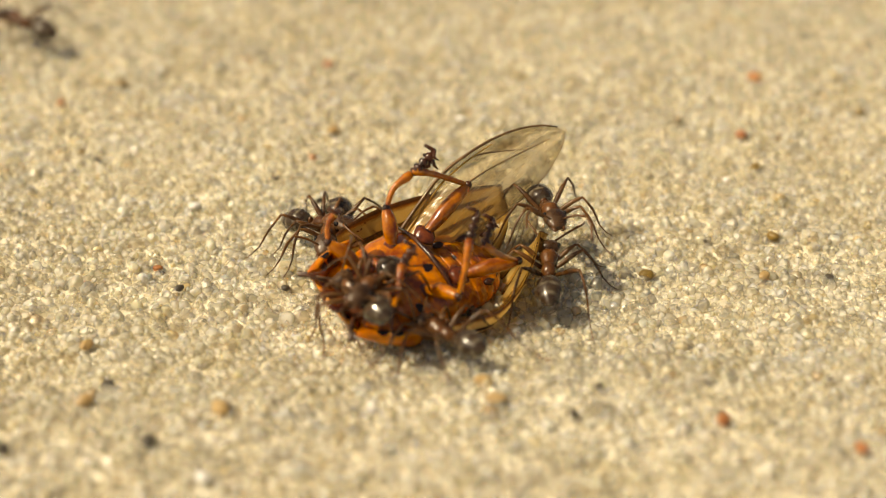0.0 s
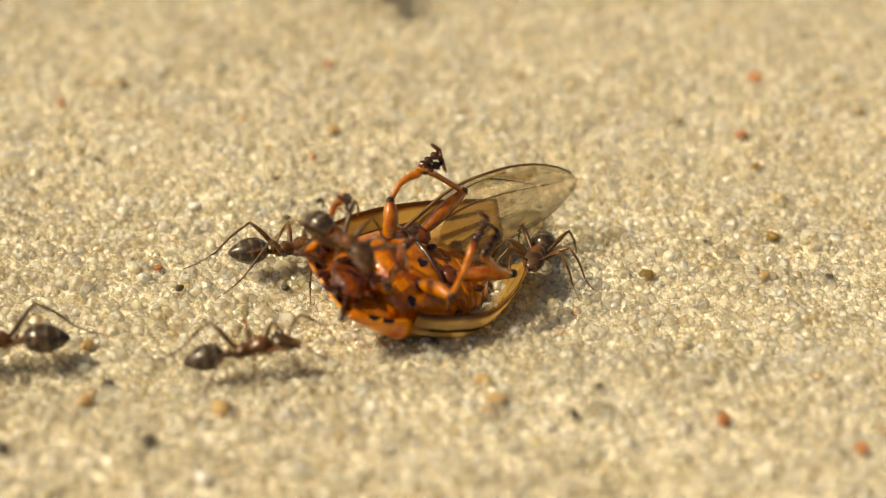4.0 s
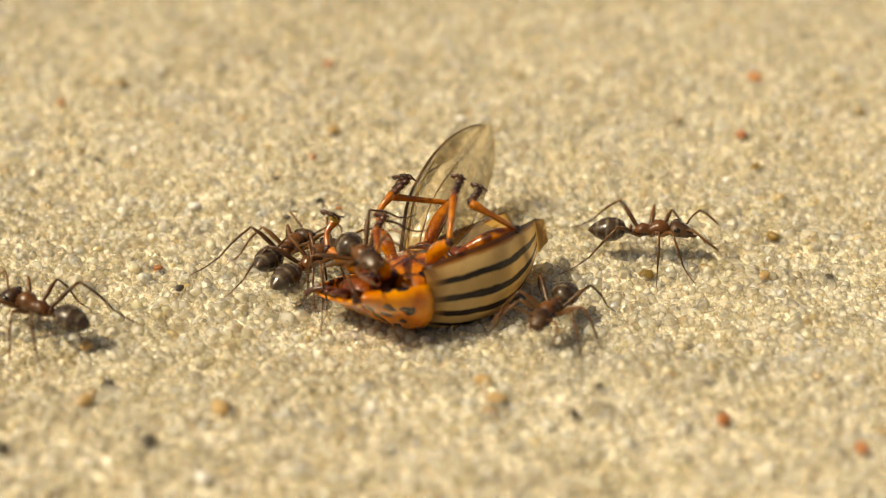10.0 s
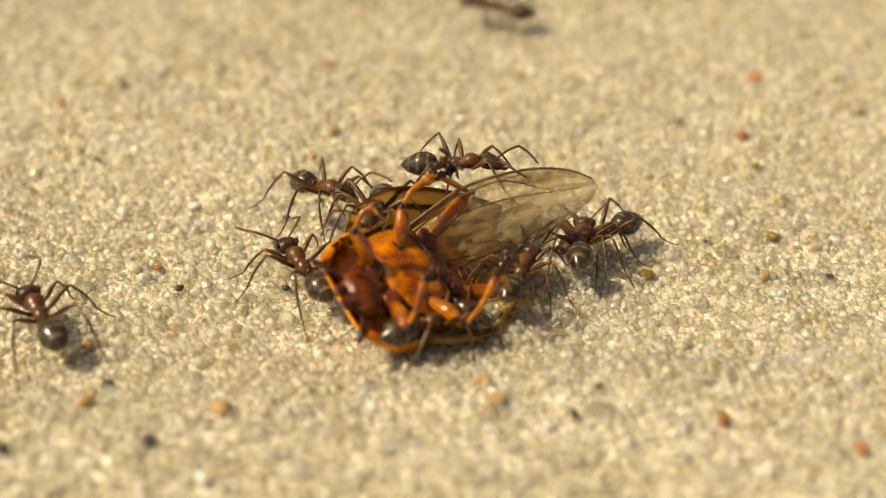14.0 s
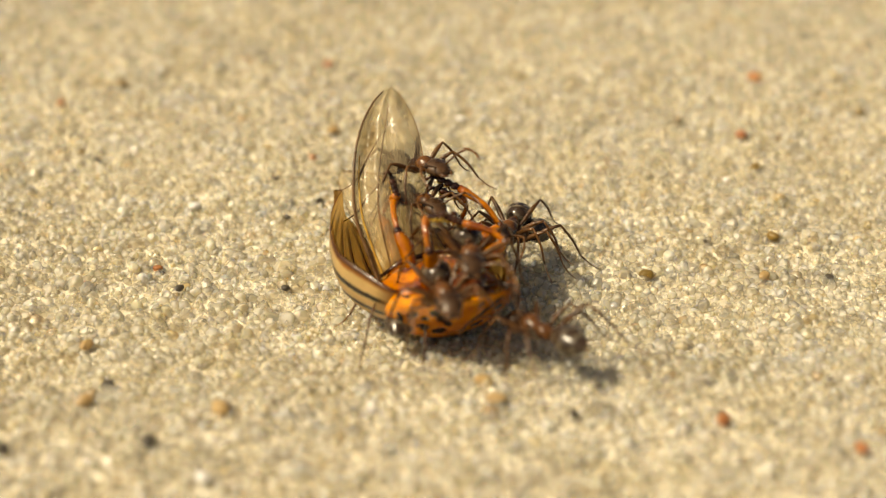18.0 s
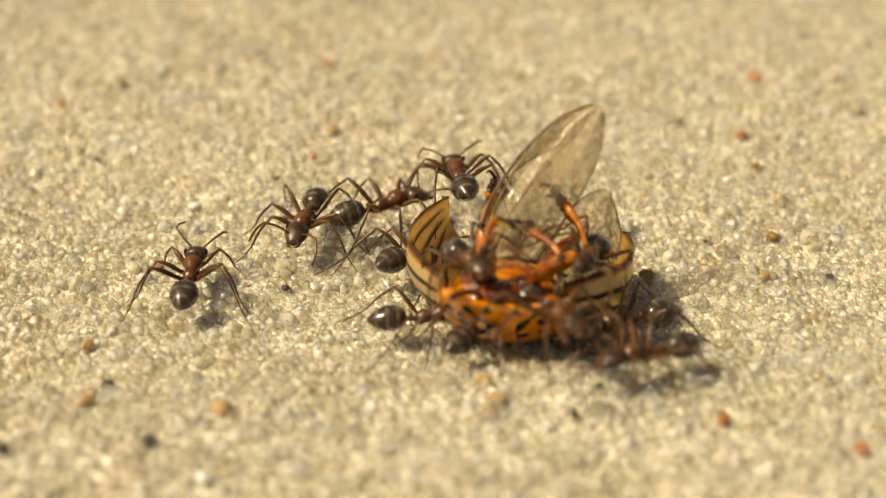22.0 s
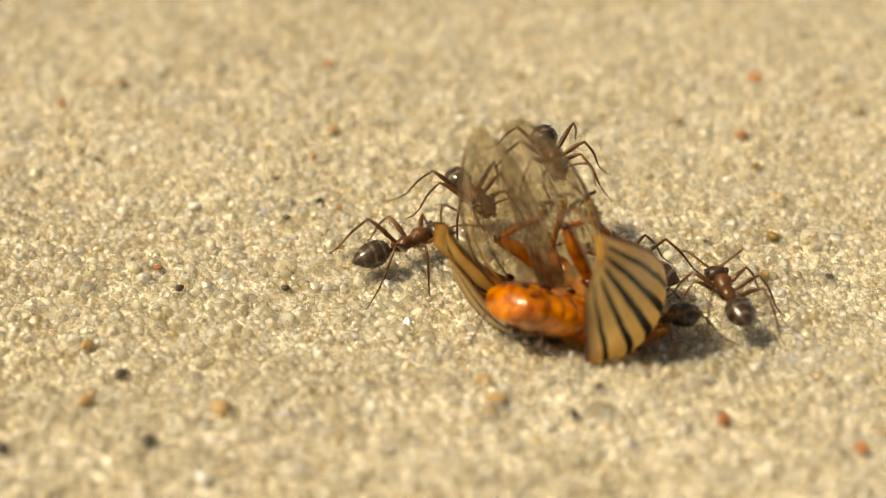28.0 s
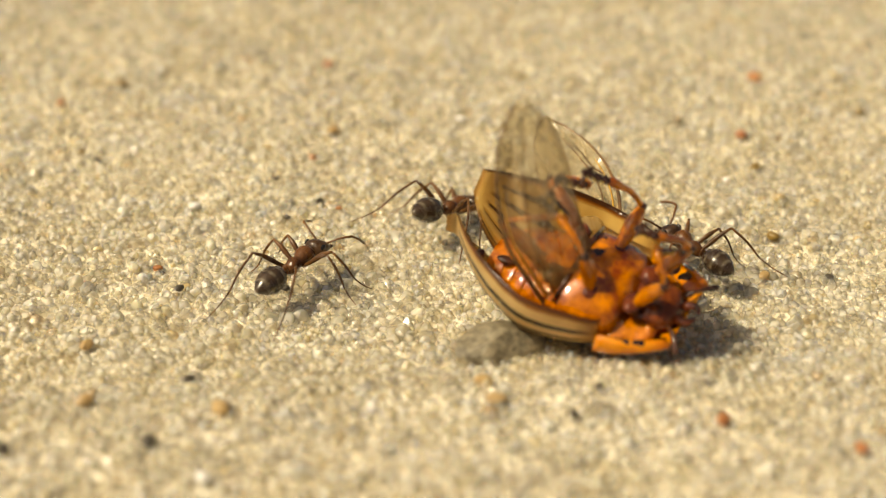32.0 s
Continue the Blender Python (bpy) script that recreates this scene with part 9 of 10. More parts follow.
    walk(ANTS[10], [
        at(0, 20.70, -11.49, 1.34, 0.0, 2.2, 157.4), at(0.5, 20.70, -11.49, 1.34, 0.0, 2.2, 157.4), at(1, 20.70, -11.49, 1.34, 0.0, 2.2, 157.4),
        at(1.14, 18.61, -11.71, 1.20, -0.0, -0.0, 186.1), at(1.36, 15.33, -12.06, 1.18, -0.0, 0.0, 186.1), at(1.5, 13.24, -12.28, 1.28, -0.0, 1.8, 163.3),
        at(1.64, 8.89, -12.15, 1.28, 0.0, -0.0, 178.3), at(1.86, 2.07, -11.94, 1.18, 0.0, -0.0, 178.3), at(2, -2.28, -11.81, 1.09, -0.0, -6.6, 212.3),
        at(2.14, -2.12, -15.60, 1.25, -0.0, -0.0, 272.5), at(2.36, -1.86, -21.56, 1.18, 0.0, 0.0, 272.5), at(2.5, -1.69, -25.36, 1.39, 0.0, -1.3, 271.8),
        at(2.547, -2.12, -23.54, 1.33, 0.5, -0.9, 215.6), at(2.593, -2.55, -21.72, 1.27, 0.5, -0.3, 159.4), at(2.64, -2.97, -19.91, 1.21, -0.0, -0.0, 103.2),
        at(2.86, -4.98, -11.35, 0.86, -0.0, -0.0, 103.2), at(3, -6.26, -5.90, -0.12, 0.0, 5.1, 53.7), at(3.047, -6.69, -6.39, -0.07, 2.1, 3.8, 112.3),
        at(3.093, -7.11, -6.88, -0.01, 2.1, 1.3, 170.7), at(3.14, -7.53, -7.36, 0.05, 0.0, -0.0, 229.0), at(3.36, -9.53, -9.67, 0.13, 0.0, -0.0, 229.0),
        at(3.43, -10.17, -10.40, 0.34, 2.3, -6.3, 269.0), at(3.5, -10.80, -11.13, 0.55, 0.0, -12.6, 309.6), at(4.06, -6.54, -9.84, 0.25, 0.0, -0.0, 376.9),
        at(4.94, 0.15, -7.80, -0.09, 0.0, -0.0, 376.9), at(5.22, 2.28, -7.16, -0.12, -1.3, 2.8, 425.5), at(5.5, 4.41, -6.51, -0.16, -0.0, 5.6, 474.3),
        at(5.86, 1.51, -3.40, 3.21, -0.0, -0.0, 493.0), at(6, 0.39, -2.19, 2.53, 15.6, 9.7, 442.7), at(6.167, 0.68, -2.14, 2.86, 18.6, -1.0, 500.4),
        at(6.333, 0.97, -2.08, 3.19, 11.1, -9.3, 558.6), at(6.5, 1.26, -2.02, 3.51, 0.0, -7.3, 617.7), at(6.64, -1.03, -3.95, 3.08, 0.0, -0.0, 579.9),
        at(6.86, -4.64, -6.97, 3.40, -0.0, -0.0, 579.9), at(7, -6.94, -8.89, 0.11, -0.0, 2.0, 512.3), at(7.14, -11.19, -8.82, 0.13, 0.0, 0.0, 539.1),
        at(7.36, -17.86, -8.71, -0.07, 0.0, 0.0, 539.1), at(7.5, -22.10, -8.64, 0.02, 0.0, -2.5, 543.9), at(7.667, -22.06, -8.64, 0.02, 1.7, -1.3, 489.3),
        at(7.833, -22.02, -8.64, 0.02, 1.7, 0.8, 434.7), at(8, -21.97, -8.65, 0.01, 0.0, 2.0, 380.1), at(8.5, -21.97, -8.65, 0.01, -0.0, 2.0, 380.1),
        at(9, -21.97, -8.65, 0.01, 0.0, 2.0, 380.1), at(9.5, -21.97, -8.65, 0.01, -0.0, 2.0, 380.1), at(10, -21.97, -8.65, 0.01, 0.0, 2.0, 380.1),
        at(10.5, -21.97, -8.65, 0.01, 0.0, 2.0, 380.1), at(11, -21.97, -8.65, 0.01, 0.0, 2.0, 380.1), at(11.5, -21.97, -8.65, 0.01, 0.0, 2.0, 380.1),
        at(12, -21.97, -8.65, 0.01, -0.0, 2.0, 380.1), at(12.5, -21.97, -8.65, 0.01, 0.0, 2.0, 380.1), at(12.64, -18.93, -8.71, -0.10, 0.0, 0.0, 358.8),
        at(12.86, -14.16, -8.81, 0.04, 0.0, 0.0, 358.8), at(13, -11.12, -8.87, 0.13, -0.0, -1.9, 301.4), at(13.07, -12.66, -8.83, 0.08, 0.6, -0.9, 239.9),
        at(13.14, -14.20, -8.78, 0.04, 0.0, 0.0, 178.4), at(13.36, -19.04, -8.65, -0.11, -0.0, -0.0, 178.4), at(13.5, -22.12, -8.56, 0.01, -0.0, -2.3, 183.6),
        at(13.667, -22.08, -8.57, 0.01, 1.6, -1.2, 129.0), at(13.833, -22.04, -8.57, 0.01, 1.6, 0.8, 74.4), at(14, -21.99, -8.57, 0.01, -0.0, 1.9, 19.8),
        at(14.5, -21.99, -8.57, 0.01, 0.0, 1.9, 19.8), at(16.5, -21.99, -8.57, 0.01, -0.0, 1.9, 19.8), at(16.64, -16.56, -8.20, -0.01, -0.0, 0.0, 3.9),
        at(16.86, -8.02, -7.62, 0.05, -0.0, 0.0, 3.9), at(16.93, -5.30, -7.44, 1.18, -24.8, 1.2, 58.6), at(17, -2.58, -7.25, 2.31, -38.8, 21.9, 110.8),
        at(17.14, -3.34, -6.04, 3.28, -0.0, -0.0, 122.0), at(17.5, -5.28, -2.93, -0.36, 0.0, 11.9, 57.3), at(17.86, -2.09, -2.75, 3.15, 0.0, -0.0, 3.1),
        at(18, -0.85, -2.68, 2.42, -0.0, -11.7, -61.3), at(18.047, -0.91, 1.32, 1.63, -4.0, -8.4, -10.0), at(18.093, -0.98, 5.32, 0.83, -4.0, -3.3, 40.5),
        at(18.14, -1.05, 9.33, 0.04, -0.0, 0.0, 91.0), at(18.36, -1.36, 28.20, -0.05, -0.0, -0.0, 91.0), at(18.5, -1.56, 40.21, -0.10, -0.0, 0.5, 90.7),
        at(18.667, -1.56, 40.18, -0.10, -0.4, 0.2, 31.2), at(18.833, -1.57, 40.15, -0.10, -0.4, -0.2, -28.3), at(19, -1.57, 40.11, -0.10, -0.0, -0.4, -87.9),
        at(19.5, -1.57, 40.11, -0.10, 0.0, -0.4, -87.9), at(20, -1.57, 40.11, -0.10, 0.0, -0.4, -87.9), at(20.5, -1.57, 40.11, -0.10, 0.0, -0.4, -87.9),
        at(20.64, -1.31, 27.07, 0.01, -0.0, -0.0, -88.9), at(20.86, -0.90, 6.58, -0.09, -0.0, 0.0, -88.9), at(20.93, -0.77, 0.06, -0.16, -1.8, 2.8, -22.7),
        at(21, -0.64, -6.46, -0.23, -0.0, 5.6, 43.6), at(21.5, -2.30, -5.92, -0.27, -0.0, 2.1, 19.1), at(22, -0.77, -6.96, -0.18, -0.0, 4.0, 10.3),
        at(22.5, -2.61, -5.08, -0.35, -0.0, 2.6, -6.5), at(22.75, -1.85, -6.58, -0.18, -1.5, 4.8, 62.9), at(23, -1.09, -8.08, -0.02, 0.0, 7.0, 132.5),
        at(23.14, -1.32, 5.44, -0.09, -0.0, 0.0, 91.0), at(23.36, -1.69, 26.67, 0.04, 0.0, 0.0, 91.0), at(23.5, -1.92, 40.19, -0.10, -0.0, 0.5, 90.9),
        at(23.667, -1.92, 40.16, -0.10, -0.4, 0.3, 31.5), at(23.833, -1.92, 40.13, -0.10, -0.4, -0.2, -28.0), at(24, -1.93, 40.10, -0.10, -0.0, -0.5, -87.4),
        at(24.5, -1.93, 40.10, -0.10, -0.0, -0.5, -87.4), at(25, -1.93, 40.10, -0.10, -0.0, -0.5, -87.4), at(25.5, -1.93, 40.10, -0.10, -0.0, -0.5, -87.4),
        at(27.5, -1.93, 40.10, -0.10, -0.0, -0.5, -87.4), at(28, -1.93, 40.10, -0.10, -0.0, -0.5, -87.4), at(28.5, -1.93, 40.10, -0.10, -0.0, -0.5, -87.4),
        at(29, -1.93, 40.10, -0.10, -0.0, -0.5, -87.4), at(29.5, -1.93, 40.10, -0.10, -0.0, -0.5, -87.4), at(30, -1.93, 40.10, -0.10, -0.0, -0.5, -87.4),
        at(30.5, -1.93, 40.10, -0.10, -0.0, -0.5, -87.4), at(31, -1.93, 40.10, -0.10, -0.0, -0.5, -87.4), at(31.5, -1.93, 40.10, -0.10, -0.0, -0.5, -87.4),
        at(32, -1.93, 40.10, -0.10, -0.0, -0.5, -87.4)])
    walk(ANTS[11], [
        at(0, -22.10, -12.60, 0.66, 0.0, 16.1, 50.1), at(0.5, -22.10, -12.60, 0.66, 0.0, 16.1, 50.1), at(1, -22.10, -12.60, 0.66, 0.0, 16.1, 50.1),
        at(1.5, -22.10, -12.60, 0.66, 0.0, 16.1, 50.1), at(2, -22.10, -12.60, 0.66, 0.0, 16.1, 50.1), at(2.5, -22.10, -12.60, 0.66, 0.0, 16.1, 50.1),
        at(3, -22.10, -12.60, 0.66, 0.0, 16.1, 50.1), at(3.14, -19.91, -11.65, 0.39, 0.0, -0.0, 23.2), at(3.36, -16.45, -10.17, 0.07, 0.0, -0.0, 23.2),
        at(3.5, -14.25, -9.23, 0.05, 0.0, -3.0, -13.0), at(3.687, -15.04, -9.21, 0.04, 1.2, -2.2, -69.2), at(3.873, -15.82, -9.19, 0.02, 1.2, -0.8, -125.3),
        at(4.06, -16.60, -9.17, 0.00, 0.0, 0.0, -181.4), at(4.94, -20.30, -9.08, -0.16, -0.0, -0.0, -181.4), at(5.5, -22.65, -9.02, 0.03, -0.0, -0.4, -179.4),
        at(5.667, -22.60, -9.02, 0.03, 0.2, -0.2, -233.9), at(5.833, -22.56, -9.02, 0.03, 0.2, 0.1, -288.4), at(6, -22.52, -9.01, 0.03, -0.0, 0.3, -342.9),
        at(6.5, -22.52, -9.01, 0.03, 0.0, 0.3, -342.9), at(7, -22.52, -9.01, 0.03, 0.0, 0.3, -342.9), at(7.5, -22.52, -9.01, 0.03, 0.0, 0.3, -342.9),
        at(8, -22.52, -9.01, 0.03, 0.0, 0.3, -342.9), at(8.5, -22.52, -9.01, 0.03, -0.0, 0.3, -342.9), at(9, -22.52, -9.01, 0.03, 0.0, 0.3, -342.9),
        at(9.5, -22.52, -9.01, 0.03, 0.0, 0.3, -342.9), at(10, -22.52, -9.01, 0.03, 0.0, 0.3, -342.9), at(10.5, -22.52, -9.01, 0.03, 0.0, 0.3, -342.9),
        at(11, -22.52, -9.01, 0.03, 0.0, 0.3, -342.9), at(11.5, -22.52, -9.01, 0.03, -0.0, 0.3, -342.9), at(12, -22.52, -9.01, 0.03, 0.0, 0.3, -342.9),
        at(12.5, -22.52, -9.01, 0.03, 0.0, 0.3, -342.9), at(12.64, -17.92, -9.77, -0.07, -0.0, -0.0, -369.4), at(12.86, -10.70, -10.96, 0.48, -0.0, -0.0, -369.4),
        at(12.907, -9.17, -11.22, 0.64, -4.1, 3.3, -318.6), at(12.953, -7.64, -11.47, 0.79, -4.1, 8.5, -267.7), at(13, -6.10, -11.72, 0.95, -0.0, 11.8, -216.1),
        at(13.5, -2.34, -10.87, 0.78, -0.0, 15.1, -276.8), at(14, -0.49, -7.68, -0.10, 0.0, 7.1, -320.9), at(14.14, -0.55, 6.92, -0.07, -0.0, -0.0, -269.8),
        at(14.36, -0.64, 29.87, 0.02, 0.0, -0.0, -269.8), at(14.5, -0.70, 44.47, -0.10, 0.0, -0.0, -269.7), at(15.167, -0.70, 44.43, -0.10, 0.0, -0.0, -329.5),
        at(15.833, -0.70, 44.39, -0.10, 0.0, 0.0, -389.3), at(16.5, -0.70, 44.36, -0.10, 0.0, 0.0, -449.1), at(16.64, -0.26, 29.64, 0.01, 0.0, 0.0, -448.3),
        at(16.86, 0.44, 6.52, 0.04, 0.0, 0.0, -448.3), at(16.907, 0.59, 1.61, 0.85, 8.6, -4.9, -505.0), at(16.953, 0.74, -3.29, 1.65, 17.4, -0.4, -561.7),
        at(17, 0.89, -8.20, 2.46, 18.5, 9.4, -618.0), at(17.25, 0.83, -8.01, 2.50, 7.9, -19.7, -549.1), at(17.5, 0.78, -7.83, 2.55, -24.8, -17.5, -470.6),
        at(18, 0.78, -7.11, 2.57, -8.3, -7.9, -447.5), at(18.047, 1.23, -6.25, 2.79, -8.6, -2.9, -397.4), at(18.093, 1.67, -5.39, 3.01, -5.0, 0.6, -347.5),
        at(18.14, 2.12, -4.53, 3.23, -0.0, -0.0, -297.5), at(18.36, 4.23, -0.47, -0.07, -0.0, 0.0, -297.5), at(18.5, 5.57, 2.12, 0.01, 0.0, -2.4, -254.2),
        at(18.64, 6.40, 13.98, 0.14, -0.0, 0.0, -274.0), at(18.86, 7.70, 32.61, -0.06, -0.0, 0.0, -274.0), at(19, 8.53, 44.47, -0.10, 0.0, 0.0, -273.9),
        at(19.167, 8.54, 44.42, -0.10, 0.0, 0.0, -216.1), at(19.333, 8.54, 44.36, -0.10, 0.0, 0.0, -158.3), at(19.5, 8.55, 44.31, -0.10, 0.0, 0.0, -100.4),
        at(20, 8.55, 44.31, -0.10, 0.0, -0.0, -100.4), at(20.5, 8.55, 44.31, -0.10, -0.0, 0.0, -100.4), at(21, 8.55, 44.31, -0.10, 0.0, -0.0, -100.4),
        at(21.5, 8.55, 44.31, -0.10, -0.0, 0.0, -100.4), at(21.64, 8.07, 29.69, 0.00, 0.0, -0.0, -91.9), at(21.86, 7.31, 6.72, 0.09, -0.0, 0.0, -91.9),
        at(22, 6.82, -7.89, 0.05, 0.0, -2.9, -153.1), at(22.07, 8.97, -8.16, 0.08, -1.1, -1.4, -80.0), at(22.14, 11.11, -8.42, 0.12, -0.0, 0.0, -7.0),
        at(22.36, 17.86, -9.25, 1.02, -0.0, 0.0, -7.0), at(22.5, 22.15, -9.78, 1.32, -0.0, 1.6, 2.5), at(22.547, 20.85, -10.14, 1.29, -0.6, 1.1, -53.2),
        at(22.593, 19.55, -10.49, 1.26, -0.6, 0.4, -108.9), at(22.64, 18.25, -10.85, 1.23, -0.0, -0.0, -164.6), at(22.86, 12.12, -12.54, 1.22, 0.0, -0.0, -164.6),
        at(22.93, 10.17, -13.08, 1.18, -1.0, -1.8, -223.6), at(23, 8.22, -13.62, 1.13, -0.0, -3.7, -282.7), at(23.047, 8.06, -14.82, 1.15, 1.5, -2.7, -340.9),
        at(23.093, 7.91, -16.01, 1.16, 1.5, -0.9, -399.1), at(23.14, 7.76, -17.21, 1.18, 0.0, -0.0, -457.3), at(23.36, 7.04, -22.86, 1.19, 0.0, 0.0, -457.3),
        at(23.5, 6.58, -26.45, 1.30, -0.0, -3.5, -457.4), at(23.547, 6.52, -25.01, 1.28, 1.4, -2.6, -514.1), at(23.593, 6.45, -23.58, 1.25, 1.4, -0.9, -570.8),
        at(23.64, 6.39, -22.14, 1.23, -0.0, 0.0, -627.5), at(23.86, 6.09, -15.38, 1.00, 0.0, -0.0, -627.5), at(24, 5.90, -11.08, 1.15, 0.0, 11.2, -648.5),
        at(24.07, 8.09, -11.19, 1.13, -1.9, 5.6, -685.9), at(24.14, 10.28, -11.30, 1.12, -0.0, 0.0, -722.9), at(24.36, 17.15, -11.65, 1.23, 0.0, 0.0, -722.9),
        at(24.5, 21.53, -11.88, 1.36, 0.0, -0.6, -720.9), at(24.667, 21.49, -11.88, 1.36, -0.4, -0.3, -667.0), at(24.833, 21.44, -11.88, 1.36, -0.4, 0.1, -613.2),
        at(25, 21.40, -11.87, 1.36, -0.0, 0.4, -559.3), at(25.5, 21.40, -11.87, 1.36, 0.0, 0.4, -559.3), at(27.5, 21.40, -11.87, 1.36, 0.0, 0.4, -559.3),
        at(28, 21.40, -11.87, 1.36, 0.0, 0.4, -559.3), at(28.5, 21.40, -11.87, 1.36, 0.0, 0.4, -559.3), at(29, 21.40, -11.87, 1.36, 0.0, 0.4, -559.3),
        at(29.5, 21.40, -11.87, 1.36, 0.0, 0.4, -559.3), at(30, 21.40, -11.87, 1.36, 0.0, 0.4, -559.3), at(30.5, 21.40, -11.87, 1.36, 0.0, 0.4, -559.3),
        at(31, 21.40, -11.87, 1.36, 0.0, 0.4, -559.3), at(31.5, 21.40, -11.87, 1.36, 0.0, 0.4, -559.3), at(32, 21.40, -11.87, 1.36, 0.0, 0.4, -559.3)])
    walk(ANTS[12], [
        at(0, 0.27, -8.94, 0.19, -0.0, 11.8, 128.4), at(0.14, 0.26, 3.62, 0.11, 0.0, 0.0, 90.0), at(0.36, 0.25, 23.36, -0.08, -0.0, 0.0, 90.0),
        at(0.5, 0.24, 35.91, 0.01, -0.0, 0.4, 89.9), at(0.547, 0.39, 32.21, 0.00, -0.2, 0.3, 30.7), at(0.593, 0.54, 28.51, -0.01, -0.2, 0.1, -28.5),
        at(0.64, 0.69, 24.80, -0.01, -0.0, 0.0, -87.7), at(0.86, 1.39, 7.35, 0.09, 0.0, 0.0, -87.7), at(0.907, 1.54, 3.64, 0.94, -3.2, 2.4, -34.4),
        at(0.953, 1.69, -0.06, 1.79, -3.2, 6.4, 19.0), at(1, 1.84, -3.76, 2.64, 0.0, 8.8, 72.7), at(1.07, 2.13, -4.52, 2.97, -3.1, 4.4, 1.8),
        at(1.14, 2.43, -5.27, 3.29, -0.0, -0.0, -68.7), at(1.26, 2.93, -6.57, 2.35, 4.8, 3.6, -121.0), at(1.38, 3.44, -7.86, 1.41, 4.8, 9.6, -173.4),
        at(1.5, 3.94, -9.16, 0.46, 0.0, 13.2, -226.7), at(1.86, 0.21, -8.69, 0.13, -0.0, 0.0, -187.1), at(2, -1.24, -8.51, 1.51, -49.1, 18.9, -236.5),
        at(2.14, -1.89, 3.96, 0.01, 0.0, 0.0, -267.0), at(2.36, -2.91, 23.56, -0.05, -0.0, 0.0, -267.0), at(2.5, -3.57, 36.04, -0.10, 0.0, -0.0, -268.2),
        at(2.667, -3.57, 35.98, -0.08, -0.0, -0.0, -327.0), at(2.833, -3.57, 35.93, -0.06, -0.0, -0.1, -385.8), at(3, -3.58, 35.88, -0.04, -0.0, -0.1, -444.6),
        at(3.5, -3.58, 35.88, -0.04, 0.0, -0.1, -444.6), at(4.06, -3.03, 25.46, 0.02, 0.0, -0.0, -447.0), at(4.94, -2.18, 9.08, -0.03, 0.0, -0.0, -447.0),
        at(5.127, -2.00, 5.61, 0.99, -4.7, 3.9, -397.4), at(5.313, -1.82, 2.13, 2.00, -4.7, 9.9, -347.7), at(5.5, -1.64, -1.34, 3.02, -0.0, 13.9, -297.0),
        at(5.547, -1.67, -1.76, 3.07, -5.1, 10.0, -350.4), at(5.593, -1.71, -2.18, 3.12, -5.0, 3.8, -402.8), at(5.64, -1.75, -2.61, 3.17, 0.0, 0.0, -455.0),
        at(5.86, -1.92, -4.59, 3.09, 0.0, -0.0, -455.0), at(5.907, -1.96, -5.01, 3.06, -1.7, 12.3, -405.1), at(5.953, -1.99, -5.43, 3.03, 7.2, 21.3, -352.4),
        at(6, -2.03, -5.86, 3.00, 20.3, 19.7, -297.7), at(6.07, -1.67, -6.06, 3.14, 5.7, 14.0, -345.6), at(6.14, -1.31, -6.27, 3.29, 0.0, 0.0, -390.0),
        at(6.32, -0.38, -6.81, 1.56, -2.8, 3.9, -319.4), at(6.5, 0.55, -7.35, -0.17, 0.0, 7.8, -248.5), at(7, 1.54, -8.47, 0.10, 0.0, 12.6, -237.2),
        at(7.14, 1.77, 3.97, 0.12, -0.0, 0.0, -271.0), at(7.36, 2.12, 23.51, -0.17, 0.0, 0.0, -271.0), at(7.5, 2.35, 35.95, -0.01, 0.0, 0.3, -271.2),
        at(7.667, 2.35, 35.92, -0.01, 0.2, 0.1, -212.0), at(7.833, 2.35, 35.89, -0.01, 0.2, -0.1, -152.7), at(8, 2.36, 35.86, -0.01, -0.0, -0.2, -93.5),
        at(8.14, 2.77, 23.89, -0.12, 0.0, 0.0, -88.0), at(8.36, 3.41, 5.08, 0.06, 0.0, -0.0, -88.0), at(8.407, 3.55, 1.10, 0.02, 2.3, 1.8, -140.2),
        at(8.453, 3.68, -2.89, -0.02, 2.3, 4.7, -192.3), at(8.5, 3.82, -6.88, -0.05, 0.0, 6.6, -244.7), at(9, 0.75, -7.42, -0.16, 0.0, 8.1, -239.0),
        at(9.14, 0.86, 4.72, 0.06, -0.0, -0.0, -270.5), at(9.36, 1.04, 23.80, -0.14, 0.0, -0.0, -270.5), at(9.5, 1.15, 35.94, 0.06, 0.0, 0.3, -270.6),
        at(9.547, 1.82, 32.55, 0.02, -0.1, 0.2, -326.6), at(9.593, 2.49, 29.16, -0.02, -0.1, 0.1, -382.7), at(9.64, 3.17, 25.78, -0.06, 0.0, -0.0, -438.8),
        at(9.86, 6.34, 9.80, -0.08, 0.0, 0.0, -438.8), at(10, 8.37, -0.36, -0.14, -0.0, 0.1, -364.6), at(10.25, 6.56, -0.20, 0.25, -1.6, 3.2, -309.6),
        at(10.5, 4.76, -0.04, 0.65, 0.0, 6.3, -254.4), at(11, 3.93, -2.05, 0.36, -0.0, -2.1, -254.5), at(11.5, 4.61, -1.83, 0.05, 0.0, -2.4, -258.9),
        at(12, 4.09, -1.81, 0.37, 0.0, -2.2, -257.9), at(12.5, 4.37, -1.55, 0.58, 0.0, -1.9, -255.6), at(13, 4.34, -0.92, 1.11, -0.0, -2.6, -244.8),
        at(13.14, 4.95, 9.34, -0.04, 0.0, -0.0, -273.4), at(13.36, 5.91, 25.45, -0.01, -0.0, 0.0, -273.4), at(13.5, 6.53, 35.70, -0.05, -0.0, 1.0, -273.3),
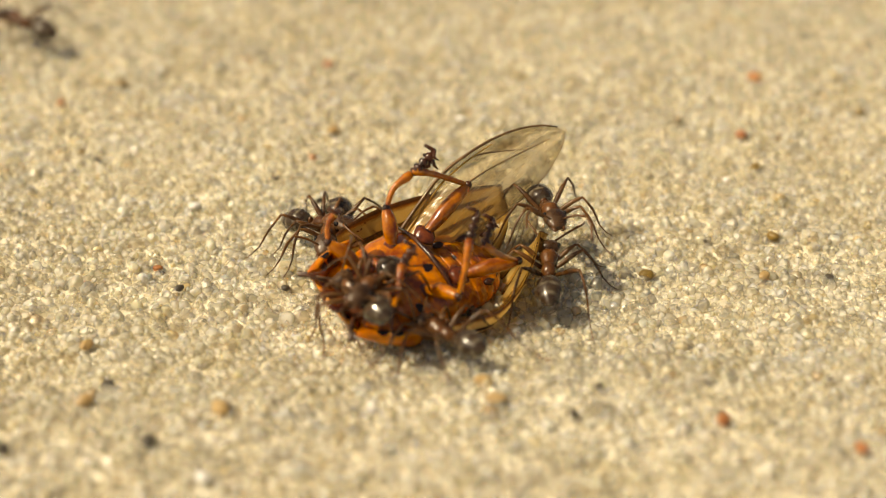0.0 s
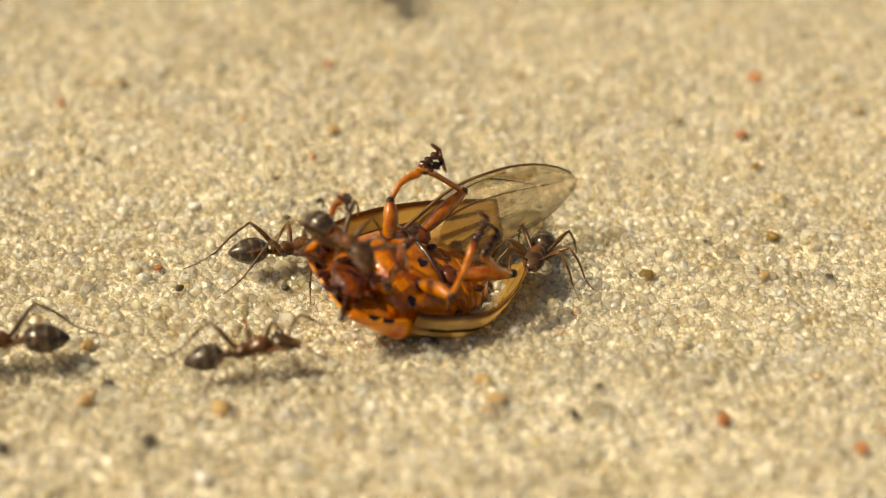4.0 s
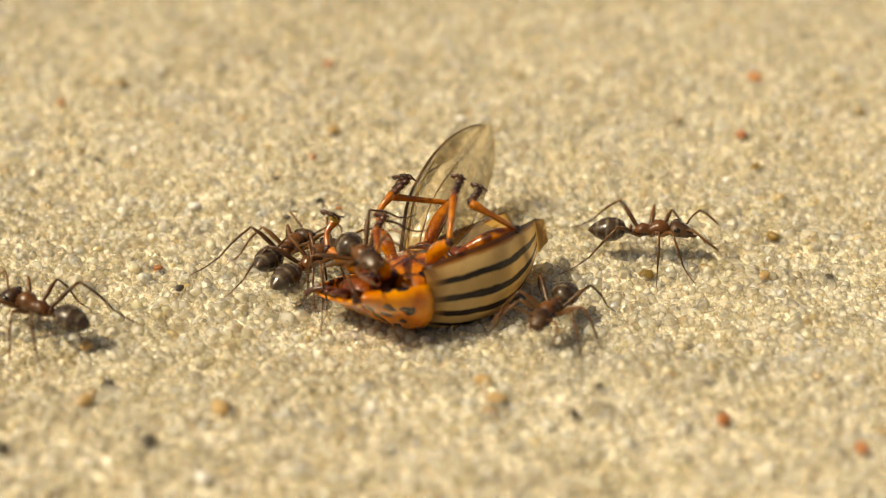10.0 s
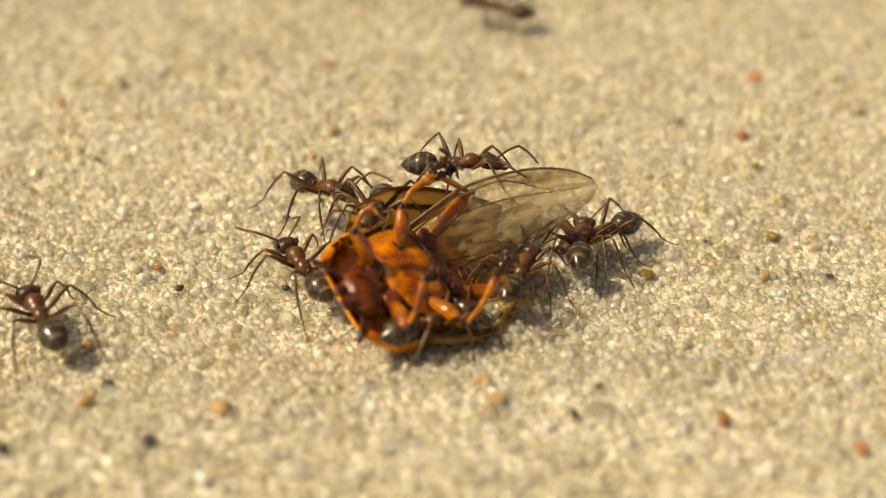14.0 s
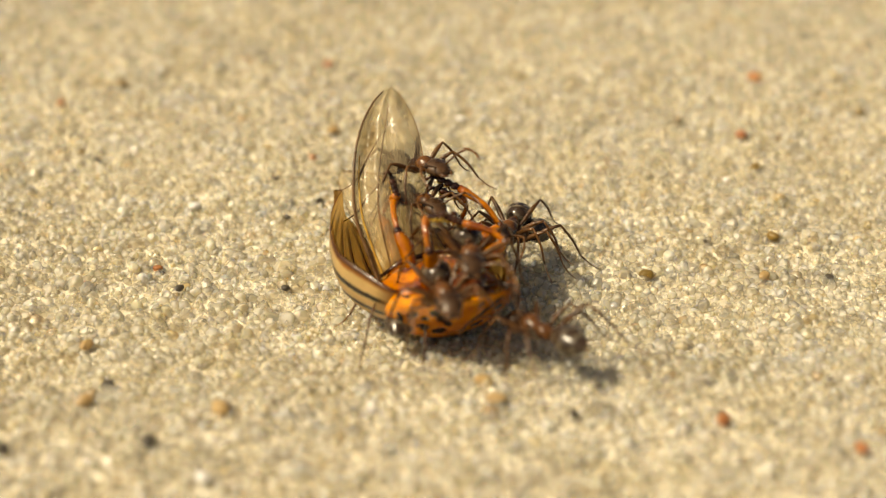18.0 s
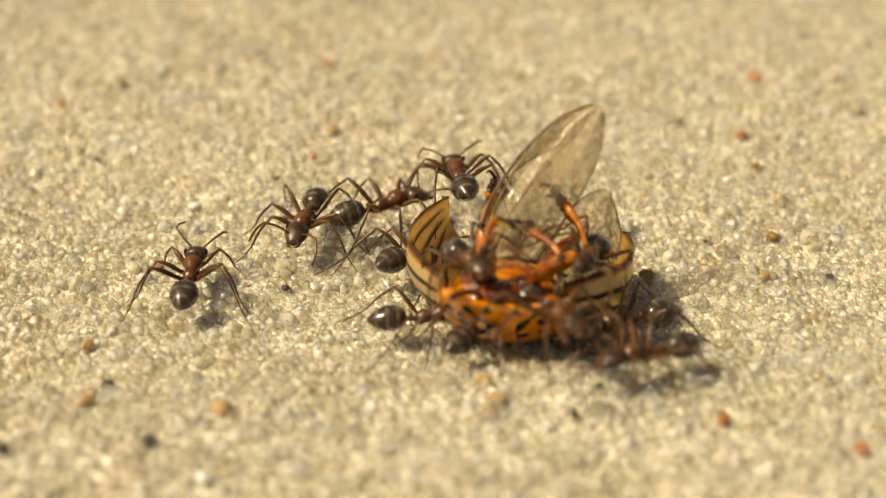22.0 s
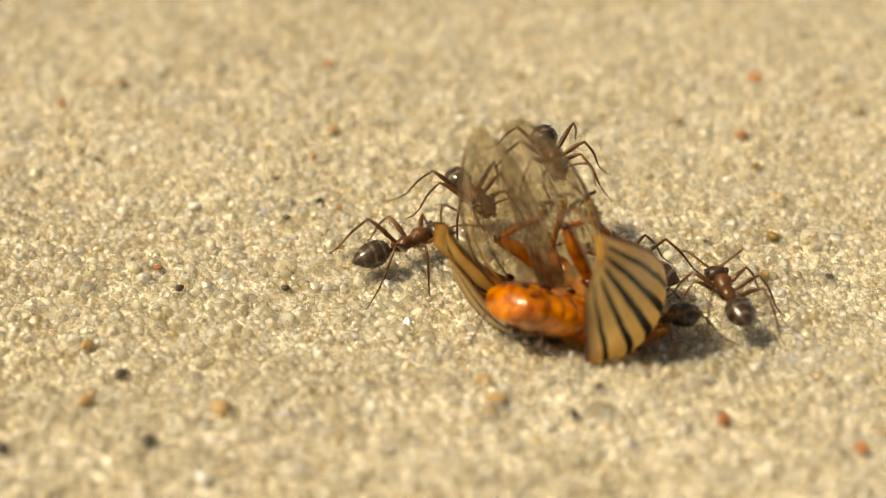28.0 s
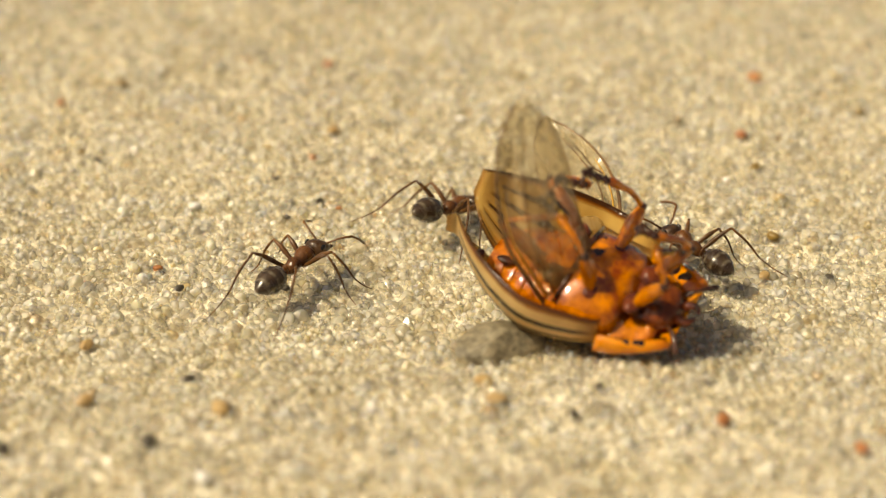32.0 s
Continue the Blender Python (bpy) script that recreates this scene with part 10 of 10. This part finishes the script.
        at(13.547, 6.19, 34.65, -0.07, 0.4, 0.8, -218.1), at(13.593, 5.85, 33.60, -0.08, 0.4, 0.3, -163.0), at(13.64, 5.51, 32.54, -0.09, 0.0, -0.0, -107.9),
        at(13.86, 3.90, 27.57, 0.07, -0.0, -0.0, -107.9), at(13.93, 3.39, 25.99, -0.01, -0.2, -0.6, -153.7), at(14, 2.88, 24.41, -0.09, -0.0, -1.1, -199.5),
        at(14.047, 3.54, 23.65, -0.12, -0.4, -0.8, -149.4), at(14.093, 4.20, 22.88, -0.14, -0.4, -0.3, -99.4), at(14.14, 4.85, 22.12, -0.17, 0.0, 0.0, -49.3),
        at(14.36, 7.95, 18.52, 0.22, -0.0, -0.0, -49.3), at(14.43, 8.93, 17.38, 0.18, -0.0, 0.1, -5.4), at(14.5, 9.92, 16.23, 0.13, -0.0, 0.2, 38.5),
        at(15.06, 10.47, 21.70, 0.02, 0.0, -0.0, 84.2), at(15.94, 11.33, 30.31, 0.06, 0.0, -0.0, 84.2), at(16.5, 11.88, 35.78, 0.05, -0.0, 0.8, 84.1),
        at(16.547, 10.98, 31.80, 0.03, 0.3, 0.6, 141.8), at(16.593, 10.08, 27.82, 0.01, 0.3, 0.2, 199.5), at(16.64, 9.18, 23.84, -0.01, -0.0, 0.0, 257.2),
        at(16.86, 4.92, 5.08, -0.00, -0.0, -0.0, 257.2), at(16.93, 3.57, -0.89, 0.93, 2.1, -10.8, 203.9), at(17, 2.22, -6.87, 1.86, 12.3, -15.5, 148.5),
        at(17.14, 2.80, 5.10, 0.08, -0.0, -0.0, 87.2), at(17.36, 3.73, 23.89, -0.11, -0.0, -0.0, 87.2), at(17.5, 4.31, 35.85, -0.04, 0.0, 0.6, 87.9),
        at(17.547, 4.16, 32.30, -0.05, 0.2, 0.4, 147.8), at(17.593, 4.02, 28.74, -0.06, 0.2, 0.1, 207.7), at(17.64, 3.87, 25.19, -0.07, 0.0, -0.0, 267.6),
        at(17.86, 3.18, 8.42, 0.06, 0.0, -0.0, 267.6), at(18, 2.73, -2.25, 1.04, 0.0, -7.7, 255.4), at(18.5, 1.40, -1.52, 1.54, -0.0, -9.2, 250.8),
        at(18.64, 1.84, -2.34, 3.24, 0.0, 0.0, 297.9), at(18.76, 2.21, -3.05, 2.05, -5.5, 3.3, 356.1), at(18.88, 2.59, -3.76, 0.87, -5.5, 9.7, 414.5),
        at(19, 2.97, -4.47, -0.32, -0.0, 13.0, 474.0), at(19.167, 2.34, -4.13, 1.25, 6.0, 8.1, 524.9), at(19.333, 1.71, -3.78, 2.81, 5.9, 0.4, 574.7),
        at(19.5, 1.08, -3.44, 4.38, 0.0, -4.5, 624.7), at(19.64, 1.23, -4.74, 4.02, 0.0, -0.0, 636.5), at(19.86, 1.46, -6.79, 3.46, 0.0, -0.0, 636.5),
        at(20, 1.61, -8.09, 3.10, 6.5, -11.9, 618.7), at(20.047, 1.83, -7.45, 3.18, -0.1, -11.4, 676.9), at(20.093, 2.05, -6.82, 3.26, -3.2, -5.7, 734.2),
        at(20.14, 2.27, -6.18, 3.34, 0.0, -0.0, 791.0), at(20.36, 3.31, -3.17, 3.30, 0.0, 0.0, 791.0), at(20.407, 3.53, -2.53, 3.07, -3.0, -1.9, 733.8),
        at(20.453, 3.75, -1.89, 2.85, -3.0, -5.5, 676.5), at(20.5, 3.97, -1.25, 2.62, -0.0, -7.4, 618.9), at(21, 6.16, -1.27, 1.56, 0.0, 2.7, 635.4),
        at(21.047, 6.44, 2.20, 1.03, 1.1, 2.0, 692.1), at(21.093, 6.72, 5.67, 0.49, 1.1, 0.7, 748.7), at(21.14, 7.01, 9.14, -0.05, -0.0, -0.0, 805.3),
        at(21.36, 8.35, 25.51, -0.00, 0.0, 0.0, 805.3), at(21.5, 9.20, 35.92, 0.01, 0.0, 0.4, 805.4), at(21.547, 8.79, 31.96, -0.01, 0.2, 0.3, 865.0),
        at(21.593, 8.38, 27.99, -0.03, 0.2, 0.1, 924.6), at(21.64, 7.97, 24.02, -0.05, -0.0, -0.0, 984.1), at(21.86, 6.04, 5.32, 0.02, 0.0, 0.0, 984.1),
        at(22, 4.82, -6.59, 2.51, -33.4, -15.1, 973.4), at(22.047, 5.18, -4.70, 1.63, -18.3, -24.6, 913.9), at(22.093, 5.54, -2.81, 0.75, -1.9, -17.0, 853.7),
        at(22.14, 5.91, -0.93, -0.13, -0.0, 0.0, 799.1), at(22.36, 7.62, 7.97, -0.01, -0.0, -0.0, 799.1), at(22.5, 8.71, 13.63, -0.03, -0.0, -3.6, 804.9),
        at(22.547, 8.60, 11.99, -0.03, 1.5, -2.7, 745.3), at(22.593, 8.49, 10.34, -0.04, 1.5, -0.9, 685.8), at(22.64, 8.38, 8.70, -0.05, 0.0, 0.0, 626.3),
        at(22.86, 7.88, 0.95, -0.12, -0.0, -0.0, 626.3), at(22.93, 7.71, -1.51, -0.16, -0.2, -0.4, 575.2), at(23, 7.55, -3.98, -0.20, 0.0, -0.9, 524.1),
        at(23.25, 6.96, -3.45, -0.08, 2.3, -7.5, 561.5), at(23.5, 6.36, -2.93, 0.04, -0.0, -14.2, 599.5), at(24, 9.57, -2.97, -0.15, -0.0, 3.0, 545.2),
        at(24.047, 10.75, -2.99, -0.08, 1.3, 2.3, 603.1), at(24.093, 11.92, -3.01, -0.01, 1.2, 0.8, 661.1), at(24.14, 13.10, -3.03, 0.07, -0.0, 0.0, 719.0),
        at(24.36, 18.64, -3.13, -0.10, 0.0, 0.0, 719.0), at(24.5, 22.16, -3.19, 0.05, 0.0, 0.8, 721.3), at(24.667, 22.12, -3.19, 0.05, 0.6, 0.4, 780.3),
        at(24.833, 22.09, -3.19, 0.05, 0.6, -0.3, 839.3), at(25, 22.05, -3.20, 0.05, -0.0, -0.7, 898.3), at(25.5, 22.05, -3.20, 0.05, -0.0, -0.7, 898.3),
        at(27.5, 22.05, -3.20, 0.05, -0.0, -0.7, 898.3), at(27.64, 18.97, -3.89, -0.06, -0.0, 0.0, 912.7), at(27.86, 14.14, -4.98, 0.14, 0.0, -0.0, 912.7),
        at(27.93, 12.60, -5.32, 0.08, 0.4, 1.0, 866.5), at(28, 11.06, -5.67, 0.02, -0.0, 1.9, 820.2), at(28.07, 12.51, -5.70, 0.07, -0.5, 1.0, 769.4),
        at(28.14, 13.97, -5.74, 0.12, 0.0, 0.0, 718.6), at(28.36, 18.55, -5.85, -0.01, 0.0, 0.0, 718.6), at(28.5, 21.47, -5.92, 0.15, -0.0, -4.1, 713.3),
        at(28.547, 20.34, -5.98, 0.10, 1.7, -3.1, 656.5), at(28.593, 19.20, -6.04, 0.05, 1.6, -1.1, 599.7), at(28.64, 18.07, -6.10, -0.00, -0.0, -0.0, 543.1),
        at(28.86, 12.71, -6.38, 0.04, 0.0, 0.0, 543.1), at(29, 9.31, -6.57, -0.10, 0.0, 2.8, 497.8), at(29.07, 10.97, -6.67, -0.02, -1.0, 1.4, 427.1),
        at(29.14, 12.63, -6.77, 0.06, 0.0, -0.0, 356.4), at(29.36, 17.83, -7.10, 0.17, -0.0, 0.0, 356.4), at(29.5, 21.15, -7.31, 0.30, -0.0, -9.5, 344.6),
        at(29.667, 21.12, -7.40, 0.32, -8.8, -2.5, 396.0), at(29.833, 21.09, -7.48, 0.35, -8.9, 8.7, 446.6), at(30, 21.05, -7.57, 0.37, -0.0, 15.8, 499.0),
        at(30.14, 18.43, -6.49, 0.05, -0.0, -0.0, 517.6), at(30.36, 14.30, -4.78, 0.12, -0.0, -0.0, 517.6), at(30.5, 11.67, -3.70, -0.05, 0.0, 1.7, 475.2),
        at(30.57, 11.03, -4.39, -0.06, 0.5, 0.9, 531.2), at(30.64, 10.39, -5.08, -0.07, -0.0, -0.0, 587.2), at(30.86, 8.37, -7.26, 3.49, 0.0, -0.0, 587.2),
        at(31, 7.08, -8.65, 0.26, 0.0, -11.1, 586.5), at(31.18, 7.18, -6.59, 1.78, 3.9, -5.5, 516.5), at(31.36, 7.28, -4.52, 3.29, 0.0, -0.0, 447.3),
        at(31.407, 7.30, -3.99, 2.37, 3.8, -2.8, 500.5), at(31.453, 7.33, -3.45, 1.46, 3.8, -7.5, 553.7), at(31.5, 7.35, -2.92, 0.54, 0.0, -10.4, 607.6),
        at(31.75, 8.76, -2.59, 0.32, 3.3, -4.8, 546.0), at(32, 10.17, -2.25, 0.09, 0.0, 0.7, 485.0)])
    walk(ANTS[13], [
        at(0, -2.49, -7.60, 1.40, -29.2, 7.0, 118.4), at(0.07, -2.96, -7.69, 2.41, -13.4, 8.3, 155.2), at(0.14, -3.43, -7.78, 3.42, -0.0, 0.0, 190.8),
        at(0.32, -4.63, -8.01, 1.72, 1.4, 2.3, 130.0), at(0.5, -5.83, -8.24, 0.02, -0.0, 4.6, 69.0), at(1, -7.13, -6.69, 0.02, -0.0, 3.1, 19.1),
        at(1.5, -5.93, -6.57, -0.06, -0.0, 4.8, 65.6), at(2, -5.60, -6.86, -0.06, -0.0, 4.6, 63.4), at(2.5, -4.97, -8.39, 0.03, 0.0, 5.3, 72.9),
        at(3, -4.73, -7.61, -0.05, 0.0, 5.0, 78.8), at(3.5, -4.65, -5.78, -0.18, -0.0, 2.8, 74.0), at(3.78, -4.20, -6.52, 1.60, -0.9, 1.4, 7.5),
        at(4.06, -3.76, -7.26, 3.38, 0.0, 0.0, -58.9), at(4.94, -2.36, -9.58, 0.23, -0.0, -0.0, -58.9), at(5.127, -2.06, -10.07, 0.44, 4.9, 3.6, -112.1),
        at(5.313, -1.77, -10.56, 0.65, 5.0, 9.6, -165.4), at(5.5, -1.47, -11.05, 0.86, -0.0, 13.3, -219.7), at(5.64, -4.33, -10.94, 0.75, -0.0, -0.0, -182.3),
        at(5.86, -8.83, -10.75, 0.44, 0.0, -0.0, -182.3), at(6, -11.69, -10.64, 0.31, 0.0, 9.9, -223.5), at(6.14, -14.30, -10.40, 0.14, 0.0, 0.0, -185.2),
        at(6.36, -18.40, -10.02, -0.04, -0.0, -0.0, -185.2), at(6.5, -21.00, -9.79, -0.06, 0.0, -2.0, -177.0), at(6.667, -20.98, -9.77, -0.07, 2.0, -0.5, -229.3),
        at(6.833, -20.96, -9.75, -0.07, 2.0, 2.1, -281.5), at(7, -20.94, -9.74, -0.07, 0.0, 3.6, -333.9), at(7.5, -20.94, -9.74, -0.07, 0.0, 3.6, -333.9),
        at(8, -20.94, -9.74, -0.07, 0.0, 3.6, -333.9), at(8.5, -20.94, -9.74, -0.07, 0.0, 3.6, -333.9), at(9, -20.94, -9.74, -0.07, 0.0, 3.6, -333.9),
        at(9.5, -20.94, -9.74, -0.07, 0.0, 3.6, -333.9), at(9.64, -19.39, -8.90, -0.13, -0.0, 0.0, -331.8), at(9.86, -16.95, -7.59, -0.04, -0.0, -0.0, -331.8),
        at(9.93, -16.17, -7.18, -0.01, 0.1, -0.1, -270.2), at(10, -15.39, -6.76, 0.01, 0.0, -0.2, -208.6), at(10.14, -17.19, -6.77, -0.02, 0.0, 0.0, -179.7),
        at(10.36, -20.02, -6.78, 0.07, 0.0, -0.0, -179.7), at(10.5, -21.82, -6.79, -0.01, 0.0, 0.6, -181.0), at(10.667, -21.79, -6.78, -0.01, -0.5, 0.3, -237.1),
        at(10.833, -21.75, -6.77, -0.01, -0.5, -0.3, -293.2), at(11, -21.72, -6.76, -0.01, -0.0, -0.6, -349.3), at(11.5, -21.72, -6.76, -0.01, 0.0, -0.6, -349.3),
        at(12, -21.72, -6.76, -0.01, 0.0, -0.6, -349.3), at(12.5, -21.72, -6.76, -0.01, 0.0, -0.6, -349.3), at(12.64, -19.49, -7.08, 0.04, 0.0, 0.0, -368.1),
        at(12.86, -15.99, -7.58, 0.00, -0.0, -0.0, -368.1), at(13, -13.76, -7.90, 0.05, 0.0, -1.5, -334.3), at(13.047, -14.48, -7.89, 0.04, -0.5, -1.1, -283.0),
        at(13.093, -15.21, -7.89, 0.02, -0.5, -0.4, -231.7), at(13.14, -15.94, -7.88, 0.00, 0.0, -0.0, -180.4), at(13.36, -19.37, -7.86, -0.06, 0.0, 0.0, -180.4),
        at(13.5, -21.55, -7.85, -0.04, -0.0, -0.7, -178.9), at(13.667, -21.50, -7.85, -0.04, 0.3, -0.5, -234.3), at(13.833, -21.46, -7.86, -0.04, 0.3, -0.2, -289.7),
        at(14, -21.41, -7.86, -0.04, 0.0, 0.0, -345.0), at(14.5, -21.41, -7.86, -0.04, 0.0, 0.0, -345.0), at(16.5, -21.41, -7.86, -0.04, 0.0, 0.0, -345.0),
        at(16.64, -16.64, -7.86, -0.02, 0.0, 0.0, -359.9), at(16.86, -9.15, -7.84, 0.10, 0.0, 0.0, -359.9), at(17, -4.38, -7.83, -0.03, 0.0, 5.4, -289.0),
        at(17.5, -3.18, -7.69, -0.10, -0.0, 6.5, -294.3), at(18, -1.51, -6.31, -0.21, 0.0, 5.9, -276.2), at(18.5, -3.72, -8.54, 0.04, -0.0, 6.2, -317.0),
        at(19, -1.37, -5.79, -0.27, 0.0, 4.6, -288.3), at(19.25, -3.62, -5.43, -0.36, -3.0, -2.3, -335.2), at(19.5, -5.87, -5.08, -0.45, 0.0, -9.1, -382.3),
        at(20, -2.31, -3.51, -0.41, 0.0, -12.4, -401.4), at(20.07, -2.54, 2.60, -0.25, -4.1, -6.2, -334.1), at(20.14, -2.78, 8.71, -0.09, -0.0, 0.0, -267.8),
        at(20.36, -3.52, 27.91, 0.04, -0.0, -0.0, -267.8), at(20.5, -3.99, 40.13, -0.10, 0.0, 0.2, -268.1), at(20.667, -4.00, 40.07, -0.10, -0.2, 0.1, -326.9),
        at(20.833, -4.00, 40.02, -0.10, -0.2, -0.2, -385.8), at(21, -4.01, 39.97, -0.10, 0.0, -0.3, -444.6), at(21.5, -4.01, 39.97, -0.10, -0.0, -0.3, -444.6),
        at(21.64, -2.52, 26.48, 0.08, 0.0, 0.0, -443.7), at(21.86, -0.19, 5.27, 0.06, 0.0, 0.0, -443.7), at(21.93, 0.55, -1.47, 0.04, -2.8, 3.9, -373.0),
        at(22, 1.29, -8.22, 0.03, 0.0, 7.8, -301.8), at(22.07, 1.49, -9.73, 0.57, -2.8, 3.9, -372.4), at(22.14, 1.69, -11.25, 1.11, -0.0, 0.0, -442.5),
        at(22.36, 2.31, -16.00, 1.16, 0.0, 0.0, -442.5), at(22.43, 2.51, -17.52, 1.17, 1.4, 1.9, -516.1), at(22.5, 2.71, -19.03, 1.18, 0.0, 3.7, -589.8),
        at(22.64, 3.06, -16.74, 1.09, 0.0, 0.0, -638.8), at(22.86, 3.62, -13.15, 1.19, -0.0, 0.0, -638.8), at(23, 3.97, -10.86, 1.15, -0.0, 8.0, -682.8),
        at(23.5, 4.49, -9.52, 0.63, -0.0, 17.1, -628.5), at(23.75, 4.67, -7.51, 0.18, -4.8, 8.8, -688.5), at(24, 4.85, -5.51, -0.26, 0.0, 0.5, -747.0),
        at(24.07, 5.25, 0.90, -0.15, 0.1, 0.2, -690.3), at(24.14, 5.66, 7.30, -0.04, -0.0, 0.0, -633.6), at(24.36, 6.95, 27.43, 0.07, 0.0, 0.0, -633.6),
        at(24.5, 7.76, 40.24, -0.10, 0.0, -0.1, -633.7), at(24.667, 7.77, 40.20, -0.10, -0.1, -0.0, -576.0), at(24.833, 7.78, 40.16, -0.10, -0.1, 0.1, -518.3),
        at(25, 7.79, 40.13, -0.10, -0.0, 0.2, -460.5), at(25.5, 7.79, 40.13, -0.10, -0.0, 0.2, -460.5), at(27.5, 7.79, 40.13, -0.10, -0.0, 0.2, -460.5),
        at(28, 7.79, 40.13, -0.10, 0.0, 0.2, -460.5), at(28.5, 7.79, 40.13, -0.10, -0.0, 0.2, -460.5), at(29, 7.79, 40.13, -0.10, -0.0, 0.2, -460.5),
        at(29.5, 7.79, 40.13, -0.10, 0.0, 0.2, -460.5), at(30, 7.79, 40.13, -0.10, -0.0, 0.2, -460.5), at(30.5, 7.79, 40.13, -0.10, -0.0, 0.2, -460.5),
        at(31, 7.79, 40.13, -0.10, 0.0, 0.2, -460.5), at(31.5, 7.79, 40.13, -0.10, -0.0, 0.2, -460.5), at(32, 7.79, 40.13, -0.10, -0.0, 0.2, -460.5)])
    # a black grain that the ants push aside twice
    spots = ((0, -12.25, -10.62), (26.0, -12.25, -10.62), (26.4, -11.91, -9.75), (31.5, -11.91, -9.75), (31.9, -9.37, -10.2), (32, -9.37, -10.2))
    walk(kicked_grain, [at(t, x, y, ground_height(x, y) + 0.15, 0, 0, 51.6) for t, x, y in spots])
    walk(flat_stone, [at(0, -1.61, -21.75, 1.30, 8, -4, 22), at(30.6, -1.61, -21.75, 1.30, 8, -4, 22), at(30.7, -1.23, -19.31, 2.75, 8, -4, 22), at(30.8, -0.12, -11.31, 1.57, 8, -4, 22), at(30.9, 0.33, -10.00, 0.88, 8, -4, 22), at(31, 2.21, -8.56, 0.46, 8, -4, 22), at(32, 1.97, -8.00, 0.34, 8, -4, 22)])
    for k, a in enumerate(ANTS):
        stride(a, k * 1.3)
    for k, (kind, side) in enumerate(limbs):
        if kind in ("front", "middle", "hind"):
            twitch(limbs[kind, side], k * 0.9, -62 if side < 0 else 0)


motions()
